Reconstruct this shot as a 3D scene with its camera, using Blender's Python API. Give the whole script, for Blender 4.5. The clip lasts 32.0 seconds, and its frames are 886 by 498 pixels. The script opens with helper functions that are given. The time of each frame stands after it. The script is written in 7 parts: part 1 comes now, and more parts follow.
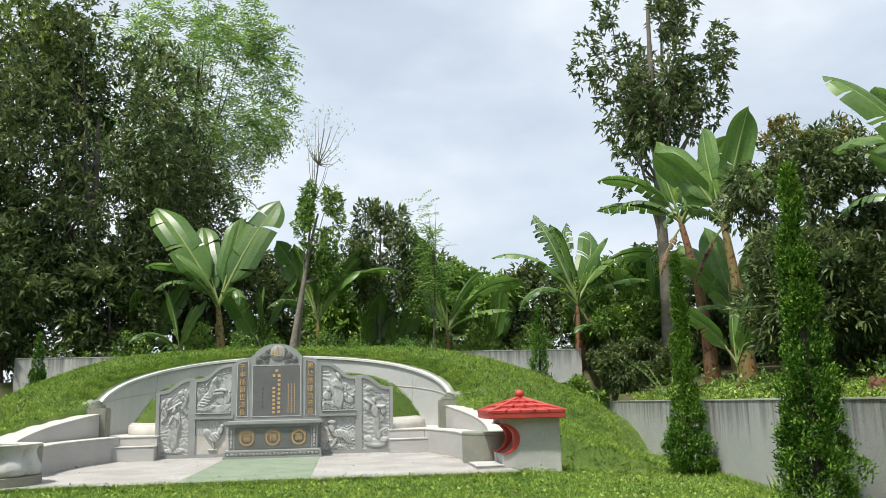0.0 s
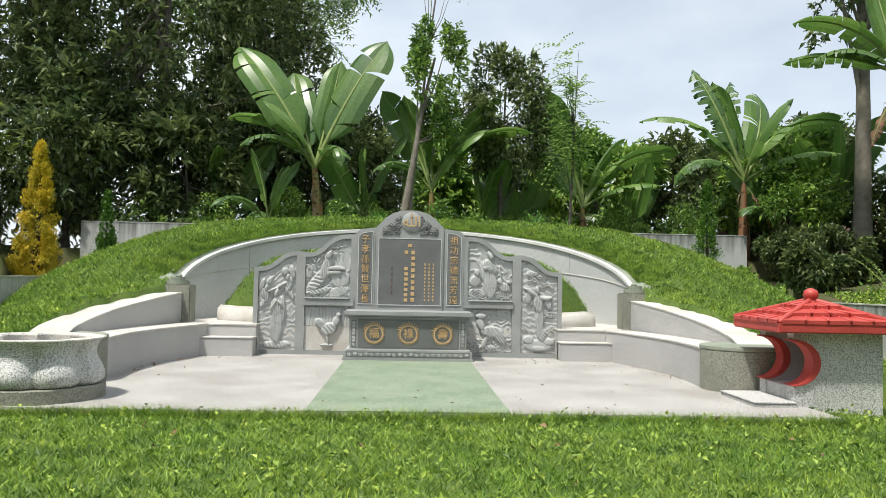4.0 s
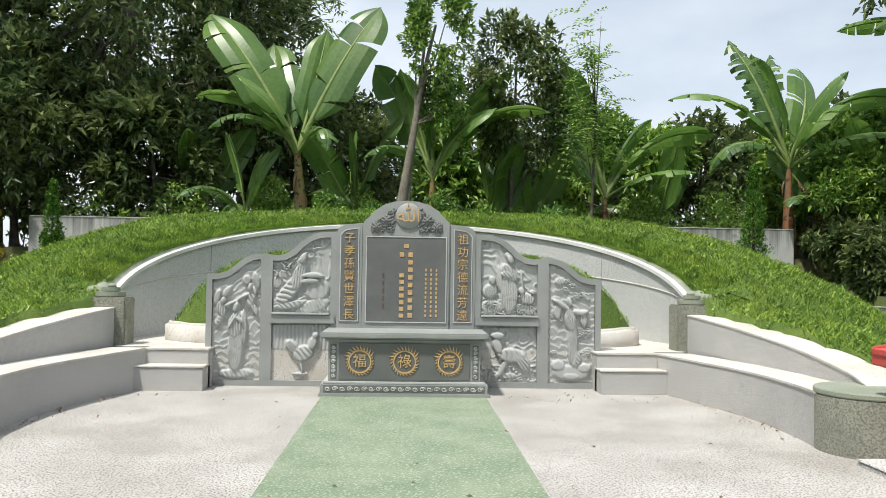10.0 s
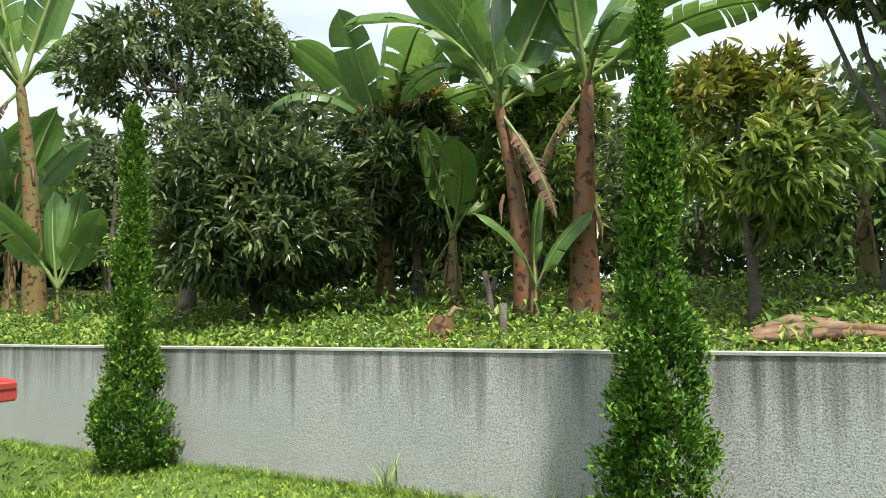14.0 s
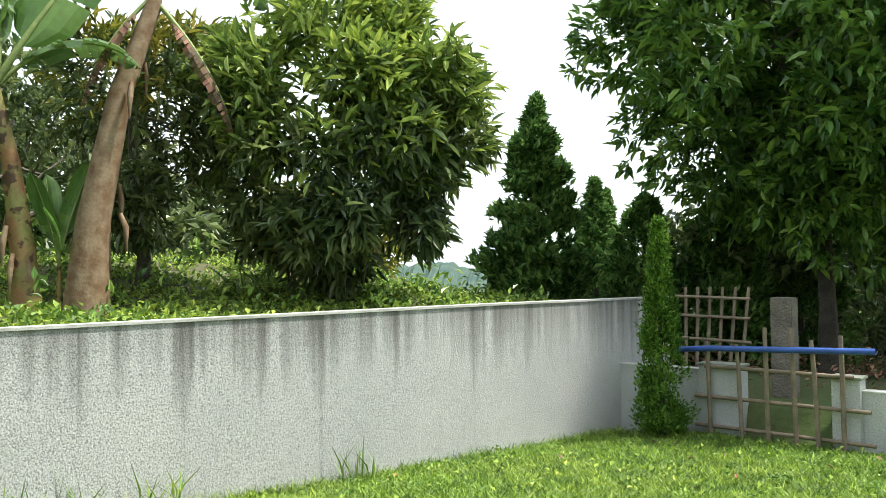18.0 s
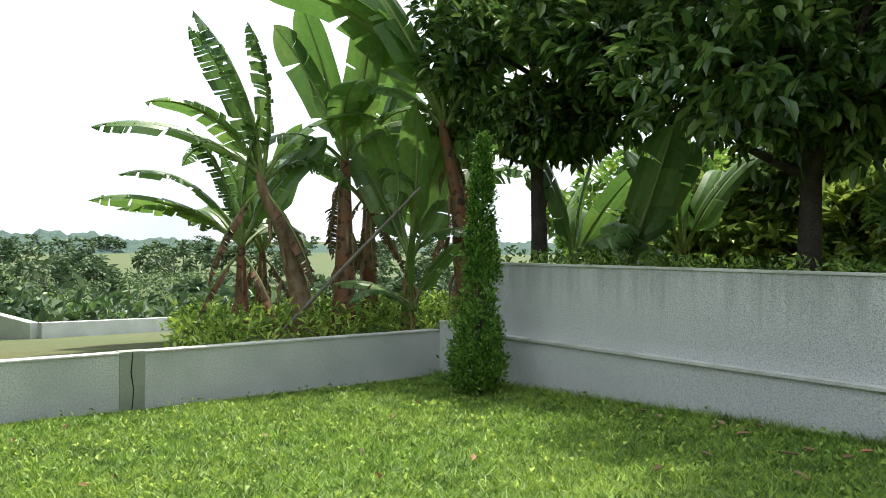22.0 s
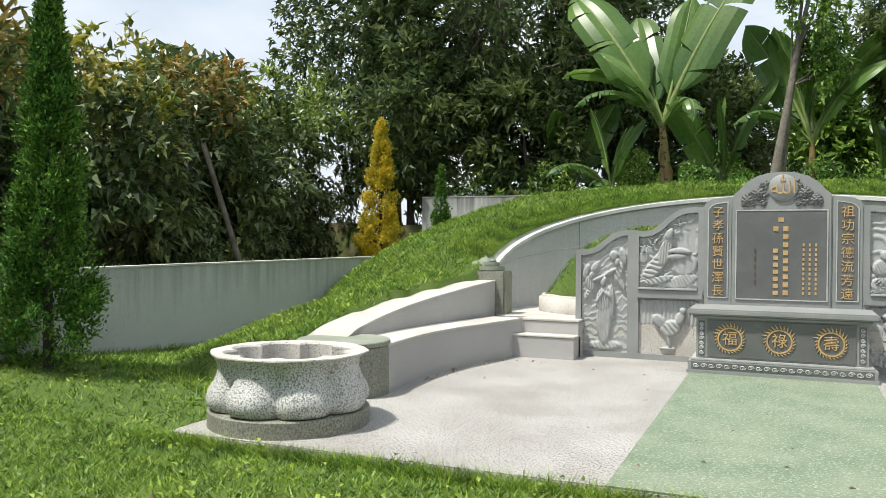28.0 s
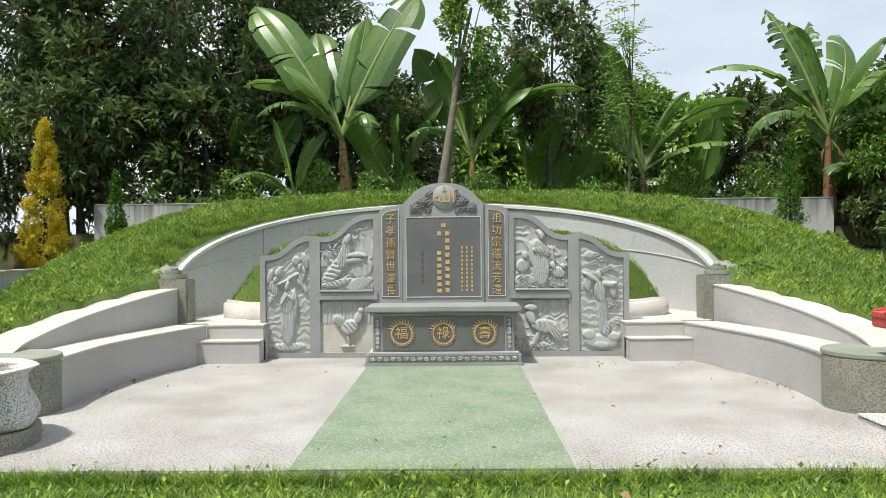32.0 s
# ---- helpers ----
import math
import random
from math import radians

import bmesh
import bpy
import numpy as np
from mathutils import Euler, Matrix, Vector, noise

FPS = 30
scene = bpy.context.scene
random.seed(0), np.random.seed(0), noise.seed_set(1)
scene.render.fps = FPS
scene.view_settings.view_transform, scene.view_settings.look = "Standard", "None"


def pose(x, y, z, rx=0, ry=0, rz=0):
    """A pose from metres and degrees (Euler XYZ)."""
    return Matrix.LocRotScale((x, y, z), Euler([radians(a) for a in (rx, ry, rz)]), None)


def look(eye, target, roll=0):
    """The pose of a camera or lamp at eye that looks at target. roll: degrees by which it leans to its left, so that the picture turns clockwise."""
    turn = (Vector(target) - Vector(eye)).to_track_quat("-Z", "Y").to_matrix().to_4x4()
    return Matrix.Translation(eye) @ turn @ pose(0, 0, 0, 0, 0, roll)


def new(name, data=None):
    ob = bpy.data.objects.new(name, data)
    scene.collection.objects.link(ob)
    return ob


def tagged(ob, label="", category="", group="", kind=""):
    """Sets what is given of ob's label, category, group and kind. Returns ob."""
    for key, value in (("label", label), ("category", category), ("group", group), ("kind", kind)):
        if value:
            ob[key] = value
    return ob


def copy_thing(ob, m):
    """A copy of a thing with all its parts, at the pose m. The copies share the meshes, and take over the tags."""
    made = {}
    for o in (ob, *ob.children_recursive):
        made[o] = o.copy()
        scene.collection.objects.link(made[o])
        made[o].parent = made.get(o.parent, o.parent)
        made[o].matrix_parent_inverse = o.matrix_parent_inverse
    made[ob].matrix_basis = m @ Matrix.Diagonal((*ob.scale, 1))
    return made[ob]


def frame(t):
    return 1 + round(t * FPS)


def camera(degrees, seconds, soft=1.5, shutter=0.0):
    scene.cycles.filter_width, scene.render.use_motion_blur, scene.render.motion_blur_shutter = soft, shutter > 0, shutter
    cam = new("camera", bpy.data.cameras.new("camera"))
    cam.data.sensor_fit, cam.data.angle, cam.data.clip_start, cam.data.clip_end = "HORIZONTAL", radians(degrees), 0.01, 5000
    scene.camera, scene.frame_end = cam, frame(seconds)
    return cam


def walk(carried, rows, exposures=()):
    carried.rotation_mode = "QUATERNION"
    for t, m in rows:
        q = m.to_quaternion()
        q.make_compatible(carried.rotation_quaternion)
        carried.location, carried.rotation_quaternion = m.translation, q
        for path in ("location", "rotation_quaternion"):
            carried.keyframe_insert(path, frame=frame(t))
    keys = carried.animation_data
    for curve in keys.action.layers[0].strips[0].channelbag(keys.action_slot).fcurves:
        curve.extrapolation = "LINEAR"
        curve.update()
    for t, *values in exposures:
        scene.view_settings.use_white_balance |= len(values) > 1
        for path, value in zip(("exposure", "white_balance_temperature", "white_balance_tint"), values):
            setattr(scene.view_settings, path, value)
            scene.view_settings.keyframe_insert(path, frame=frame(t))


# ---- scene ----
cam = camera(57.6, 32.0, soft=0.7)
PATH = [
    (0, (1.563, -17.853, 1.164), (1.801, -15.901, 1.528), -1.37),
    (0.5, (1.246, -17.183, 1.209), (1.486, -15.228, 1.558), -1.00),
    (1, (1.113, -16.580, 1.241), (1.342, -14.623, 1.584), -1.34),
    (1.5, (0.771, -16.012, 1.272), (0.989, -14.052, 1.607), -1.20),
    (2, (0.592, -15.238, 1.331), (0.767, -13.271, 1.648), -0.60),
    (2.5, (0.247, -14.792, 1.282), (0.363, -12.819, 1.588), 1.70),
    (3, (0.065, -14.299, 1.260), (0.147, -12.321, 1.547), 1.40),
    (3.5, (-0.036, -13.577, 1.245), (0.051, -11.586, 1.408), 1.31),
    (5.5, (-0.003, -10.755, 1.447), (0.077, -8.757, 1.451), 0.37),
    (6, (0.051, -10.261, 1.446), (0.144, -8.264, 1.414), 0.19),
    (6.5, (0.018, -10.001, 1.445), (0.113, -8.003, 1.414), 0.81),
    (7, (-0.047, -9.830, 1.472), (0.074, -7.834, 1.444), 0.99),
    (7.5, (-0.020, -9.772, 1.471), (0.096, -7.776, 1.434), 1.01),
    (8, (-0.002, -9.755, 1.478), (0.090, -7.758, 1.440), 0.90),
    (8.5, (0.001, -9.784, 1.482), (0.076, -7.786, 1.462), 0.83),
    (9, (0.027, -9.795, 1.501), (0.098, -7.797, 1.511), 0.82),
    (9.5, (0.023, -9.809, 1.507), (0.088, -7.811, 1.545), 0.79),
    (10, (0.012, -9.831, 1.507), (0.100, -7.834, 1.568), 0.89),
    (10.5, (0.015, -9.843, 1.513), (0.149, -7.849, 1.586), 0.81),
    (11, (0.048, -9.839, 1.506), (0.313, -7.859, 1.584), 0.80),
    (11.5, (0.137, -9.777, 1.494), (0.646, -7.844, 1.579), 1.02),
    (12, (0.300, -9.746, 1.478), (1.132, -7.931, 1.578), 1.09),
    (12.5, (0.480, -9.721, 1.456), (1.554, -8.037, 1.568), 1.30),
    (13, (0.552, -9.691, 1.463), (1.931, -8.248, 1.589), 0.73),
    (13.5, (0.569, -9.683, 1.481), (2.206, -8.543, 1.616), 0.03),
    (14, (0.610, -9.700, 1.485), (2.470, -8.977, 1.620), -0.88),
    (14.5, (0.677, -9.769, 1.489), (2.640, -9.412, 1.626), -1.16),
    (16.5, (0.537, -10.666, 1.427), (2.445, -11.247, 1.575), -0.59),
    (17, (0.579, -10.824, 1.424), (2.375, -11.698, 1.532), -0.86),
    (17.5, (0.555, -10.873, 1.427), (2.148, -12.081, 1.501), -0.89),
    (18, (0.549, -10.886, 1.430), (1.881, -12.377, 1.498), -0.66),
    (18.5, (0.539, -10.916, 1.439), (1.541, -12.645, 1.504), -0.57),
    (19, (0.506, -10.983, 1.442), (1.201, -12.857, 1.480), -1.06),
    (19.5, (0.414, -11.027, 1.443), (0.821, -12.985, 1.472), -1.27),
    (20, (0.287, -11.092, 1.444), (0.467, -13.084, 1.468), -1.22),
    (20.5, (0.173, -11.149, 1.437), (0.069, -13.146, 1.448), -0.64),
    (21, (0.217, -11.142, 1.438), (-0.248, -13.088, 1.429), 0.15),
    (21.5, (0.220, -11.156, 1.432), (-0.591, -12.984, 1.408), 0.20),
    (22, (0.021, -10.991, 1.434), (-1.152, -12.611, 1.412), 0.40),
    (22.5, (-0.105, -10.936, 1.434), (-1.523, -12.346, 1.414), 0.53),
    (23, (-0.236, -10.909, 1.439), (-1.874, -12.056, 1.419), 0.59),
    (23.5, (-0.294, -10.792, 1.438), (-2.108, -11.635, 1.417), 0.62),
    (24, (-0.298, -10.682, 1.438), (-2.243, -11.150, 1.419), 0.75),
    (24.5, (-0.384, -10.599, 1.441), (-2.384, -10.605, 1.420), 0.29),
    (25, (-0.504, -10.458, 1.435), (-2.459, -10.037, 1.416), 0.34),
    (25.5, (-0.488, -10.437, 1.425), (-2.330, -9.658, 1.407), 0.29),
    (27.5, (-0.067, -10.142, 1.554), (-1.134, -8.451, 1.532), 0.43),
    (28, (0.046, -10.107, 1.571), (-0.735, -8.266, 1.550), 0.43),
    (28.5, (0.147, -10.057, 1.575), (-0.388, -8.130, 1.554), 0.20),
    (29, (0.245, -9.997, 1.581), (-0.090, -8.026, 1.563), -0.32),
    (29.5, (0.310, -10.017, 1.586), (0.075, -8.031, 1.580), -0.56),
    (30, (0.317, -10.008, 1.583), (0.149, -8.015, 1.581), -0.65),
    (30.5, (0.309, -10.018, 1.568), (0.180, -8.023, 1.565), -0.82),
    (31, (0.299, -10.034, 1.564), (0.199, -8.036, 1.561), -0.79),
    (31.5, (0.230, -10.210, 1.547), (0.178, -8.211, 1.548), -0.57),
    (32, (0.192, -10.529, 1.531), (0.157, -8.530, 1.531), -0.54),
]
EXPOSURES = [(0, 0.0), (12, 0.0), (14, 0.4), (17, 0.5), (18, 0.75), (19, 0.85), (20, 0.3), (21, -0.05), (21.6, 0.25), (22.2, 0.9), (23, 1.4), (23.7, 1.2), (24.3, 0.95), (25.5, 0.9), (27.5, 0.0), (32, 0.0)]
walk(cam, [(t, look(e, a, r)) for t, e, a, r in PATH], EXPOSURES)

# ---- sky, sun ----
SUN_DIR = Vector((-0.30, -0.32, 1.0)).normalized()
world = bpy.data.worlds.new("world")
scene.world = world
world.use_nodes = True
wn, wl = world.node_tree.nodes, world.node_tree.links
wn.clear()
w_out = wn.new("ShaderNodeOutputWorld")
w_bg = wn.new("ShaderNodeBackground")
w_sky = wn.new("ShaderNodeTexSky")
w_sky.sky_type = "NISHITA"
w_sky.sun_disc = False
w_sky.sun_elevation = math.asin(SUN_DIR.z)
w_sky.sun_rotation = math.atan2(SUN_DIR.x, SUN_DIR.y)
w_sky.dust_density = 3.0
w_tc = wn.new("ShaderNodeTexCoord")
w_map = wn.new("ShaderNodeMapping")
w_map.inputs["Scale"].default_value = (1.2, 1.2, 2.6)
w_noise = wn.new("ShaderNodeTexNoise")
w_noise.inputs["Scale"].default_value = 1.7
w_noise.inputs["Detail"].default_value = 7
w_noise.inputs["Roughness"].default_value = 0.52
w_ramp = wn.new("ShaderNodeValToRGB")
w_ramp.color_ramp.elements[0].position = 0.30
w_ramp.color_ramp.elements[0].color = (0.62, 0.62, 0.62, 1)
w_ramp.color_ramp.elements[1].position = 0.66
w_ramp.color_ramp.elements[1].color = (1, 1, 1, 1)
w_cloud = wn.new("ShaderNodeMix")
w_cloud.data_type = "RGBA"
w_noise2 = wn.new("ShaderNodeTexNoise")
w_noise2.inputs["Scale"].default_value = 2.4
w_noise2.inputs["Detail"].default_value = 5
w_ramp2 = wn.new("ShaderNodeValToRGB")
w_ramp2.color_ramp.elements[0].color = (6.5, 7.4, 8.5, 1)
w_ramp2.color_ramp.elements[0].position = 0.36
w_ramp2.color_ramp.elements[1].color = (9.3, 9.9, 10.5, 1)
w_ramp2.color_ramp.elements[1].position = 0.68
wl.new(w_tc.outputs["Generated"], w_map.inputs["Vector"])
wl.new(w_map.outputs["Vector"], w_noise.inputs["Vector"])
wl.new(w_map.outputs["Vector"], w_noise2.inputs["Vector"])
wl.new(w_noise.outputs["Fac"], w_ramp.inputs["Fac"])
wl.new(w_noise2.outputs["Fac"], w_ramp2.inputs["Fac"])
wl.new(w_ramp.outputs["Color"], w_cloud.inputs[0])
wl.new(w_sky.outputs["Color"], w_cloud.inputs[6])
wl.new(w_ramp2.outputs["Color"], w_cloud.inputs[7])
wl.new(w_cloud.outputs[2], w_bg.inputs["Color"])
w_bg.inputs["Strength"].default_value = 0.113
wl.new(w_bg.outputs["Background"], w_out.inputs["Surface"])

sun = new("sun", bpy.data.lights.new("sun", "SUN"))
sun.data.energy = 4.9
sun.data.angle = radians(3.5)
sun.data.color = (1.0, 0.96, 0.88)
sun.matrix_world = look((0, 0, 40), Vector((0, 0, 40)) - SUN_DIR)


# ---- materials ----
def material(name, base, second=None, scale=4.0, fine=60.0, rough=0.7, bump=0.25, random_v=0.0, island=False,
             spots=None, spot_scale=120.0, spot_low=0.45, spot_high=0.6, streak=None, metal=0.0, spec=0.4, translucent=0.0, back_bump=0.01):
    """A surface with a broad and a fine variation, optional grit, optional streaks down from the top."""
    m = bpy.data.materials.new(name)
    m.use_nodes = True
    n, l = m.node_tree.nodes, m.node_tree.links
    bsdf = n["Principled BSDF"]
    bsdf.inputs["Roughness"].default_value = rough
    bsdf.inputs["Metallic"].default_value = metal
    bsdf.inputs["Specular IOR Level"].default_value = spec
    geo = n.new("ShaderNodeNewGeometry")
    second = second or tuple(c * 0.75 for c in base)
    broad = n.new("ShaderNodeTexNoise")
    broad.inputs["Scale"].default_value = scale
    broad.inputs["Detail"].default_value = 6
    ramp = n.new("ShaderNodeMapRange")
    ramp.inputs["From Min"].default_value, ramp.inputs["From Max"].default_value = 0.36, 0.64
    mix = n.new("ShaderNodeMix")
    mix.data_type = "RGBA"
    mix.inputs[6].default_value, mix.inputs[7].default_value = (*base, 1), (*second, 1)
    l.new(geo.outputs["Position"], broad.inputs["Vector"])
    l.new(broad.outputs["Fac"], ramp.inputs["Value"])
    l.new(ramp.outputs["Result"], mix.inputs[0])
    colour = mix.outputs[2]
    grain = n.new("ShaderNodeTexNoise")
    grain.inputs["Scale"].default_value = fine
    grain.inputs["Detail"].default_value = 4
    l.new(geo.outputs["Position"], grain.inputs["Vector"])
    if spots:
        sp = n.new("ShaderNodeTexNoise")
        sp.inputs["Scale"].default_value = spot_scale
        sp.inputs["Detail"].default_value = 2
        l.new(geo.outputs["Position"], sp.inputs["Vector"])
        r2 = n.new("ShaderNodeMapRange")
        r2.inputs["From Min"].default_value, r2.inputs["From Max"].default_value = spot_low, spot_high
        l.new(sp.outputs["Fac"], r2.inputs["Value"])
        m2 = n.new("ShaderNodeMix")
        m2.data_type = "RGBA"
        m2.inputs[7].default_value = (*spots, 1)
        l.new(r2.outputs["Result"], m2.inputs[0])
        l.new(colour, m2.inputs[6])
        colour = m2.outputs[2]
    if streak:
        tint, top, reach, amount = streak
        mp = n.new("ShaderNodeMapping")
        mp.inputs["Scale"].default_value = (5.5, 5.5, 0.16)
        l.new(geo.outputs["Position"], mp.inputs["Vector"])
        st = n.new("ShaderNodeTexNoise")
        st.inputs["Scale"].default_value = 1.0
        st.inputs["Detail"].default_value = 7
        st.inputs["Roughness"].default_value = 0.66
        l.new(mp.outputs["Vector"], st.inputs["Vector"])
        sep = n.new("ShaderNodeSeparateXYZ")
        l.new(geo.outputs["Position"], sep.inputs[0])
        hz = n.new("ShaderNodeMapRange")
        hz.inputs["From Min"].default_value, hz.inputs["From Max"].default_value = top - reach, top
        hz.inputs["To Min"].default_value, hz.inputs["To Max"].default_value = -0.17, 0.17
        l.new(sep.outputs["Z"], hz.inputs["Value"])
        add = n.new("ShaderNodeMath")
        add.operation = "ADD"
        l.new(st.outputs["Fac"], add.inputs[0])
        l.new(hz.outputs["Result"], add.inputs[1])
        r3 = n.new("ShaderNodeMapRange")
        r3.inputs["From Min"].default_value, r3.inputs["From Max"].default_value = 0.46, 0.76
        r3.inputs["To Max"].default_value = amount
        l.new(add.outputs[0], r3.inputs["Value"])
        m3 = n.new("ShaderNodeMix")
        m3.data_type = "RGBA"
        m3.inputs[7].default_value = (*tint, 1)
        l.new(r3.outputs["Result"], m3.inputs[0])
        l.new(colour, m3.inputs[6])
        colour = m3.outputs[2]
    hsv = n.new("ShaderNodeHueSaturation")
    l.new(colour, hsv.inputs["Color"])
    if random_v:
        if island:
            src = geo.outputs["Random Per Island"]
        else:
            src = n.new("ShaderNodeObjectInfo").outputs["Random"]
        rv = n.new("ShaderNodeMapRange")
        rv.inputs["To Min"].default_value, rv.inputs["To Max"].default_value = 1 - random_v, 1 + random_v
        l.new(src, rv.inputs["Value"])
        l.new(rv.outputs["Result"], hsv.inputs["Value"])
        rh = n.new("ShaderNodeMapRange")
        rh.inputs["To Min"].default_value, rh.inputs["To Max"].default_value = 0.5 + random_v * 0.04, 0.5 - random_v * 0.06
        l.new(src, rh.inputs["Value"])
        l.new(rh.outputs["Result"], hsv.inputs["Hue"])
    gv = n.new("ShaderNodeMapRange")
    gv.inputs["From Min"].default_value, gv.inputs["From Max"].default_value = 0.3, 0.7
    gv.inputs["To Min"].default_value, gv.inputs["To Max"].default_value = 0.86, 1.14
    l.new(grain.outputs["Fac"], gv.inputs["Value"])
    mul = n.new("ShaderNodeMix")
    mul.data_type, mul.blend_type = "RGBA", "MULTIPLY"
    mul.inputs[0].default_value = 1.0
    l.new(hsv.outputs["Color"], mul.inputs[6])
    l.new(gv.outputs["Result"], mul.inputs[7])
    l.new(mul.outputs[2], bsdf.inputs["Base Color"])
    if bump:
        b = n.new("ShaderNodeBump")
        b.inputs["Strength"].default_value = bump
        b.inputs["Distance"].default_value = back_bump
        l.new(grain.outputs["Fac"], b.inputs["Height"])
        l.new(b.outputs["Normal"], bsdf.inputs["Normal"])
    if translucent:
        tr = n.new("ShaderNodeBsdfTranslucent")
        ms = n.new("ShaderNodeMixShader")
        ms.inputs[0].default_value = translucent
        l.new(mul.outputs[2], tr.inputs["Color"])
        l.new(bsdf.outputs[0], ms.inputs[1])
        l.new(tr.outputs[0], ms.inputs[2])
        l.new(ms.outputs[0], n["Material Output"].inputs["Surface"])
    return m


M = {}
M["lawn"] = material("lawn_soil", (0.07, 0.125, 0.02), (0.11, 0.165, 0.03), 2.5, 45, 0.9, 0.6, back_bump=0.03)
M["grass"] = material("grass_blade", (0.18, 0.325, 0.045), (0.25, 0.375, 0.06), 0.7, 9, 0.5, 0, 0.5, True, spots=(0.10, 0.19, 0.03), spot_scale=3.5, spot_low=0.46, spot_high=0.66, translucent=0.3, spec=0.35)
M["field"] = material("rough_field", (0.065, 0.11, 0.028), (0.10, 0.105, 0.04), 0.25, 14, 0.95, 0.6, back_bump=0.04)
M["soil"] = material("garden_soil", (0.06, 0.085, 0.02), (0.1, 0.085, 0.045), 0.8, 30, 0.95, 0.6, back_bump=0.03)
M["terrazzo"] = material("washed_terrazzo", (0.52, 0.50, 0.45), (0.60, 0.585, 0.54), 1.3, 90, 0.75, 0.35, spots=(0.30, 0.28, 0.25), spot_scale=75, spot_low=0.55, spot_high=0.66)
M["terrazzo_top"] = material("pale_terrazzo", (0.64, 0.62, 0.58), (0.52, 0.49, 0.44), 2.0, 90, 0.75, 0.3, spots=(0.3, 0.27, 0.24), spot_scale=58, spot_low=0.58, spot_high=0.66)
M["slab"] = material("washed_slab", (0.50, 0.485, 0.46), (0.37, 0.352, 0.325), 1.1, 55, 0.8, 0.8, spots=(0.14, 0.13, 0.12), spot_scale=62, spot_low=0.53, spot_high=0.6)
M["tier"] = material("grit_render", (0.50, 0.495, 0.48), (0.57, 0.56, 0.54), 1.8, 90, 0.8, 0.4, spots=(0.25, 0.245, 0.235), spot_scale=92, spot_low=0.48, spot_high=0.6)
M["render"] = material("grey_render", (0.56, 0.57, 0.56), (0.50, 0.51, 0.50), 1.1, 70, 0.8, 0.3, spots=(0.33, 0.34, 0.33), spot_scale=55, spot_low=0.5, spot_high=0.62)
M["grit"] = material("coarse_grit", (0.68, 0.68, 0.655), (0.60, 0.60, 0.58), 2.2, 70, 0.8, 0.6, spots=(0.24, 0.24, 0.23), spot_scale=75, spot_low=0.5, spot_high=0.58)
M["moss"] = material("greenish_cement", (0.23, 0.26, 0.20), (0.30, 0.32, 0.26), 2.2, 60, 0.75, 0.2)
M["moss_dark"] = material("dark_cement", (0.24, 0.25, 0.20), (0.32, 0.32, 0.26), 3, 70, 0.8, 0.3, spots=(0.17, 0.17, 0.14), spot_scale=60)
M["carpet"] = material("green_cement", (0.16, 0.215, 0.14), (0.225, 0.27, 0.185), 1.8, 60, 0.85, 0.4, spots=(0.33, 0.38, 0.30), spot_scale=50, spot_low=0.53, spot_high=0.66)
M["stone"] = material("grey_stone", (0.27, 0.285, 0.275), (0.33, 0.34, 0.33), 2.0, 140, 0.55, 0.15)
M["stone_light"] = material("light_stone", (0.40, 0.415, 0.405), (0.46, 0.47, 0.455), 5, 120, 0.7, 0.3)
M["stone_dark"] = material("dark_granite", (0.135, 0.14, 0.137), (0.165, 0.17, 0.165), 3, 200, 0.4, 0.05)
M["line"] = material("pale_line", (0.58, 0.59, 0.57), None, 5, 80, 0.6, 0)
M["gold"] = material("gold_paint", (0.66, 0.47, 0.24), (0.56, 0.36, 0.17), 20, 90, 0.45, 0.1, metal=0.15)
M["rust"] = material("rust_mark", (0.15, 0.10, 0.09), None, 20, 90, 0.6, 0)
M["wall"] = material("yard_wall", (0.52, 0.53, 0.52), (0.60, 0.60, 0.585), 0.9, 60, 0.85, 0.45, spots=(0.29, 0.29, 0.285), spot_scale=80, spot_low=0.49, spot_high=0.61, streak=((0.085, 0.08, 0.068), 1.14, 1.0, 0.85))
M["wall_soft"] = material("yard_wall_pale", (0.54, 0.55, 0.55), (0.60, 0.605, 0.60), 0.9, 60, 0.85, 0.45, spots=(0.36, 0.365, 0.365), spot_scale=85, spot_low=0.48, spot_high=0.62, streak=((0.2, 0.2, 0.18), 1.25, 0.8, 0.55))
M["low_wall"] = material("low_wall", (0.46, 0.475, 0.465), (0.58, 0.585, 0.57), 1.6, 50, 0.85, 0.35, spots=(0.38, 0.39, 0.38), spot_scale=70, spot_low=0.5, spot_high=0.66, streak=((0.24, 0.24, 0.22), 0.5, 0.5, 0.4))
M["cap"] = material("wall_cap", (0.60, 0.60, 0.56), (0.42, 0.42, 0.38), 2.2, 60, 0.85, 0.3)
M["old_wall"] = material("old_wall", (0.46, 0.47, 0.46), (0.56, 0.56, 0.54), 1.5, 40, 0.9, 0.4, streak=((0.1, 0.1, 0.09), 2.75, 0.8, 0.8))
M["red"] = material("red_paint", (0.52, 0.075, 0.06), (0.42, 0.06, 0.05), 3, 70, 0.45, 0.15)
M["bark"] = material("bark", (0.10, 0.085, 0.065), (0.16, 0.145, 0.12), 6, 40, 0.9, 0.8, back_bump=0.03)
M["bark_pale"] = material("pale_bark", (0.24, 0.215, 0.175), (0.17, 0.15, 0.12), 6, 40, 0.9, 0.8, back_bump=0.03)
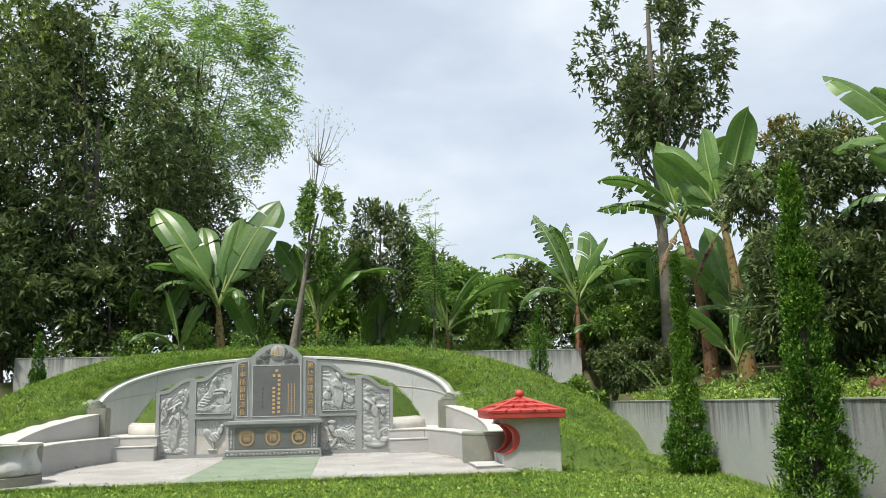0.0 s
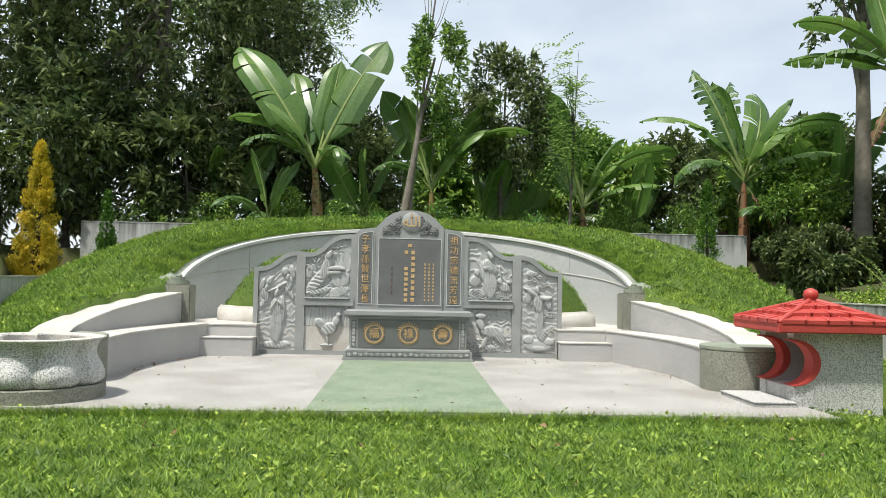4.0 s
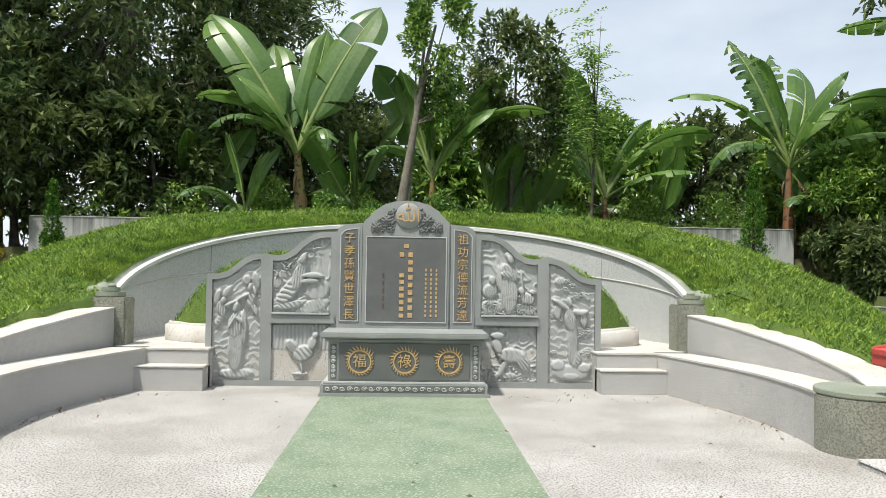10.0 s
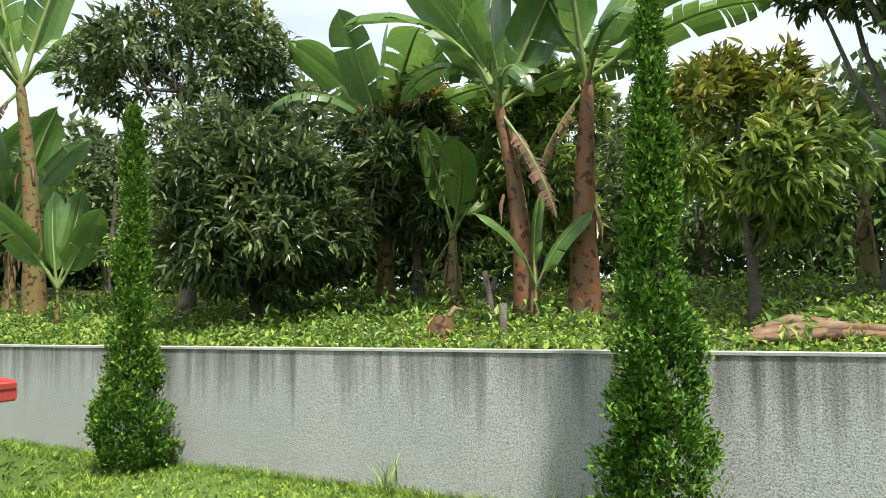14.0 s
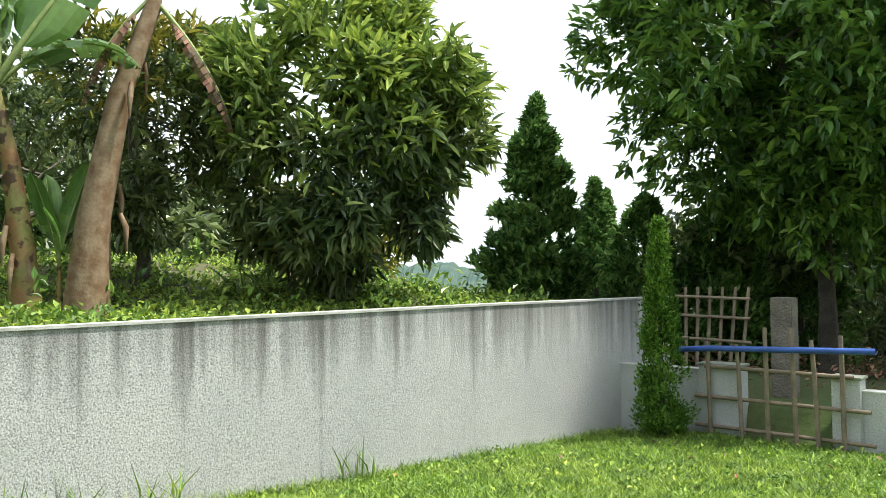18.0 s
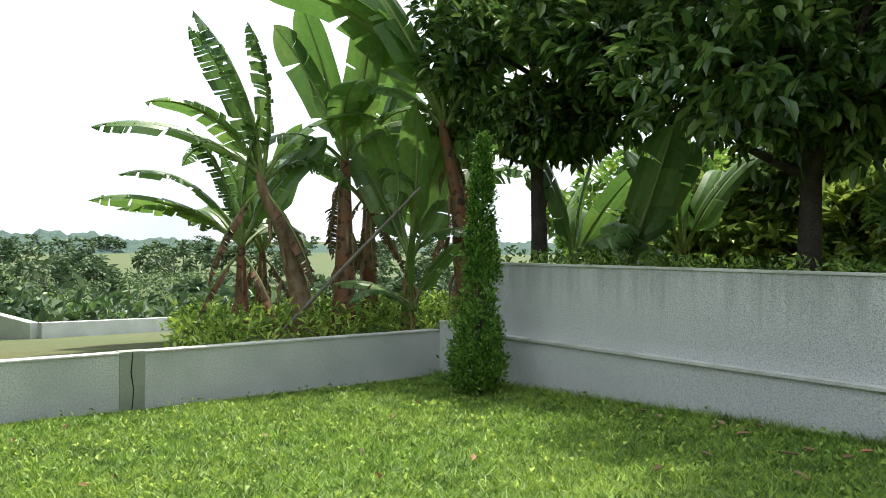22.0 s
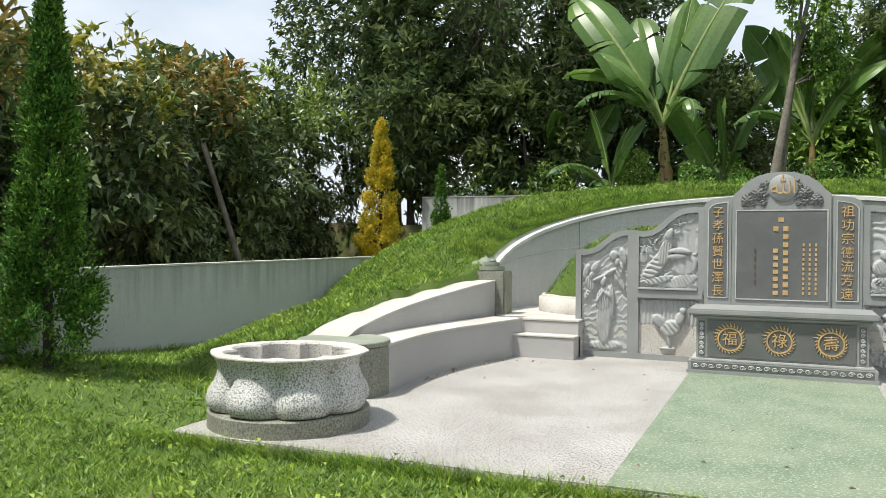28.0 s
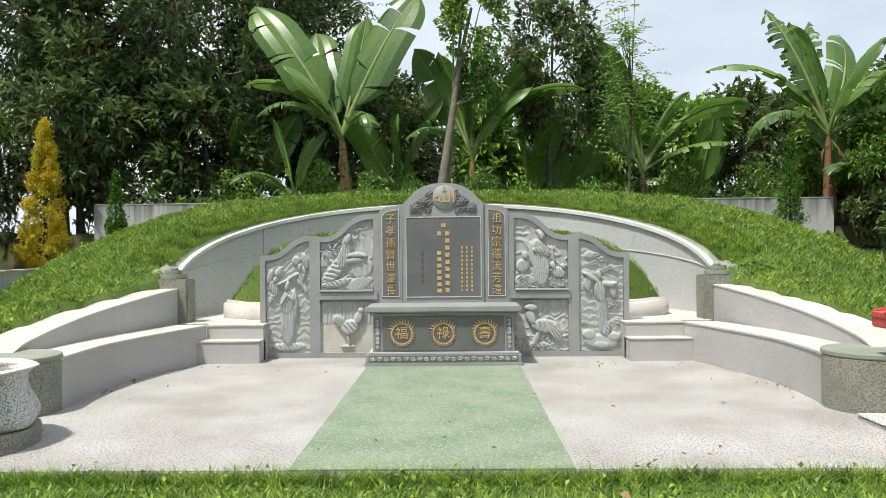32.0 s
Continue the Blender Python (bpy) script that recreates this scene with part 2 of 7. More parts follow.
M["bark_dark"] = material("dark_bark", (0.045, 0.038, 0.03), (0.075, 0.065, 0.05), 6, 40, 0.9, 0.8, back_bump=0.03)
M["banana_stem"] = material("banana_stem", (0.19, 0.2, 0.06), (0.25, 0.13, 0.055), 5, 24, 0.6, 0.4, spots=(0.07, 0.04, 0.02), spot_scale=9, spot_low=0.56, spot_high=0.62)
M["banana_red"] = material("banana_sheath", (0.25, 0.10, 0.045), (0.17, 0.115, 0.06), 6, 24, 0.65, 0.4, spots=(0.07, 0.035, 0.02), spot_scale=9, spot_low=0.56, spot_high=0.62)
M["banana_dry"] = material("dry_banana_sheath", (0.27, 0.2, 0.12), (0.17, 0.1, 0.05), 7, 30, 0.8, 0.5)


def leaf_material(name, a, b, rough=0.4, trans=0.3, rv=0.6, spec=0.6):
    return material(name, a, b, 0.8, 12, rough, 0, rv, True, translucent=trans, spec=spec)


M["mango"] = leaf_material("mango_leaf", (0.097, 0.155, 0.058), (0.160, 0.217, 0.075))
M["mango_light"] = leaf_material("light_mango_leaf", (0.27, 0.38, 0.08), (0.19, 0.29, 0.065))
M["mango_yellow"] = leaf_material("yellow_green_leaf", (0.22, 0.27, 0.04), (0.29, 0.27, 0.045))
M["mango_orange"] = leaf_material("young_orange_leaf", (0.30, 0.21, 0.045), (0.24, 0.23, 0.055))
M["feather"] = leaf_material("feathery_leaf", (0.201, 0.364, 0.091), (0.296, 0.455, 0.132), trans=0.4)
M["fern_dark"] = leaf_material("pinnate_leaf", (0.08, 0.185, 0.03), (0.15, 0.30, 0.05), trans=0.3)
M["jack"] = leaf_material("jackfruit_leaf", (0.068, 0.144, 0.032), (0.120, 0.208, 0.052), rough=0.3)
M["papaya"] = leaf_material("papaya_leaf", (0.135, 0.307, 0.066), (0.242, 0.433, 0.091))
M["shrub"] = leaf_material("shrub_leaf", (0.147, 0.285, 0.057), (0.242, 0.398, 0.078))
M["cover"] = leaf_material("ground_leaf", (0.172, 0.308, 0.046), (0.268, 0.398, 0.066), rough=0.6)
M["thuja"] = leaf_material("thuja_spray", (0.075, 0.19, 0.034), (0.14, 0.29, 0.052), rough=0.7, trans=0.2, spec=0.2)
M["thuja_light"] = leaf_material("bright_thuja_spray", (0.085, 0.205, 0.028), (0.15, 0.30, 0.045), rough=0.7, trans=0.2, spec=0.2)
M["thuja_yellow"] = leaf_material("golden_thuja_spray", (0.70, 0.56, 0.05), (0.55, 0.50, 0.07), rough=0.5, spec=0.3, rv=0.2)
M["cypress"] = leaf_material("cypress_spray", (0.085, 0.19, 0.05), (0.14, 0.27, 0.07), rough=0.7, spec=0.2)
M["banana"] = leaf_material("banana_leaf", (0.115, 0.23, 0.045), (0.18, 0.31, 0.065), rough=0.38, trans=0.4, rv=0.25)
M["banana_dark"] = leaf_material("dark_banana_leaf", (0.075, 0.16, 0.045), (0.115, 0.205, 0.052), rough=0.35, trans=0.35, rv=0.25)
M["banana_dead"] = leaf_material("dead_banana_leaf", (0.200, 0.120, 0.060), (0.130, 0.080, 0.040), rough=0.8, trans=0.15)
M["rib"] = material("leaf_rib", (0.22, 0.29, 0.09), None, 6, 30, 0.5, 0.1)
M["litter"] = leaf_material("fallen_leaf", (0.250, 0.130, 0.060), (0.320, 0.220, 0.120), rough=0.8, trans=0.1)
M["bamboo"] = material("weathered_bamboo", (0.28, 0.22, 0.15), (0.19, 0.15, 0.11), 7, 50, 0.7, 0.3)
M["blue"] = material("blue_plastic", (0.05, 0.12, 0.42), None, 8, 60, 0.4, 0.1)
# near-black colour that paints in the shade inside cracks and the drain hole
M["black"] = material("painted_hollow_shade", (0.01, 0.01, 0.01), None, 8, 60, 0.9, 0)
M["roof_tile"] = material("clay_roof", (0.19, 0.10, 0.075), (0.13, 0.085, 0.07), 1.5, 20, 0.85, 0.4)
M["white"] = material("white_paint", (0.68, 0.68, 0.66), (0.58, 0.58, 0.55), 2, 40, 0.8, 0.2)
# the bluish haze of distance is mixed into the hills' own colour
M["hill"] = material("hazed_wooded_hill", (0.05, 0.085, 0.07), (0.075, 0.115, 0.09), 0.05, 0.4, 0.95, 0, spec=0.1)
M["far_tree"] = leaf_material("distant_foliage", (0.06, 0.115, 0.05), (0.10, 0.16, 0.065), rough=0.8, trans=0.1)


# ---- building helpers ----
RNG = np.random.default_rng(7)
SIZE = 1.0


def np_mesh(name, verts, quads, mat, smooth=False):
    """A mesh from an array of points and an array of faces (three or four corners each)."""
    verts, quads = np.asarray(verts, np.float32), np.asarray(quads, np.int32)
    k = quads.shape[1]
    me = bpy.data.meshes.new(name)
    me.vertices.add(len(verts))
    me.vertices.foreach_set("co", verts.ravel())
    me.loops.add(quads.size)
    me.loops.foreach_set("vertex_index", quads.ravel())
    me.polygons.add(len(quads))
    me.polygons.foreach_set("loop_start", np.arange(0, quads.size, k, dtype=np.int32))
    me.polygons.foreach_set("use_smooth", np.full(len(quads), smooth, bool))
    me.update(calc_edges=True)
    me.materials.append(mat)
    return me


def empty(name, at=(0, 0, 0)):
    ob = new(name)
    ob.location = at
    return ob


def part(name, bm, mat, parent=None, label="", smooth=False):
    """Links a bmesh as one mesh object, under a thing or a part."""
    me = bpy.data.meshes.new(name)
    bm.to_mesh(me)
    bm.free()
    me.materials.append(mat)
    if smooth:
        me.polygons.foreach_set("use_smooth", np.ones(len(me.polygons), bool))
    ob = new(name, me)
    ob.parent = parent
    if label:
        tagged(ob, label)
    return ob


def part_me(name, me, parent=None, label=""):
    ob = new(name, me)
    ob.parent = parent
    if label:
        tagged(ob, label)
    return ob


def box_bm(lo, hi, bevel=0.0, bm=None):
    own = bm is None
    bm = bm or bmesh.new()
    lo, hi = Vector(lo), Vector(hi)
    r = bmesh.ops.create_cube(bm, size=1.0, matrix=Matrix.LocRotScale((lo + hi) / 2, None, hi - lo))
    if bevel and own:
        bmesh.ops.bevel(bm, geom=bm.edges[:], offset=bevel, segments=2, affect="EDGES")
    return bm


def prism_bm(outline, lo, hi, axis="y", bevel=0.0):
    """An outline of (a, b) pushed from lo to hi along an axis: y takes (x, z), z takes (x, y), x takes (y, z)."""
    put = {"y": lambda a, b, c: (a, c, b), "z": lambda a, b, c: (a, b, c), "x": lambda a, b, c: (c, a, b)}[axis]
    bm = bmesh.new()
    f = bm.faces.new([bm.verts.new(put(a, b, lo)) for a, b in outline])
    ext = bmesh.ops.extrude_face_region(bm, geom=[f])
    d = Vector(put(0, 0, hi)) - Vector(put(0, 0, lo))
    bmesh.ops.translate(bm, vec=d, verts=[v for v in ext["geom"] if isinstance(v, bmesh.types.BMVert)])
    bmesh.ops.recalc_face_normals(bm, faces=bm.faces[:])
    if bevel:
        bmesh.ops.bevel(bm, geom=[e for e in bm.edges if e.calc_face_angle(0) > 0.6], offset=bevel, segments=2, affect="EDGES")
    return bm


def turned_bm(profile, n=32, close=True, lobes=0, depths=()):
    """A profile of (radius, z) turned round the z axis; lobes scallop it, by each ring's own depth."""
    bm = bmesh.new()
    rings = []
    for j, (r, z) in enumerate(profile):
        ring = []
        for i in range(n):
            a = 2 * math.pi * i / n
            k = 1 - depths[j] * (1 - abs(math.cos(lobes * a / 2))) ** 1.6 if lobes else 1
            ring.append(bm.verts.new((r * k * math.cos(a), r * k * math.sin(a), z)))
        rings.append(ring)
    for a, b in zip(rings, rings[1:]):
        for i in range(n):
            bm.faces.new((a[i], a[(i + 1) % n], b[(i + 1) % n], b[i]))
    if close:
        bm.faces.new(rings[0][::-1])
        bm.faces.new(rings[-1])
    bmesh.ops.recalc_face_normals(bm, faces=bm.faces[:])
    return bm


def sweep_bm(inner, outer, z_low, z_high):
    """A curved wall between two plan lines, with a bottom and a top height at each station."""
    bm = bmesh.new()
    rows = []
    for (a, b), (c, d), lo, hi in zip(inner, outer, z_low, z_high):
        rows.append([bm.verts.new(p) for p in ((a, b, lo), (a, b, hi), (c, d, hi), (c, d, lo))])
    for p, q in zip(rows, rows[1:]):
        for i in range(4):
            bm.faces.new((p[i], p[(i + 1) % 4], q[(i + 1) % 4], q[i]))
    bm.faces.new(rows[0])
    bm.faces.new(rows[-1][::-1])
    bmesh.ops.recalc_face_normals(bm, faces=bm.faces[:])
    return bm


def tube(pts, radii, n=7):
    """Points and faces of a tapered tube along a line."""
    pts = [Vector(p) for p in pts]
    vs, fs = [], []
    for i, p in enumerate(pts):
        d = (pts[min(i + 1, len(pts) - 1)] - pts[max(i - 1, 0)]).normalized()
        u = d.orthogonal().normalized() if i == 0 else (u - d * u.dot(d)).normalized()
        w = d.cross(u)
        for k in range(n):
            a = 2 * math.pi * k / n
            vs.append(p + (u * math.cos(a) + w * math.sin(a)) * radii[i])
    for i in range(len(pts) - 1):
        for k in range(n):
            fs.append((i * n + k, i * n + (k + 1) % n, (i + 1) * n + (k + 1) % n, (i + 1) * n + k))
    return [tuple(v) for v in vs], fs


def tubes_mesh(name, lines, mat, n=7):
    vs, fs = [], []
    for pts, radii in lines:
        v, f = tube(pts, radii, n)
        fs += [tuple(i + len(vs) for i in q) for q in f]
        vs += v
    return np_mesh(name, vs, fs, mat, True)


def unit(v):
    return v / (np.linalg.norm(v, axis=-1, keepdims=True) + 1e-9)


def leaves(base, along, up, length, width, fold=0.25, droop=0.2, full=False):
    """Leaf blades on arrays of places and directions, folded along the rib; full ones have six points, slight ones four."""
    along = unit(along)
    side = unit(np.cross(along, up))
    nrm = np.cross(side, along)
    L, W = length[:, None], width[:, None]
    p0 = base
    tip = base + along * L - nrm * L * droop
    if not full:
        a = base + along * L * 0.42 + side * W * 0.5 + nrm * W * fold
        b = base + along * L * 0.42 - side * W * 0.5 + nrm * W * fold
        v = np.stack([p0, a, tip, b], 1).reshape(-1, 3)
        return v, np.arange(len(base) * 4).reshape(-1, 4)
    rows = []
    for f, w, d in ((0.28, 0.42, 0.06), (0.66, 0.40, 0.45)):
        for sg in (1, -1):
            rows.append(base + along * L * f + side * W * w * sg + nrm * (W * fold * 0.7 - L * droop * d))
    a1, b1, a2, b2 = rows
    v = np.stack([p0, a1, a2, tip, b2, b1], 1).reshape(-1, 3)
    i = np.arange(len(base))[:, None] * 6
    return v, np.concatenate([i + [[0, 1, 2, 3]], i + [[0, 3, 4, 5]]])


def sphere_dirs(n):
    return unit(RNG.normal(size=(n, 3)))


def rosettes(centres, outward, per, length, width, spread=0.9, droop=0.25, jitter=0.12, up_bias=0.15, full=False):
    """Whorls of leaves round twig tips."""
    n = len(centres)
    c = np.repeat(centres, per, 0) + RNG.normal(size=(n * per, 3)) * jitter
    o = np.repeat(outward, per, 0)
    d = unit(o + RNG.normal(size=o.shape) * spread + np.array([0, 0, up_bias]))
    L = length * RNG.uniform(0.65, 1.25, n * per)
    up = unit(np.array([0, 0, 1.0]) + RNG.normal(size=o.shape) * 0.35)
    return leaves(c, d, up, L, L * width, 0.25, droop, full)


def pinnate(centres, outward, fronds, pairs, length, leaflet, lw, sag=0.35):
    """Feathery leaves: a row of leaflet pairs along each arching stalk."""
    n = len(centres) * fronds
    c = np.repeat(centres, fronds, 0) + RNG.normal(size=(n, 3)) * 0.06
    d = unit(np.repeat(outward, fronds, 0) + RNG.normal(size=(n, 3)) * 0.8)
    L = length * RNG.uniform(0.7, 1.2, n)
    side = unit(np.cross(d, [0, 0, 1.0]))
    vs, qs, off = [], [], 0
    for k in range(pairs):
        s = (k + 1) / pairs
        p = c + d * (L * s)[:, None] - np.array([0, 0, 1.0]) * (L * sag * s * s)[:, None]
        ll = np.full(n, leaflet) * (1.1 - 0.55 * abs(s - 0.45))
        for sg in (-1, 1):
            a = unit(side * sg + d * 0.55 + RNG.normal(size=(n, 3)) * 0.1)
            v, q = leaves(p, a, np.tile([0, 0, 1.0], (n, 1)), ll, ll * lw, 0.1, 0.15)
            vs.append(v)
            qs.append(q + off)
            off += len(v)
    return np.concatenate(vs), np.concatenate(qs)


def crown_points(n, radii, clumps, tight=0.33, shell=0.55, flat=0.0):
    """Twig tips: clumps on and in an ellipsoid, each clump a rough ball of tips."""
    radii = np.array(radii, float)
    cd = sphere_dirs(clumps)
    if flat:
        cd[:, 2] = np.abs(cd[:, 2]) * (1 - flat) - flat * 0.2
    cr = RNG.uniform(shell, 1.0, clumps) ** 0.7
    cc = cd * cr[:, None] * radii
    k = RNG.integers(0, clumps, n)
    d = sphere_dirs(n)
    p = cc[k] + d * (RNG.uniform(0.3, 1, n) ** 0.5)[:, None] * radii * tight * RNG.uniform(0.7, 1.2, clumps)[k][:, None]
    out = unit(d * 0.7 + unit(p / radii) * 0.8)
    return p, out, cc


def tree(name, at, height, crown, trunk_r, leaf="mango", tips=700, per=7, size=0.16, width=0.3, clumps=26, lean=(0, 0), kind="whorl",
         bark="bark", crown_z=None, label="", category="tree", second=None, share=0.15, limbs=9, fork=0.4, shell=0.55, tight=0.33, spread=0.9, droop=0.25,
         pairs=7, frond=0.4, limb=0.27, dense=1.5):
    """A tree: tapered trunk with limbs, and a crown of many leaves in clumps."""
    root = empty(name, at)
    root.scale = (SIZE, SIZE, SIZE)
    tagged(root, label, category)
    cz = crown_z if crown_z is not None else height - crown[2]
    top = Vector((lean[0], lean[1], cz))
    tips = int(tips * dense)
    pts, out, cc = crown_points(tips, crown, clumps, tight, shell)
    pts = pts + np.array(top)
    lines = []
    fz = cz * fork if cz > 0 else 0.3
    steps = 6
    stem = []
    for i in range(steps + 1):
        s = i / steps
        stem.append(Vector((lean[0] * s ** 1.5 + 0.05 * math.sin(s * 5 + at[0]), lean[1] * s ** 1.5 + 0.05 * math.cos(s * 4 + at[1]), (cz + crown[2] * 0.3) * s)))
    lines.append((stem, [trunk_r * (1.25 if i == 0 else 1 - 0.75 * i / steps) for i in range(steps + 1)]))
    order = sorted(range(len(cc)), key=lambda i: -np.linalg.norm(cc[i]))[:limbs]
    for i in order:
        tip = Vector(cc[i]) + top
        s = RNG.uniform(max(fork, 0.25), 0.95)
        a = stem[int(s * steps)]
        mid = (a + tip) / 2 + Vector((0, 0, -0.1 * (tip - a).length))
        r = trunk_r * limb
        lines.append(([a, a.lerp(mid, 0.5), mid, mid.lerp(tip, 0.5) + Vector((0, 0, 0.04)), tip], [r, r * 0.8, r * 0.6, r * 0.4, r * 0.15]))
    part_me("trunk", tubes_mesh("trunk", lines, M[bark]), root)
    k = int(tips * (1 - share)) if second else tips
    order = np.argsort(pts[:, 2] + RNG.normal(size=len(pts)) * crown[2] * 0.28)
    pts, out = pts[order], out[order]

    near = math.hypot(at[0] - 0.3, at[1] + 10.5) < 15.5

    def blades(p, o):
        if kind == "pinnate":
            return pinnate(p, o, per, pairs, frond, size, width)
        return rosettes(p, o, max(3, int(per * 1.12)), size * 0.82, width * (1.0 if near else 1.12), spread, droop, size * 0.22, full=near)
    v, q = blades(pts[:k], out[:k])
    part_me("crown", np_mesh("crown", v, q, M[leaf]), root)
    if second:
        v, q = blades(pts[k:], out[k:])
        part_me("young_leaves", np_mesh("young_leaves", v, q, M[second]), root)
    return root


def thuja(name, at, height, radius, mat="thuja", n=5200, spray=0.085, label="", bare=0.12, taper=1.0, lean=(0, 0), power=0.75, flare=0.0):
    """A columnar conifer: short stem, and a dense cone of flat upturned sprays."""
    root = empty(name, at)
    tagged(root, label, "conifer")
    part_me("trunk", tubes_mesh("trunk", [([(0, 0, -0.05), (lean[0] * 0.3, lean[1] * 0.3, height * 0.4), (lean[0], lean[1], height * 0.92)], [radius * 0.11, radius * 0.08, 0.008])], M["bark_dark"]), root)
    n = int(n * 0.85)

    def at_height(u):
        return np.minimum(1, (u / 0.12) ** 0.6 * 0.4 + 0.62) * ((1 - flare) * (1 - u) ** power + flare * np.exp(-u * 6.5))
    plumes = int(24 * height / max(radius, 0.25) ** 0.5)
    ps = RNG.uniform(0, 1, plumes) ** 1.2
    pa = RNG.uniform(0, 2 * math.pi, plumes)
    pr = RNG.uniform(0.74, 1.2, plumes)
    pick = RNG.integers(0, plumes, n)
    along = RNG.uniform(0, 1, n)
    s = np.clip(ps[pick] + (along - 0.45) * 0.075 * 4 / height + RNG.normal(size=n) * 0.006, 0, 1)
    prof = at_height(s)
    ang = pa[pick] + RNG.normal(size=n) * 0.26 * (1.05 - along)
    r = radius * 1.1 * prof * (0.70 + 0.32 * np.sin(along * 2.6) + 0.1 * np.sin(ps[pick] * 57)) * RNG.uniform(0.72, 1.06, n) * pr[pick]
    fill = RNG.random(n) < 0.22
    r[fill] *= 0.72
    ang[fill] = RNG.uniform(0, 2 * math.pi, fill.sum())
    c = np.stack([r * np.cos(ang) + lean[0] * s, r * np.sin(ang) + lean[1] * s, bare + s * (height - bare)], 1)
    o = np.stack([np.cos(ang), np.sin(ang), np.full(n, 1.1)], 1)
    v, q = rosettes(c, unit(o), 4, spray * 0.72, 0.5, 0.75, 0.05, 0.03, 0.3)
    part_me("crown", np_mesh("crown", v, q, M[mat]), root)
    return root


def banana_leaf_mesh(length, width, arch, tears, seed, mat, lift):
    """One banana leaf: a stalk and a long blunt blade that arches over, torn between the veins."""
    rng = np.random.default_rng(seed)
    n = 38
    s = np.linspace(0, 1, n)
    ang = lift - arch * s ** 1.5
    step = length / (n - 1)
    x = np.concatenate([[0], np.cumsum(np.cos(ang) * step)[:-1]])
    z = np.concatenate([[0], np.cumsum(np.sin(ang) * step)[:-1]])
    u = np.clip((s - 0.17) / 0.83, 0, 1)
    w = width * 0.5 * np.clip(u / 0.16, 0, 1) ** 0.6 * (1 - 0.96 * np.clip((u - 0.62) / 0.38, 0, 1) ** 2.4)
    vs, qs = [], []
    for sg in (-1, 1):
        k0 = 7
        while k0 < n - 1:
            k1 = k0 + 1
            while k1 < n - 1 and rng.random() > tears:
                k1 += 1
            droop = rng.uniform(0.05, 0.3) + tears * rng.uniform(0, 1.5)
            gap = rng.uniform(0.0, 0.12) + tears * rng.uniform(0, 0.45)
            cut = 1 - tears * rng.uniform(0, 0.3)
            mid = (k0 + k1) / 2
            base = len(vs)
            for k in range(k0, k1 + 1):
                ca, sa = math.cos(ang[k]), math.sin(ang[k])
                for f in (0.0, 0.34, 0.67, 1.0):
                    d = w[k] * f * cut
                    th = 0.5 - (0.45 + droop) * f
                    run = d * 0.28 - (k - mid) * step * gap * f
                    out, rise = d * math.cos(th), d * math.sin(th) * 0.8
                    vs.append((x[k] + ca * run - sa * rise, sg * out, z[k] + sa * run + ca * rise))
            for k in range(k1 - k0):
                for j in range(3):
                    p = base + k * 4 + j
                    q = (p, p + 4, p + 5, p + 1)
                    qs.append(q if sg < 0 else q[::-1])
            k0 = k1
    blade = np_mesh("leaf", vs, qs, mat, False)
    rib = tubes_mesh("midrib", [([(x[i], 0, z[i] - 0.006) for i in range(0, n, 3)], [0.042 * (1 - 0.88 * i / n) * (length / 2) ** 0.5 for i in range(0, n, 3)])], M["rib"], 5)
    return blade, rib


BANANA = [banana_leaf_mesh(2.5, wd, a, te, i, M[mt], li) for i, (a, te, mt, li, wd) in enumerate((
    (0.3, 0.05, "banana", 1.40, 0.66), (0.75, 0.10, "banana", 1.18, 0.74), (1.45, 0.24, "banana", 1.05, 0.74), (1.9, 0.45, "banana_dark", 0.9, 0.7), (0.5, 0.14, "banana_dark", 1.25, 0.76),
    (2.3, 0.6, "banana_dark", 0.75, 0.7), (1.0, 0.06, "banana", 1.1, 0.72), (0.55, 0.7, "banana_dead", -0.85, 0.5), (0.9, 0.3, "banana", 0.6, 0.72), (0.7, 0.75, "banana_dark", 1.35, 0.6)))]


LIFTS = (1.40, 1.18, 1.05, 0.9, 1.25, 0.75, 1.1, -0.85, 0.6, 1.35)


def twisted(k, a):
    """The turn of a banana leaf: towards a, and rolled about its own stalk, erect leaves the most."""
    roll = RNG.choice([-1, 1]) * (RNG.uniform(0.7, 1.3) if k in (0, 1, 4, 6, 9) else RNG.uniform(0.1, 0.45))
    axis = Vector((math.cos(LIFTS[k] - 0.15), 0, math.sin(LIFTS[k] - 0.15)))
    return Matrix.Rotation(a, 3, "Z").to_quaternion() @ Matrix.Rotation(roll, 3, axis).to_quaternion()


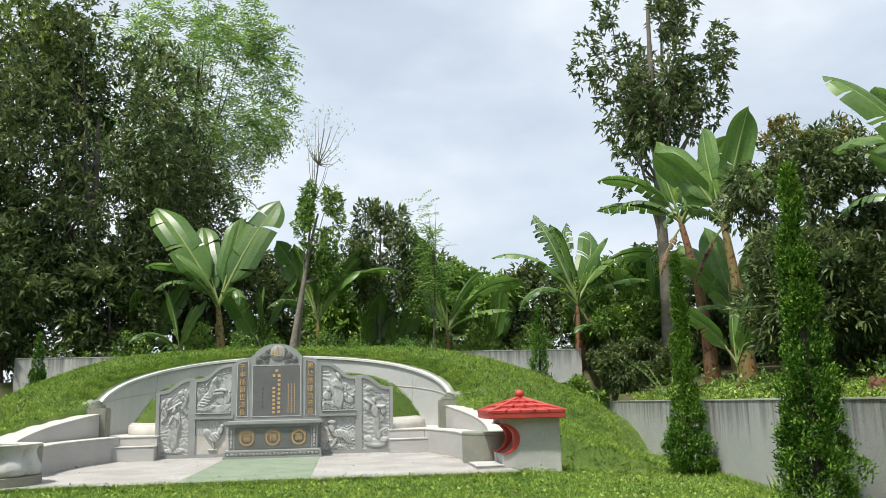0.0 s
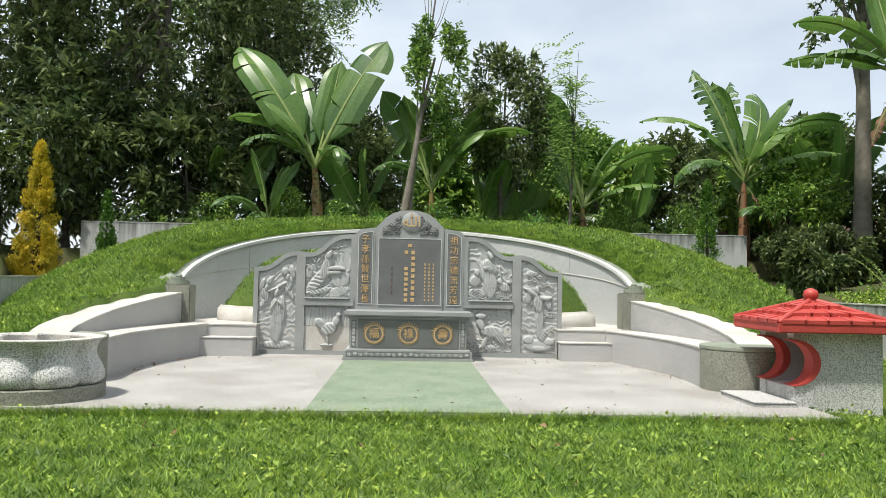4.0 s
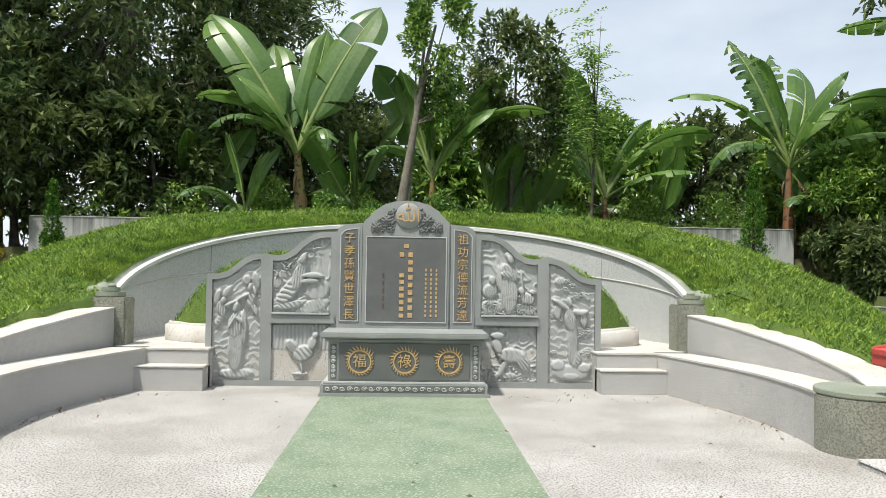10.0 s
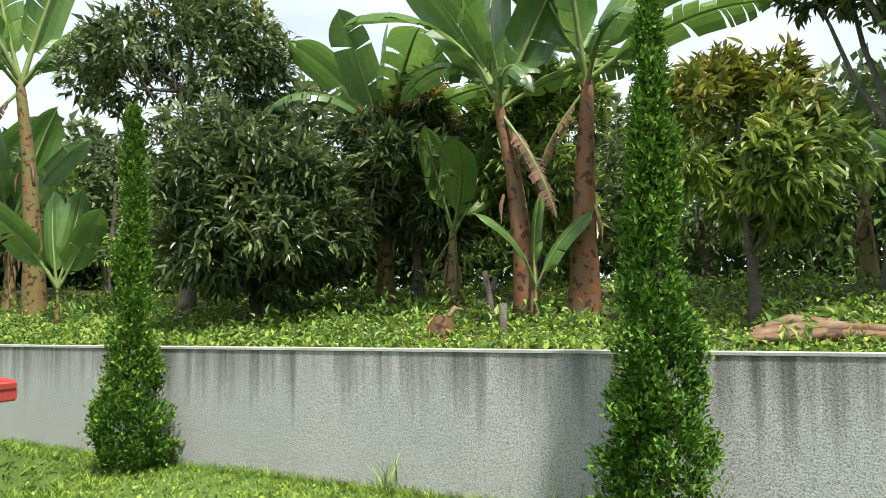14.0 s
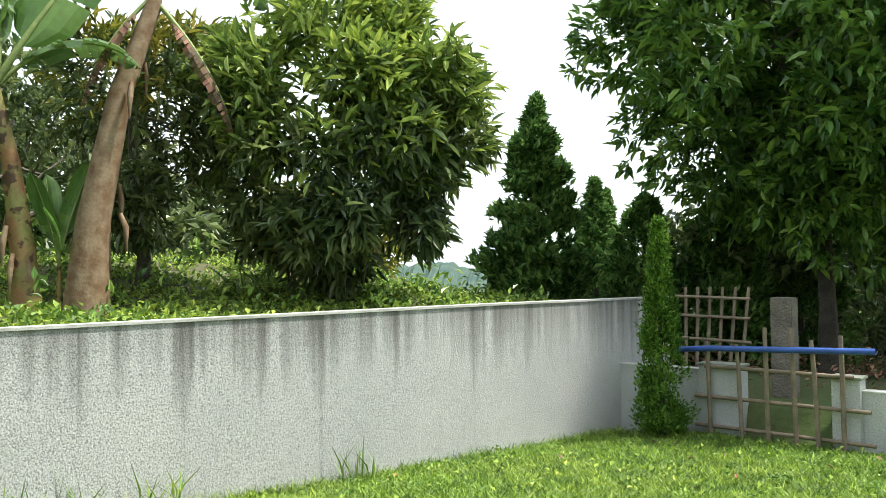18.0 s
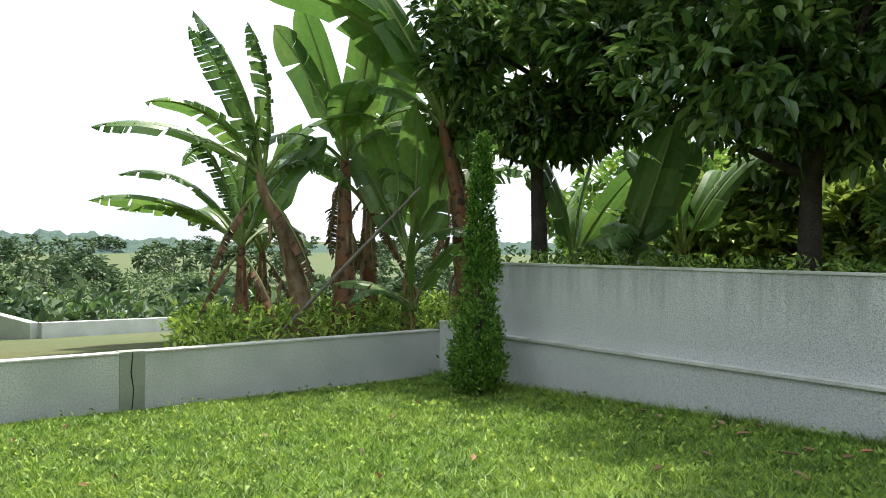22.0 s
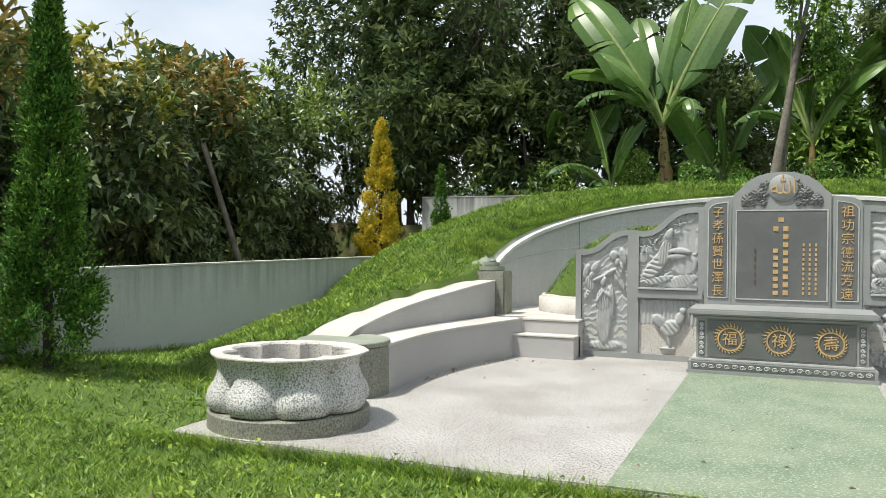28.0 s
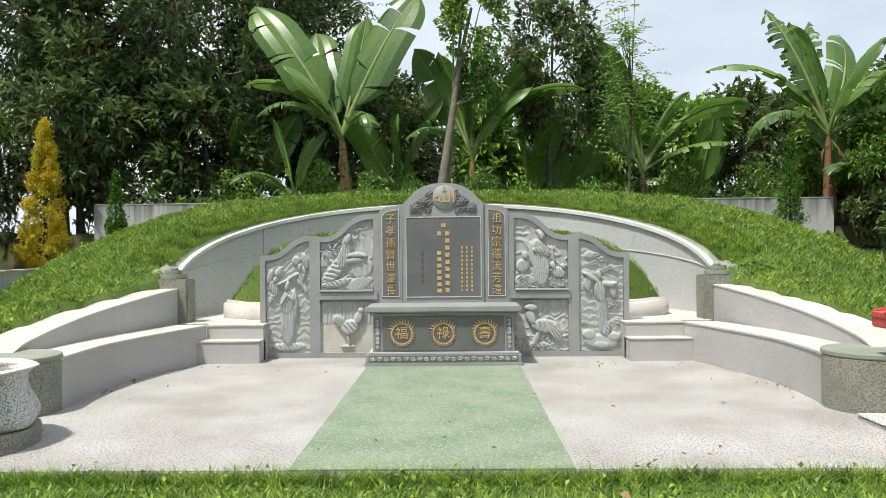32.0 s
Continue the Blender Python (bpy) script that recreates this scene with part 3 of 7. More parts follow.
def banana(at, stem, count=8, scale=1.0, lean=(0, 0), bark="banana_stem", label="banana plant with torn green leaves", dead=1, turn=0.0, radius=0.11, name="banana_plant", picks=None, head=None):
    """A banana plant: fleshy tapered stem and a head of big leaves."""
    root = empty(name, at)
    root.scale = (SIZE, SIZE, SIZE)
    tagged(root, label, "banana plant", "banana plants")
    top = Vector((lean[0], lean[1], stem))
    part_me("stem", tubes_mesh("stem", [([(0, 0, -0.1), (lean[0] * 0.12, lean[1] * 0.12, stem * 0.3), (lean[0] * 0.5, lean[1] * 0.5, stem * 0.7), top, top + Vector((lean[0] * 0.1, lean[1] * 0.1, 0.35 * scale))],
                                         [radius * 1.45, radius * 1.02, radius * 0.72, radius * 0.52, radius * 0.25])], M[bark], 9), root)
    if stem > 0.8:
        for i in range(5):
            a = RNG.uniform(0, 6.28)
            z0 = RNG.uniform(0.25, 0.9) * stem
            s = z0 / stem
            c = Vector((lean[0] * s, lean[1] * s, z0))
            d = Vector((math.cos(a), math.sin(a), 0))
            strip = ([c + d * radius * 0.8, c + d * radius * 1.15 + Vector((0, 0, -0.15)), c + d * radius * 1.2 + Vector((0, 0, -0.4))], [0.025, 0.035, 0.006])
            part_me("dry_sheath", tubes_mesh("dry_sheath", [strip], M["banana_dry"], 4), root)
    golden = 2.39996
    for i, (deg, k, sc) in enumerate(head or ()):
        ob = part_me("leaf", BANANA[k][0], root, "dry brown hanging leaf" if k == 7 else "")
        ob.matrix_basis = Matrix.LocRotScale(top + Vector((0, 0, 0.2 * scale * (1 - i / len(head)))), twisted(k, radians(deg)), (sc * scale,) * 3)
        part_me("midrib", BANANA[k][1], ob)
    for i in range(0 if head else count + dead):
        k = 7 if i >= count else (picks[i % len(picks)] if picks else [0, 4, 1, 6, 2, 1, 3, 8, 2, 9][i % 10])
        blade, rib = BANANA[k]
        ob = part_me("leaf", blade, root, "dry brown hanging leaf" if k == 7 else "")
        a = turn + i * golden + RNG.uniform(-0.3, 0.3)
        s = scale * RNG.uniform(0.82, 1.12) * (0.55 if k == 7 else 1)
        ob.matrix_basis = Matrix.LocRotScale(top + Vector((0, 0, 0.28 * scale * (1 - i / (count + 2)))), twisted(k, a), (s, s, s))
        part_me("midrib", rib, ob)
    return root


def scatter_leaves(name, xs, ys, zs, size, mat, per=5, width=0.55, label="", category="", spread=1.0, lift=0.5):
    c = np.stack([xs, ys, zs], 1)
    o = np.tile([0, 0, lift], (len(c), 1))
    v, q = rosettes(c, o, per, size, width, spread, 0.2, size * 0.5, 0.2)
    ob = new(name, np_mesh(name, v, q, M[mat]))
    return tagged(ob, label, category, kind="stuff")


# ---- ground: one sheet, stepped where the yard's walls hold it ----
def right_x(y):
    return 8.85 + 0.15 * y


def left_x(y):
    return -7.1 - 0.06 * (y + 12)


GATE_Y, NORTH_Y = -20.2, 10.4


def coping_z(s):
    return 1.2 + 1.17 * max(0.0, s) ** 0.85


def inside_tomb(x, y):
    """True within the built terrace: the court between the curved benches, and the horseshoe."""
    if y > 0.7:
        return (x / 4.19) ** 2 + ((max(y, 1.6) - 1.6) / 3.63) ** 2 < 1 and abs(x) < 3.99 + 0.2 * max(0.0, y - 0.9)
    if y > -2.6:
        return abs(x) < float(np.interp(y, (-2.6, -2, -1.5, -1, -0.5, 0.1, 0.7), (4.6, 4.6, 4.55, 4.47, 4.36, 4.2, 4.12)))
    return -4.88 < y and (-4.5 < x < 4.2 or (y > -3.4 and abs(x) < 4.68))


def ramp(v, a, b):
    s = min(1.0, max(0.0, (v - a) / (b - a)))
    return s * s * (3 - 2 * s)


def lawn(x, y):
    """The yard's own fall: down to the gate, down to the east wall, up a little at the west wall."""
    z = -0.06 - 0.04 * max(0.0, -10 - y) - 0.28 * ramp(x, 4.4, 7.4)
    return z + 0.30 * ramp(-x, 4.6, 7.2) * ramp(y, -10.2, -8.6) * (1 - ramp(y, -5, 0.5))


def mound(x, y):
    u = math.hypot(x / (9.65 if x < 0 else 10.15), (y - 6) / (7.1 if y < 6 else 12))
    h = 2.76 * (1 - u ** 3.0) - 0.06 if u < 1.4 else -9.0
    if y > 0.8:
        q = math.hypot(x / 4.33, max(0.0, y - 1.6) / 3.72)
        h = min(h, coping_z((y - 1.6) / 3.72 / max(q, 0.1)) + 0.02 + 0.33 * max(0.0, q - 1) * 4.4)
    if y < 2:
        edge = float(np.interp(y, (-4.0, -2.8, -2.3, -1.5, -1.0, -0.5, 0.1, 0.6, 1.3, 2), (0, 0.5, 0.62, 0.8, 0.89, 0.97, 1.02, 1.08, 1.14, 1.38)))
        h = max(h, -1.0 + (edge + 1.0) * (1 - ramp(abs(x), 4.5, 10.5)) if y > -2.9 else -9)
    return h + 0.02 * noise.noise((x * 0.8, y * 0.8, 0))


def ground_z(x, y):
    inside = left_x(y) - 0.05 < x < right_x(y) + 0.05 and GATE_Y - 0.05 < y < NORTH_Y
    wob = 0.05 * noise.noise((x * 0.35, y * 0.35, 3.0))
    if inside:
        if inside_tomb(x, y):
            return -0.15
        z = max(lawn(x, y), mound(x, y))
        return z + 0.02 * noise.noise((x, y, 0)) * (1 if z < 0.2 else 2)
    if y >= NORTH_Y:
        return 2.0 + wob * 4 - max(0, y - 40) * 0.02
    if y <= GATE_Y:
        far = max(0, -y - 23)
        return -0.1 + wob - min(far * 0.105, 7.0)
    if x > 0:
        off = max(0.0, x - right_x(y) - 0.2)
        z = 0.93 + wob * 2 + 0.75 * ramp(off, 0, 6.5) + 0.5 * min(1, max(0, (y - 4) / 6))
        return z - max(0, x - 40) * 0.02
    z = 0.4 + wob * 2 + 0.55 * min(1, max(0, (y + 1) / 9))
    return z - max(0, -x - 40) * 0.02


def build_ground():
    far = [9, 14, 22, 35, 55, 90, 150, 260, 500, 1000, 2500]
    near = [0.11, 0.4, 0.8, 1.3, 1.9, 2.6, 3.4, 4.3, 5.3, 6.5]
    out = near + [f for f in far]
    left = [-o for o in reversed(out)]
    ys = [-2500, -1000, -500, -300, -180, -120, -85, -65, -52, -44, -38, -34, -31, -28, -26, -24.5, -23, -21.8, -21.0, -20.32]
    ys += list(np.arange(-20.22, 10.3, 0.18)) + [10.32, 10.5, 11, 12, 13.5, 15, 17, 20, 24, 30, 40, 60, 100, 200, 500, 1500]
    vs, row_len = [], 0
    for y in ys:
        yc = min(max(y, -21.0), 12.0)
        a, b = left_x(yc), right_x(yc)
        xs = [a + o for o in left] + list(np.linspace(a - 0.03, b + 0.03, 104)) + [b + o for o in out]
        row_len = len(xs)
        vs += [(x, y, ground_z(x, y)) for x in xs]
    qs = []
    for j in range(len(ys) - 1):
        for i in range(row_len - 1):
            k = j * row_len + i
            qs.append((k, k + 1, k + row_len + 1, k + row_len))
    me = np_mesh("ground", vs, qs, M["lawn"], True)
    me.materials.append(M["soil"])
    me.materials.append(M["field"])
    mid = np.array(vs)[np.array(qs)].mean(1)
    index = np.zeros(len(qs), np.int32)
    index[(mid[:, 0] > right_x(mid[:, 1])) | (mid[:, 0] < left_x(mid[:, 1])) | (mid[:, 1] > NORTH_Y)] = 1
    index[mid[:, 1] < GATE_Y] = 2
    me.polygons.foreach_set("material_index", index)
    ob = new("ground", me)
    return tagged(ob, "mown green lawn rising to a grassy mound", "lawn", kind="structure")


build_ground()


# ---- yard walls ----
def wall_run(name, a, b, thick, z0, z1, mat, label, side, cap="cap", n=1):
    """A straight wall with a thin cap; side gives where its thickness goes."""
    a, b = Vector((*a, 0)), Vector((*b, 0))
    d = (b - a).normalized()
    s = Vector((-d.y, d.x, 0)) * side * thick
    root = empty(name)
    tagged(root, label, "wall", kind="structure")
    prism = prism_bm([(a.x, a.y), (b.x, b.y), (b.x + s.x, b.y + s.y), (a.x + s.x, a.y + s.y)], z0, z1 - 0.022, "z")
    part("wall_body", prism, M[mat], root)
    o = s.normalized() * 0.012
    c = prism_bm([(a.x - o.x, a.y - o.y), (b.x - o.x, b.y - o.y), (b.x + s.x + o.x, b.y + s.y + o.y), (a.x + s.x + o.x, a.y + s.y + o.y)], z1 - 0.02, z1 + 0.004, "z", 0.006)
    part("coping", c, M[cap], root)
    return root


def sloped_wall(name, y0, y1, xf, thick, z_top, mat, label, side, steps=14):
    root = empty(name)
    tagged(root, label, "wall", kind="structure")
    ys = np.linspace(y0, y1, steps)
    inner = [(xf(y), y) for y in ys]
    outer = [(xf(y) + side * thick, y) for y in ys]
    tops = [z_top(y) for y in ys]
    part("wall_body", sweep_bm(inner, outer, [-0.9] * steps, [t - 0.022 for t in tops]), M[mat], root)
    inner = [(x - side * 0.012, y) for x, y in inner]
    part("coping", sweep_bm(inner, [(x + side * 0.012, y) for x, y in outer], [t - 0.02 for t in tops], [t + 0.004 for t in tops]), M["cap"], root)
    return root


sloped_wall("wall_east", -21.3, 9.6, right_x, 0.16, lambda y: 1.0 - 0.0065 * y if y > -18 else 1.117, "wall", "long grey grit-rendered yard wall streaked with black rain stains", 1, 30)
sloped_wall("wall_west", -19.3, 9.6, left_x, 0.16, lambda y: 1.14 + 0.006 * min(12, y + 20), "wall_soft", "long pale grey grit-rendered yard wall with a crack", -1, 30)
wall_run("wall_gate", (2.98, GATE_Y), (-6.6, GATE_Y), 0.16, -0.9, 0.17, "low_wall", "low pale grey rendered wall with a light cap", 1)
wall_run("wall_corner", (-6.6, -20.2), (-6.66, -19.3), 0.16, -0.9, 0.3, "low_wall", "low grey corner of the yard wall", 1)
wall_run("wall_gate_short", (5.9, GATE_Y), (4.72, GATE_Y), 0.16, -0.9, 0.28, "low_wall", "short low grey wall beside the gate post", 1)
wall_run("wall_north", (-9.3, NORTH_Y), (9.9, NORTH_Y), 0.16, 0.8, 2.78, "old_wall", "weathered whitish wall behind the mound", 1)


# ---- the tomb terrace ----
def arc_pts(a, b, cy, t0, t1, n):
    return [(a * math.cos(t), cy + b * math.sin(t)) for t in np.linspace(t0, t1, n)]


def build_terrace():
    slab = [(-4.58, -4.95), (4.3, -4.95), (4.3, -2.5), (3.9, -1.5), (3.85, 0.9), (-3.85, 0.9), (-3.9, -1.5), (-4.45, -2.5), (-4.58, -3.4)]
    ob = part("court_floor", prism_bm(slab, -0.12, 0.0, "z", 0.01), M["slab"])
    tagged(ob, "cream washed-pebble forecourt floor", "paving", kind="structure")
    ob = part("green_path", prism_bm([(-1.0, -4.94), (1.0, -4.94), (1.0, 0.6), (-1.0, 0.6)], -0.05, 0.005, "z"), M["carpet"])
    tagged(ob, "faded green cement path up to the altar", "path", kind="structure")
    # raised walk behind the stele
    walk_pts = [(-3.75, 0.9), (3.75, 0.9)] + arc_pts(4.08, 3.47, 1.6, -0.08, math.pi + 0.08, 30)
    ob = part("upper_walk", prism_bm(walk_pts, -0.1, 0.5, "z"), M["terrazzo_top"])
    tagged(ob, "raised pale terrazzo walk behind the stele", "paving", kind="structure")
    # horseshoe wall
    n = 41
    ts = np.linspace(-0.1, math.pi + 0.1, n)
    top = [coping_z(math.sin(t)) for t in ts]
    inn = [(4.03 * math.cos(t), 1.6 + 3.42 * math.sin(t)) for t in ts]
    root = empty("horseshoe_wall")
    tagged(root, "curved grey rendered retaining wall with a greenish rounded coping", "wall", kind="structure")
    out = [(4.3 * math.cos(t), 1.6 + 3.69 * math.sin(t)) for t in ts]
    part("wall_body", sweep_bm(inn, out, [0.3] * n, [z - 0.05 for z in top]), M["render"], root, smooth=False)
    bm = bmesh.new()
    prof = [(-0.03, -0.045), (-0.035, 0.0), (-0.01, 0.022), (0.04, 0.03), (0.05, 0.012), (0.09, 0.012), (0.13, 0.06), (0.2, 0.075), (0.27, 0.06), (0.3, 0.0), (0.3, -0.05)]
    rows = []
    for t, z in zip(ts, top):
        c, s = math.cos(t), math.sin(t)
        rows.append([bm.verts.new(((4.03 + o) * c, 1.6 + (3.42 + o) * s, z + h)) for o, h in prof])
    for p, q in zip(rows, rows[1:]):
        for i in range(len(prof) - 1):
            bm.faces.new((p[i], p[i + 1], q[i + 1], q[i]))
    bm.faces.new(rows[0])
    bm.faces.new(rows[-1][::-1])
    bmesh.ops.recalc_face_normals(bm, faces=bm.faces[:])
    part("coping", bm, M["moss"], root, "greenish rounded cement coping", True)
    bm = bmesh.new()
    rows = []
    for t, z in zip(ts, top):
        c, s = math.cos(t), math.sin(t)
        rows.append([bm.verts.new(((4.03 + o) * c, 1.6 + (3.42 + o) * s, z + h)) for o, h in ((-0.045, -0.03), (-0.045, 0.028), (0.028, 0.038), (0.028, -0.03))])
    for p, q in zip(rows, rows[1:]):
        for i in range(4):
            bm.faces.new((p[i], p[(i + 1) % 4], q[(i + 1) % 4], q[i]))
    part("edge_band", bm, M["white"], root, "white inner edge of the coping")
    line = [(4.025 * math.cos(t), 1.6 + 3.415 * math.sin(t), 1.16 + 0.42 * (z - 1.2)) for t, z in zip(ts[1:-1], top[1:-1])]
    part_me("render_joint", tubes_mesh("render_joint", [(line, [0.011] * len(line))], M["terrazzo_top"], 5), root, "pale line in the render")
    for t in (0.62, 1.27, 1.9, 2.5):
        c, q = 4.028 * math.cos(t), 1.6 + 3.418 * math.sin(t)
        part_me("upright_joint", tubes_mesh("upright_joint", [([(c, q, 0.5), (c, q, coping_z(math.sin(t)) - 0.05)], [0.006, 0.006])], M["moss_dark"], 4), root)
    # grass dome behind the stele with its kerb
    n = 44
    ts = np.linspace(-1.1, math.pi + 1.1, n)
    inn = [(3.34 * math.cos(t), 2.1 + (1.95 if t > 0 and t < math.pi else 1.0) * math.sin(t)) for t in ts]
    out = [(3.47 * math.cos(t), 2.1 + (2.1 if t > 0 and t < math.pi else 1.16) * math.sin(t)) for t in ts]
    bm = sweep_bm(out, inn, [0.4] * n, [0.76] * n)
    bmesh.ops.bevel(bm, geom=[e for e in bm.edges if all(v.co.z > 0.7 for v in e.verts) and e.calc_face_angle(0) > 0.8], offset=0.045, segments=3, affect="EDGES")
    bmesh.ops.subdivide_edges(bm, edges=[e for e in bm.edges if e.calc_length() > 0.15], cuts=1, use_grid_fill=True)
    for v in bm.verts:
        if v.co.z > 0.5:
            v.co += 0.03 * noise.noise_vector(v.co * 3.0)
    kerb = part("grave_kerb", bm, M["terrazzo_top"], smooth=True)
    tagged(kerb, "low pale kerb round the grave mound", "kerb", kind="structure")
    vs, qs = [], []
    nr, na = 12, 40
    for j in range(nr + 1):
        for i in range(na):
            a, r = 2 * math.pi * i / na, j / nr
            x, y = 3.36 * r * math.cos(a), 2.1 + (1.97 if math.sin(a) > 0 else 1.03) * r * math.sin(a)
            vs.append((x, max(y, 1.1), 0.73 + 1.05 * (1 - r ** 6) + 0.03 * noise.noise((x * 2, y * 2, 5))))
    for j in range(nr):
        for i in range(na):
            qs.append((j * na + i, j * na + (i + 1) % na, (j + 1) * na + (i + 1) % na, (j + 1) * na + i))
    tagged(new("grave_mound", np_mesh("grave_mound", vs, qs, M["lawn"], True)), "small grass-covered grave mound behind the stele", "mound", kind="structure")


build_terrace()


def bench_line(sx, off, upper=False):
    """The plan of a curved bench's face, from the steps out to the round pier."""
    pts = [(3.28, 0.62), (3.42, 0.1), (3.56, -0.5), (3.68, -1.0), (3.74, -1.5), (3.75, -2.0), (3.72, -2.5), (3.68, -2.75)]
    if upper:
        pts = [(3.46, 1.05), (3.49, 0.5), (3.55, 0.0), (3.63, -0.5), (3.70, -1.0), (3.74, -1.5), (3.75, -2.0), (3.72, -2.5), (3.68, -2.75)]
    ctrl = np.array(pts)
    t = np.linspace(0, len(pts) - 1, 22)
    x = np.interp(t, range(len(pts)), ctrl[:, 0])
    y = np.interp(t, range(len(pts)), ctrl[:, 1])
    x = np.convolve(np.pad(x, 2, mode="edge"), np.ones(5) / 5, "valid")
    return [(sx * (a + off * (0.72 + 0.28 * i / 21)), b + off * 0.05) for i, (a, b) in enumerate(zip(x, y))]


def build_side(sx):
    n = 22
    low = empty("lower_bench")
    tagged(low, "low curved bench wall of grey grit with a pale terrazzo top", "bench wall")
    a, b = bench_line(sx, 0.0), bench_line(sx, 0.62)
    part("wall_body", sweep_bm(a, b, [-0.1] * n, [0.482] * n), M["tier"], low)
    part("seat_top", sweep_bm([(x - sx * 0.012, y) for x, y in a], b, [0.484] * n, [0.506] * n), M["terrazzo_top"], low, "pale worn terrazzo top")
    up = empty("upper_bench")
    tagged(up, "upper curved bench wall of grey grit sloping down to the pier", "bench wall")
    a, b = bench_line(sx, 0.5, True), bench_line(sx, 0.98, True)
    zs = [1.0 - 0.46 * (i / (n - 1)) ** 1.35 for i in range(n)]
    part("wall_body", sweep_bm(a, b, [0.3] * n, [z - 0.022 for z in zs]), M["tier"], up)
    part("seat_top", sweep_bm([(x - sx * 0.01, y) for x, y in a], b, [z - 0.02 for z in zs], zs), M["terrazzo_top"], up, "white terrazzo top")
    # round pier
    pier = empty("round_pier", (sx * 4.14, -2.85, 0))
    tagged(pier, "round greenish grey cement pier at the bench end", "pier", "piers")
    part("drum", turned_bm([(0.475, -0.1), (0.475, 0.49), (0.465, 0.5)], 40), M["moss_dark"], pier, smooth=False)
    part("lid", turned_bm([(0.478, 0.5), (0.482, 0.51), (0.482, 0.54), (0.474, 0.55)], 40), M["moss"], pier, "flat greenish lid")
    # pedestal where the horseshoe wall ends
    ped = empty("pedestal", (sx * 3.93, 1.16, 0))
    tagged(ped, "grey pedestal with stepped rounded cap ending the curved wall", "pedestal", "pedestals")
    part("post", box_bm((-0.24, -0.17, 0.45), (0.24, 0.2, 1.13), 0.02), M["moss_dark"], ped)
    for w, z0, z1 in ((0.19, 1.128, 1.2), (0.12, 1.198, 1.26)):
        part("cap_step", prism_bm([(w * math.cos(t) * 1.05 + 0.02 * sx, w * 0.8 * math.sin(t)) for t in np.linspace(0, 2 * math.pi, 24, endpoint=False)], z0, z1, "z", 0.012), M["moss"], ped)
    part("knob", turned_bm([(0.05, 1.258), (0.06, 1.275), (0.045, 1.3), (0.01, 1.31)], 16), M["moss"], ped, smooth=True)
    # two steps
    for k, (y0, y1, z1, x1) in enumerate(((0.36, 0.7, 0.305, 3.385), (0.62, 1.0, 0.497, 3.30))):
        lo, hi = sorted((sx * 2.505, sx * x1))
        st = empty("stair_step")
        tagged(st, "grit-faced step with a worn pale tread", "step", "steps beside the stele")
        part("riser_block", box_bm((lo, y0, -0.05), (hi, y1 + 0.02, z1 - 0.02), 0.006), M["tier"], st)
        part("tread", box_bm((lo - 0.008, y0 - 0.012, z1 - 0.019), (hi + 0.008, y1 + 0.02, z1 + 0.004 * (k + 1)), 0.006), M["terrazzo_top"], st)


build_side(1)
build_side(-1)


# ---- the stele and its altar ----
def frame_strip(outline, w, y0, y1):
    """A raised border that follows an outline in the x-z plane."""
    c = Vector((sum(p[0] for p in outline) / len(outline), sum(p[1] for p in outline) / len(outline)))
    bm = bmesh.new()
    n = len(outline)
    inner = []
    for i in range(n):
        p0, p1, p2 = (Vector(outline[(i + k) % n]) for k in (-1, 0, 1))
        e1, e2 = (p1 - p0).normalized(), (p2 - p1).normalized()
        n1, n2 = Vector((-e1.y, e1.x)), Vector((-e2.y, e2.x))
        m = (n1 + n2).normalized()
        m *= w / max(0.35, m.dot(n1))
        if (p1 + m - c).length > (p1 - c).length:
            m = -m
        inner.append(p1 + m)
    rows = [[bm.verts.new((p[0], y, p[1])) for p in line] for line, y in ((outline, y1), (outline, y0), (inner, y0), (inner, y1))]
    for a, b in ((0, 1), (1, 2), (2, 3)):
        for i in range(n):
            bm.faces.new((rows[a][i], rows[a][(i + 1) % n], rows[b][(i + 1) % n], rows[b][i]))
    bmesh.ops.recalc_face_normals(bm, faces=bm.faces[:])
    return bm, [(p.x, p.y) for p in inner]


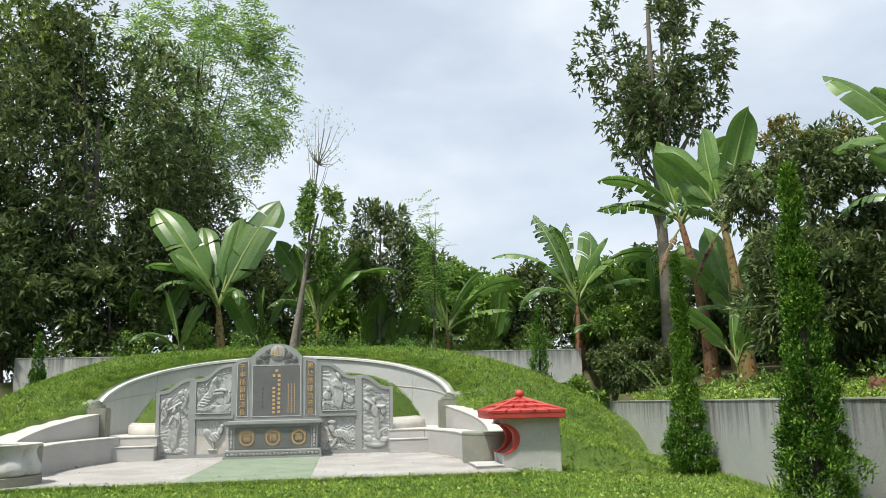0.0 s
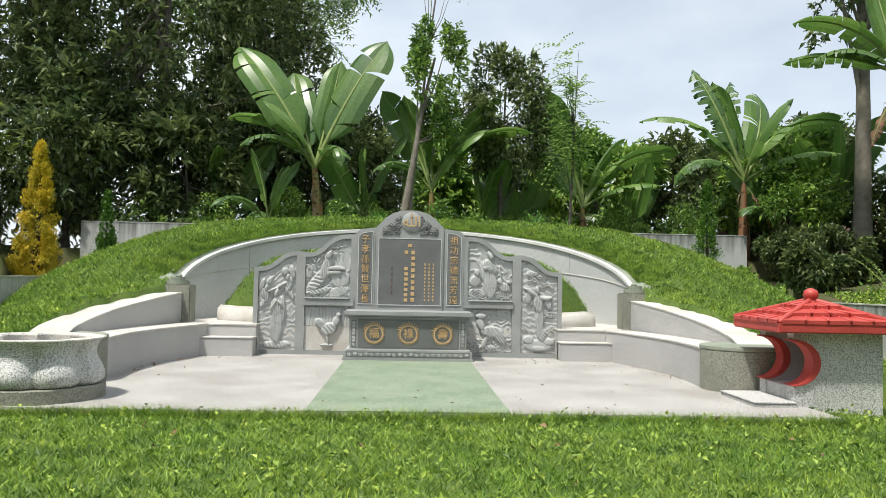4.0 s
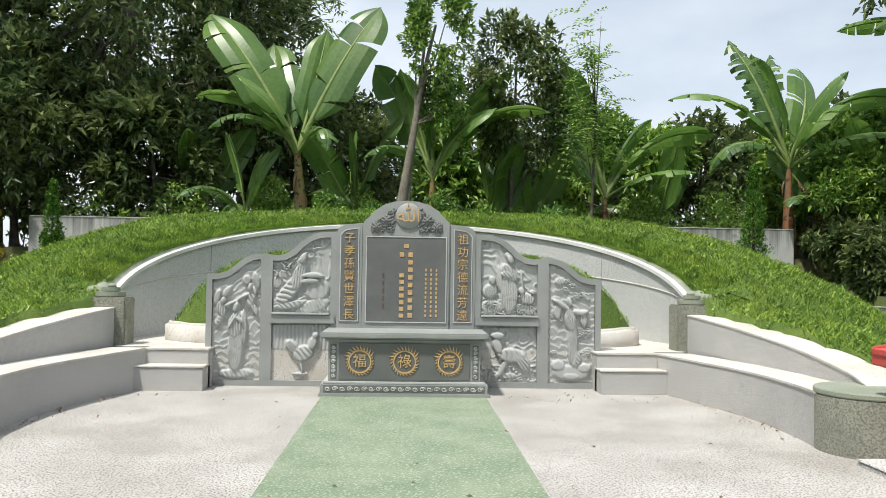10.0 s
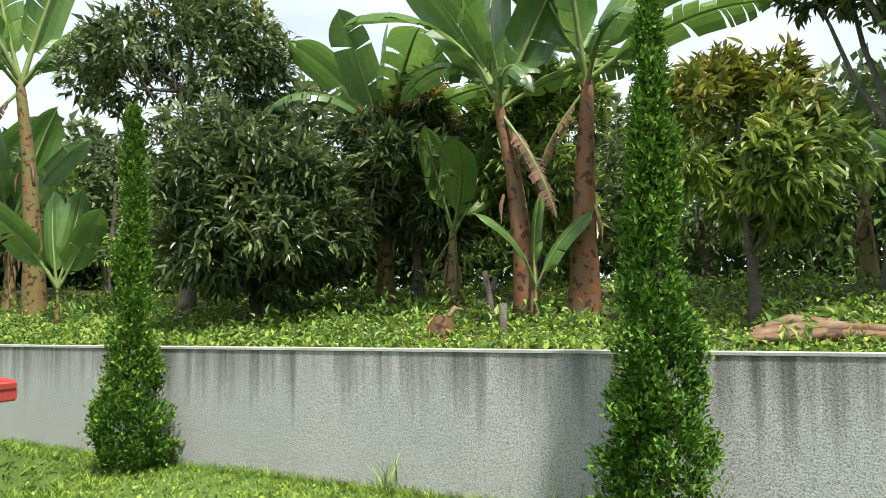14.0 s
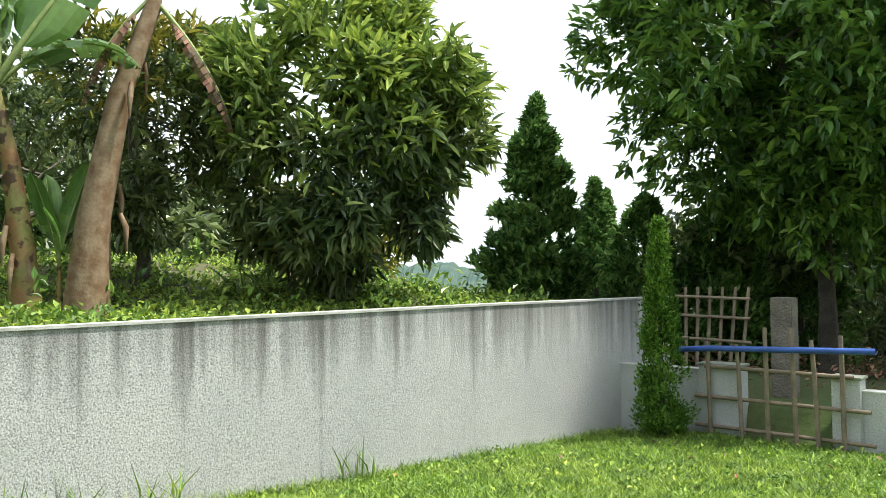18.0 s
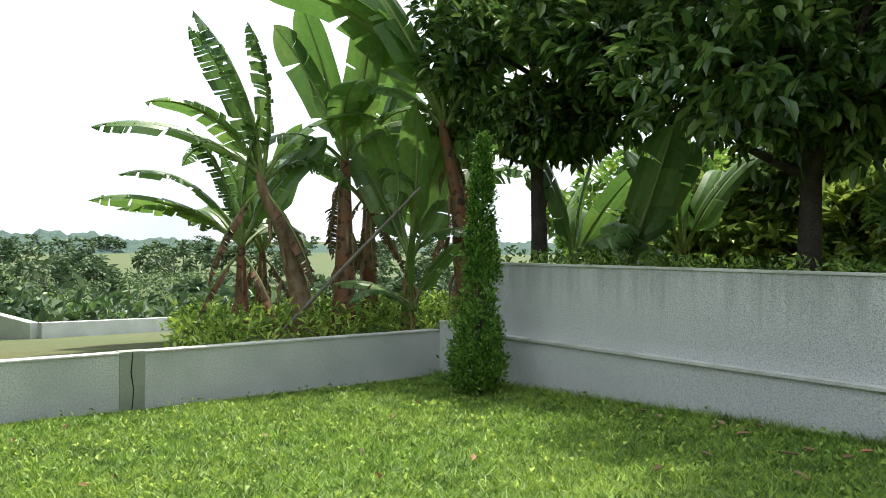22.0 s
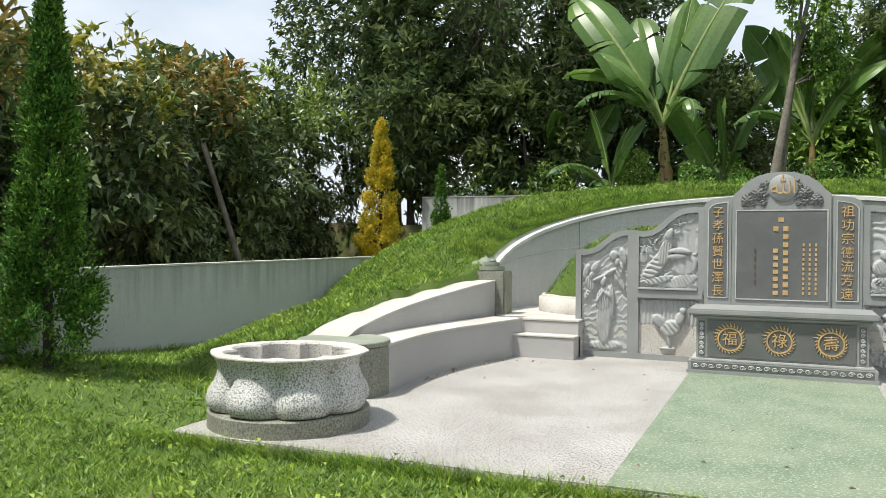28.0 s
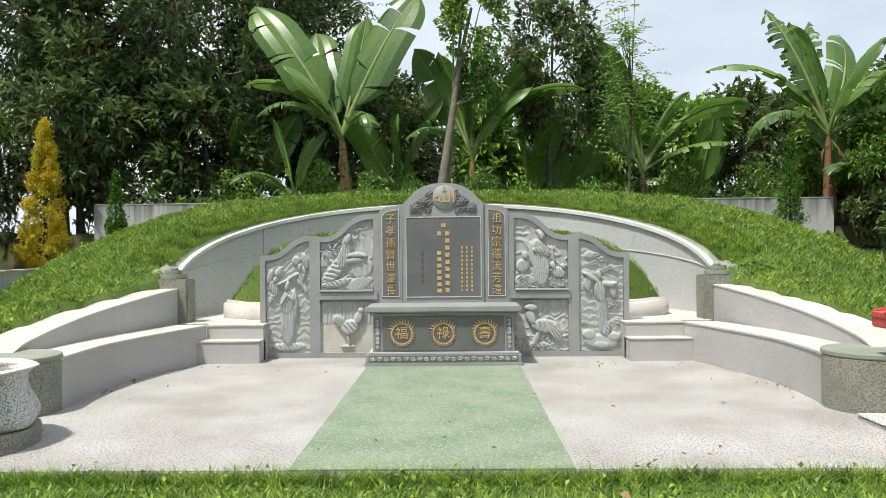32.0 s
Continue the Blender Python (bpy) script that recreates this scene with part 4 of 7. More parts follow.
def relief_mesh(name, x0, x1, z0, top, y, forms, waves, mat, depth=0.06, nx=80, nz=112, seed=0):
    """A carved panel: a sheet whose front rises by rounded forms over a rippled ground."""
    vs, qs = [], []
    for j in range(nz + 1):
        for i in range(nx + 1):
            x = x0 + (x1 - x0) * i / nx
            zt = top(x)
            z = z0 + (zt - z0) * j / nz
            u, v = (x - x0) / (x1 - x0), (z - z0) / (zt - z0)
            h = 0.0
            if waves == "cloud":
                vv = v * 15 + 0.7 * noise.noise((u * 4 + seed, v * 6, seed))
                row = math.floor(vv)
                b, a0 = vv - row, ((u * 4.2 + 0.5 * (row % 2) + 0.4 * noise.noise((u * 3, v * 9, seed + 4))) % 1 - 0.5) * 2
                arc = 0.35 + 0.6 * math.sqrt(max(0.0, 1 - a0 * a0))
                h = 0.04 + (0.17 * (b / arc) ** 1.5 if b < arc else 0.0)
            elif waves == "scene":
                g = noise.noise((u * 6 + seed, v * 6, seed))
                h = 0.16 * max(0, math.sin(g * 8 + v * 14)) ** 0.6 + (0.5 * abs(noise.noise((u * 16, v * 16, seed))) if v < 0.3 else 0)
            elif waves == "stalk":
                h = 0.18 * abs(math.sin(u * 46)) * (1 if v > 0.55 else 0.1)
            for cx, cz, rx, rz, ang, hh, fold in forms:
                du, dv = (u - cx), (v - cz)
                ca, sa = math.cos(ang), math.sin(ang)
                a, b = (du * ca + dv * sa) / rx, (-du * sa + dv * ca) / rz
                r = a * a + b * b
                if r < 1:
                    k = hh * (min(1, (1 - r) * 2.6) ** 0.5 * 0.78 + 0.22 * (1 - r) ** 0.5)
                    if fold:
                        k *= 0.62 + 0.38 * abs(math.sin(a * fold * 1.5 + b * 1.8 + 0.9 * noise.noise((u * 7, v * 7, seed)))) ** 0.6
                    h = max(h, k)
            vs.append((x, y - depth * h, z))
    w = nx + 1
    for j in range(nz):
        for i in range(nx):
            qs.append((j * w + i, j * w + i + 1, (j + 1) * w + i + 1, (j + 1) * w + i))
    return np_mesh(name, vs, qs, M[mat], True)


STANDING = [(0.5, 0.30, 0.17, 0.27, 0, 0.8, 10), (0.5, 0.50, 0.19, 0.13, 0, 0.92, 7), (0.49, 0.665, 0.10, 0.065, 0, 0.5, 0), (0.49, 0.66, 0.06, 0.045, 0, 1.15, 0), (0.44, 0.545, 0.13, 0.022, 0.5, 1.1, 0), (0.57, 0.535, 0.12, 0.022, -0.5, 1.1, 0), (0.66, 0.45, 0.07, 0.17, 0.1, 0.75, 4), (0.5, 0.05, 0.4, 0.045, 0, 0.5, 9)]
CHERUBS = [(0.19, 0.70, 0.13, 0.075, -0.5, 0.75, 5), (0.22, 0.785, 0.055, 0.035, 0, 1.0, 0), (0.36, 0.725, 0.14, 0.018, -0.05, 0.9, 0), (0.1, 0.83, 0.1, 0.06, 0.7, 0.65, 8), (0.3, 0.86, 0.1, 0.045, 0.2, 0.6, 6), (0.81, 0.70, 0.13, 0.075, 0.5, 0.75, 5), (0.78, 0.785, 0.055, 0.035, 0, 1.0, 0), (0.64, 0.725, 0.14, 0.018, 0.05, 0.9, 0), (0.9, 0.83, 0.1, 0.06, -0.7, 0.65, 8), (0.7, 0.86, 0.1, 0.045, -0.2, 0.6, 6), (0.15, 0.6, 0.12, 0.04, 0.6, 0.6, 5), (0.86, 0.6, 0.12, 0.04, -0.6, 0.6, 5)]
RISING = [(0.53, 0.37, 0.12, 0.26, 0.1, 0.8, 8), (0.47, 0.58, 0.13, 0.12, 0, 0.95, 6), (0.45, 0.735, 0.055, 0.042, 0, 1.15, 0), (0.28, 0.68, 0.2, 0.026, -0.12, 0.9, 0), (0.66, 0.69, 0.22, 0.026, 0.18, 0.9, 0), (0.2, 0.61, 0.09, 0.075, 0.4, 0.7, 5), (0.76, 0.63, 0.09, 0.075, -0.4, 0.7, 5), (0.62, 0.22, 0.11, 0.08, 0.8, 0.75, 5), (0.5, 0.08, 0.42, 0.075, 0, 0.55, 0), (0.22, 0.14, 0.16, 0.05, 0, 0.65, 0), (0.78, 0.14, 0.16, 0.05, 0, 0.65, 0), (0.5, 0.05, 0.2, 0.035, 0, 0.75, 0), (0.25, 0.88, 0.13, 0.035, 0.2, 0.5, 5), (0.8, 0.87, 0.1, 0.03, -0.3, 0.5, 4)]
KNEELING = [(0.3, 0.42, 0.36, 0.15, 0.85, 0.8, 8), (0.44, 0.58, 0.13, 0.22, -0.2, 0.95, 6), (0.52, 0.83, 0.07, 0.075, 0, 1.15, 0), (0.49, 0.8, 0.08, 0.1, 0.2, 0.9, 5), (0.68, 0.53, 0.22, 0.04, -0.2, 1.0, 0), (0.64, 0.46, 0.2, 0.04, -0.15, 0.9, 0), (0.3, 0.14, 0.3, 0.07, 0.1, 0.7, 8), (0.78, 0.32, 0.22, 0.16, 0, 0.55, 4), (0.72, 0.1, 0.28, 0.1, 0.2, 0.5, 11), (0.06, 0.6, 0.1, 0.12, 0, 0.4, 4)]
HERDSMAN = [(0.5, 0.34, 0.17, 0.33, 0, 0.82, 9), (0.5, 0.66, 0.17, 0.13, 0, 0.95, 5), (0.5, 0.87, 0.055, 0.06, 0, 1.15, 0), (0.5, 0.9, 0.08, 0.07, 0, 0.8, 0), (0.46, 0.62, 0.13, 0.05, 0.3, 1.1, 4), (0.33, 0.52, 0.05, 0.2, 0.1, 0.75, 0), (0.16, 0.33, 0.14, 0.1, 0.2, 0.7, 7), (0.2, 0.48, 0.06, 0.06, 0, 0.85, 0), (0.82, 0.33, 0.15, 0.12, -0.2, 0.75, 7), (0.72, 0.46, 0.06, 0.07, 0, 0.9, 0), (0.92, 0.47, 0.05, 0.05, 0, 0.8, 0), (0.73, 0.62, 0.022, 0.24, 0.1, 0.65, 0), (0.2, 0.12, 0.22, 0.1, 0, 0.5, 11), (0.8, 0.12, 0.2, 0.1, 0, 0.5, 11)]
BIRD = [(0.55, 0.48, 0.2, 0.15, 0.4, 0.9, 5), (0.72, 0.68, 0.08, 0.14, -0.3, 0.9, 0), (0.76, 0.82, 0.06, 0.06, 0, 1.0, 0), (0.36, 0.6, 0.1, 0.16, 0.7, 0.8, 6), (0.52, 0.25, 0.03, 0.15, 0.2, 0.7, 0), (0.5, 0.1, 0.14, 0.03, 0, 0.6, 0)]
RAM = [(0.55, 0.48, 0.28, 0.14, -0.1, 0.9, 6), (0.3, 0.66, 0.09, 0.16, 0.3, 0.9, 0), (0.3, 0.85, 0.13, 0.07, 0, 1.0, 0), (0.4, 0.25, 0.05, 0.2, -0.4, 0.7, 0), (0.75, 0.36, 0.12, 0.2, 0.5, 0.85, 5), (0.45, 0.1, 0.25, 0.06, 0, 0.5, 7)]


def lerp_line(line):
    xs, zs = [p[0] for p in line], [p[1] for p in line]
    return lambda x: float(np.interp(x, xs, zs))


def glyph(text, at, size, mat, parent, depth=0.006, name="character"):
    """Raised writing on a face that looks towards -y."""
    cu = bpy.data.curves.new("writing", "FONT")
    cu.body, cu.size, cu.extrude = text, size, depth
    cu.align_x, cu.align_y = "CENTER", "CENTER"
    tmp = bpy.data.objects.new("writing", cu)
    scene.collection.objects.link(tmp)
    bpy.context.view_layer.update()
    me = bpy.data.meshes.new_from_object(tmp.evaluated_get(bpy.context.evaluated_depsgraph_get()))
    bpy.data.objects.remove(tmp)
    me.materials.clear()
    me.materials.append(mat)
    ob = part_me(name, me, parent)
    ob.matrix_basis = pose(*at, 90, 0, 0)
    return ob


def build_wing(sx, tall, upper, lower):
    wing = empty("stele_wing", (0, 0, 0))
    tagged(wing, "carved grey stone wing panel of the stele with stepped wavy top", "stele wing", "stele wings")
    a_top = [(-2.61, 1.46), (-2.46, 1.465), (-2.34, 1.5), (-2.24, 1.58), (-2.14, 1.66), (-2.03, 1.715), (-1.93, 1.735), (-1.83, 1.735)]
    b_top = [(-1.83, 1.73), (-1.7, 1.715), (-1.6, 1.73), (-1.5, 1.79), (-1.4, 1.89), (-1.3, 1.965), (-1.18, 2.02), (-1.05, 2.035), (-0.92, 2.035)]
    fl = (lambda L: L) if sx < 0 else (lambda L: [(-x, z) for x, z in L][::-1])
    for top, kind in ((a_top, "a"), (b_top, "b")):
        xs, xe = top[0][0], top[-1][0]
        out = fl([(xs, 0.0)] + top + [(xe, 0.0)])
        part("panel", prism_bm(out, 0.91, 1.06, "y"), M["stone_light"], wing)
        bm, inner = frame_strip(out, 0.075, 0.86, 0.93)
        part("border", bm, M["stone"], wing)
    rel = lerp_line([(x, z - 0.09) for x, z in a_top])
    lo, hi = (-2.53, -1.905)
    f = rel if sx < 0 else (lambda x: rel(-x))
    x0, x1 = sorted((sx * -lo, sx * -hi))
    part_me("relief", relief_mesh("relief", x0, x1, 0.09, f, 0.905, tall, "cloud", "stone_light", 0.085, seed=3 if sx < 0 else 8), wing, "relief of a robed figure among clouds")
    relb = lerp_line([(x, z - 0.09) for x, z in b_top])
    f = relb if sx < 0 else (lambda x: relb(-x))
    x0, x1 = sorted((sx * 1.75, sx * 1.0))
    part_me("relief", relief_mesh("relief", x0, x1, 0.96, f, 0.905, upper, "scene", "stone_light", 0.08, seed=5 if sx < 0 else 2), wing, "relief of a robed figure in a landscape")
    part_me("relief", relief_mesh("relief", x0, x1, 0.09, lambda x: 0.8, 0.905, lower, "stalk" if sx < 0 else "scene", "stone_light", 0.08, nz=72, seed=4), wing, "relief of a standing animal")
    # cloud curls round the tall figure, a leafy branch over the upper one
    lines = []
    for i in range(34 if sx > 0 else 0):
        cx, cz = sx * RNG.uniform(1.98, 2.46), RNG.uniform(0.14, 1.5)
        if abs(cx - sx * 2.22) < 0.14 and cz < 1.2 or cz > rel(-abs(cx)) - 0.08:
            continue
        rr, w = RNG.uniform(0.03, 0.055), RNG.choice([-1, 1])
        pts = [(cx + w * rr * (1 - 0.06 * k) * math.cos(k * 0.55), 0.878, cz + rr * 0.7 * (1 - 0.06 * k) * math.sin(k * 0.55)) for k in range(14)]
        pts = [(cx + w * rr * 2.6, 0.885, cz - rr * 0.35)] + pts
        lines.append((pts, [0.004] + [0.008] * 14))
    for line in lines:
        part_me("cloud_curl", tubes_mesh("cloud_curl", [line], M["stone_light"], 5), wing)
    lines, n = [], 40
    bx = np.linspace(0, 1, n) ** 0.9
    base = np.stack([sx * (1.72 - 0.52 * bx), np.full(n, 0.88), 1.50 + 0.34 * bx + RNG.normal(size=n) * 0.03], 1)
    if sx > 0:
        base = np.stack([sx * RNG.uniform(1.05, 1.72, n), np.full(n, 0.87), RNG.uniform(0.99, 1.16, n)], 1)
    v, q = leaves(base, np.stack([RNG.normal(size=n), np.full(n, -0.25), RNG.normal(size=n) - 0.3], 1), np.tile([0, -1.0, 0], (n, 1)), np.full(n, 0.085), np.full(n, 0.034), 0.25, 0.1, True)
    part_me("foliage_relief", np_mesh("foliage_relief", v, q, M["stone"]), wing, "carved leaves")
    lo, hi = sorted((sx * 1.78, sx * 0.93))
    part("ledge", box_bm((lo, 0.83, 0.82), (hi, 0.95, 0.94), 0.01), M["stone"], wing)
    lo, hi = sorted((sx * 1.76, sx * 1.0))
    part("ledge_lip", box_bm((lo, 0.81, 0.94), (hi, 0.93, 0.965), 0.006), M["stone_light"], wing)


build_wing(-1, STANDING + CHERUBS, KNEELING, BIRD)
build_wing(1, RISING, HERDSMAN, RAM)


def build_pillar(sx, text):
    pil = empty("couplet_pillar")
    tagged(pil, "grey stone pillar with a column of gold characters", "pillar", "couplet pillars")
    xa, xb = 0.575, 0.925
    out = [(xa, 0.7), (xb, 0.7), (xb, 2.03), (xb - 0.03, 2.09), (xb - 0.1, 2.13), (xa, 2.165)]
    inn = [(xa + 0.05, 0.86), (xb - 0.05, 0.86), (xb - 0.05, 2.0), (xb - 0.09, 2.05), (xb - 0.14, 2.075), (xa + 0.05, 2.1)]
    if sx < 0:
        out, inn = [(-x, z) for x, z in out][::-1], [(-x, z) for x, z in inn][::-1]
    part("body", prism_bm(out, 0.85, 1.1, "y", 0.012), M["stone"], pil)
    part("field", prism_bm(inn, 0.842, 0.86, "y"), M["stone_dark"], pil, "dark polished field")
    bm, _ = frame_strip(inn, 0.012, 0.838, 0.85)
    part("line", bm, M["line"], pil)
    for i, ch in enumerate(text):
        glyph(ch, (sx * 0.75, 0.838, 1.955 - i * 0.168), 0.15, M["gold"], pil)


build_pillar(-1, "子孝孫賢世澤長")
build_pillar(1, "祖功宗德流芳遠")


def build_centre():
    st = empty("stele")
    tagged(st, "arched dark grey granite stele with gold inscription and medallion", "stele")
    arch = [(0.58, 0.72), (0.58, 2.17), (0.5, 2.24), (0.42, 2.33), (0.3, 2.41), (0.15, 2.455), (0, 2.465)]
    out = arch + [(-x, z) for x, z in arch[-2::-1]]
    part("body", prism_bm(out, 0.83, 1.12, "y", 0.015), M["stone"], st)
    field = [(0.535, 0.85), (0.535, 1.99), (-0.535, 1.99), (-0.535, 0.85)]
    part("field", prism_bm(field, 0.822, 0.84, "y"), M["stone_dark"], st, "dark polished inscription field")
    bm, _ = frame_strip(field, 0.014, 0.816, 0.83)
    part("line", bm, M["line"], st)
    # names stand as plain gold bars, with the two small red marks beside them
    def bars(x, z_hi, z_lo, n, w, mat):
        step = (z_hi - z_lo) / n
        for i in range(n):
            z = z_hi - step * (i + 0.5)
            part("bar", box_bm((x - w * 0.4, 0.816, z - step * 0.3), (x + w * 0.4, 0.824, z + step * 0.3)), mat, st)
    bars(0.0, 1.91, 1.82, 1, 0.08, M["gold"])
    bars(0.055, 1.8, 0.9, 9, 0.075, M["gold"])
    bars(-0.06, 1.8, 1.7, 1, 0.075, M["gold"])
    bars(-0.06, 1.52, 0.9, 7, 0.075, M["gold"])
    for x in (0.26, 0.33, 0.4):
        bars(x, 1.58, 0.92, 11, 0.028, M["gold"])
    bars(-0.3, 1.52, 1.02, 5, 0.03, M["rust"])
    # head: flowers and medallion
    bm = turned_bm([(0.165, 0.0), (0.17, 0.012), (0.16, 0.022), (0.0001, 0.024)], 36)
    med = part("medallion", bm, M["stone"], st, "round brown-grey medallion", True)
    med.matrix_basis = pose(0.02, 0.83, 2.26, 90, 0, 0)
    glyph("\uFDF2", (0.0, -0.0, 0.022), 0.24, M["gold"], med).matrix_basis = pose(0, 0, 0.025)
    for sx in (-1, 1):
        bm = bmesh.new()
        for i in range(150):
            x = 0.15 + 0.31 * RNG.uniform(0, 1)
            hmax = 2.40 - 0.75 * max(0, x - 0.16)
            z = RNG.uniform(2.045, max(2.06, hmax - 0.03))
            r = 0.026 * RNG.uniform(0.6, 1.2)
            mt = Matrix.Translation((sx * x, 0.825, z)) @ Euler((RNG.uniform(-0.6, 0.6), RNG.uniform(0, 6), RNG.uniform(-0.6, 0.6))).to_matrix().to_4x4() @ Matrix.Diagonal((1.15, 0.6, 0.5, 1))
            bmesh.ops.create_icosphere(bm, subdivisions=1, radius=r, matrix=mt)
        for fx, fz in ((0.27, 2.2), (0.4, 2.11)):
            for k, (n, rr) in enumerate(((8, 0.05), (5, 0.028), (1, 0.0))):
                for i in range(n):
                    a = 2 * math.pi * i / n + k
                    mt = Matrix.Translation((sx * fx + rr * math.cos(a), 0.818 - 0.006 * k, fz + rr * math.sin(a))) @ Matrix.Diagonal((1, 0.5, 1, 1))
                    bmesh.ops.create_icosphere(bm, subdivisions=1, radius=0.026, matrix=mt)
        part("flower_relief", bm, M["stone_dark"], st, "carved flowers and foliage", True)


build_centre()


def build_altar():
    al = empty("altar")
    tagged(al, "dark grey stone offering altar with moulded top and gold fortune medallions", "altar")
    part("plinth", box_bm((-1.02, 0.0, -0.02), (1.02, 0.86, 0.15), 0.008), M["stone"], al)
    part("plinth_foot", box_bm((-1.035, -0.015, -0.02), (1.035, 0.86, 0.045), 0.006), M["stone"], al)
    part("plinth_top", box_bm((-0.99, 0.02, 0.15), (0.99, 0.86, 0.18), 0.008), M["stone_light"], al)
    part("body", box_bm((-0.93, 0.07, 0.18), (0.93, 0.86, 0.66), 0.004), M["stone"], al)
    part("front_panel", box_bm((-0.8, 0.055, 0.2), (0.8, 0.08, 0.645), 0.004), M["stone_dark"], al, "dark polished panel")
    part("neck", box_bm((-0.97, 0.035, 0.66), (0.97, 0.88, 0.70), 0.012), M["stone"], al)
    part("tabletop", box_bm((-1.03, -0.015, 0.70), (1.03, 0.9, 0.775), 0.018), M["stone"], al, "moulded grey stone tabletop")
    def scrolls(x0, x1, z0, z1, y, n, upright=False):
        lines = []
        for i in range(n):
            pts = []
            for k in range(15):
                a = k * 0.62
                r = 0.85 - 0.05 * k
                u, v = r * math.cos(a), r * math.sin(a) * (1 if i % 2 else -1)
                if upright:
                    pts.append((((x0 + x1) / 2) + u * (x1 - x0) * 0.42, y, z0 + (z1 - z0) * (i + 0.5) / n + v * (z1 - z0) / n * 0.5))
                else:
                    pts.append((x0 + (x1 - x0) * (i + 0.5) / n + u * (x1 - x0) / n * 0.5, y, (z0 + z1) / 2 + v * (z1 - z0) * 0.42))
            lines.append((pts, [0.0075] * 15))
        for line in lines:
            part_me("scroll", tubes_mesh("scroll", [line], M["line"], 4), al, "pale carved scroll")
    part("scroll_field", box_bm((-0.98, -0.004, 0.055), (0.98, 0.01, 0.14)), M["stone_dark"], al)
    scrolls(-0.97, 0.97, 0.058, 0.137, -0.004, 22)
    for sx in (-1, 1):
        lo, hi = sorted((sx * 0.83, sx * 0.905))
        part("scroll_field", box_bm((lo, 0.062, 0.21), (hi, 0.08, 0.63)), M["stone_dark"], al)
        scrolls(lo, hi, 0.22, 0.62, 0.062, 7, True)
    for x, ch in ((-0.545, "福"), (0.0, "祿"), (0.545, "壽")):
        md = empty("fortune_medallion", (x, 0.05, 0.42))
        md.parent = al
        glyph(ch, (0, -0.002, 0.0), 0.175, M["gold"], md)
        bm = bmesh.new()
        rings = []
        for i in range(40):
            a = 2 * math.pi * i / 40
            rings.append([bm.verts.new((r * math.cos(a), yy, r * math.sin(a))) for r, yy in ((0.125, 0.006), (0.125, -0.006), (0.142, -0.006), (0.142, 0.006))])
        for i in range(40):
            p, q = rings[i], rings[(i + 1) % 40]
            for k in range(3):
                bm.faces.new((p[k], p[k + 1], q[k + 1], q[k]))
        part("ring", bm, M["gold"], md)
        for i in range(26):
            a = 2 * math.pi * i / 26
            ln = 0.032 + (0.03 if math.sin(a) > 0.3 else 0)
            c, s = math.cos(a), math.sin(a)
            tw = 0.35
            bm = bmesh.new()
            p = [(0.147 * c - 0.011 * s, 0.147 * s + 0.011 * c), (0.147 * c + 0.011 * s, 0.147 * s - 0.011 * c), ((0.147 + ln) * math.cos(a + tw * 0.4), (0.147 + ln) * math.sin(a + tw * 0.4))]
            bm.faces.new([bm.verts.new((u, -0.005, v)) for u, v in p])
            ext = bmesh.ops.extrude_face_region(bm, geom=bm.faces[:])
            bmesh.ops.translate(bm, vec=(0, 0.008, 0), verts=[v for v in ext["geom"] if isinstance(v, bmesh.types.BMVert)])
            part("flame", bm, M["gold"], md)


build_altar()


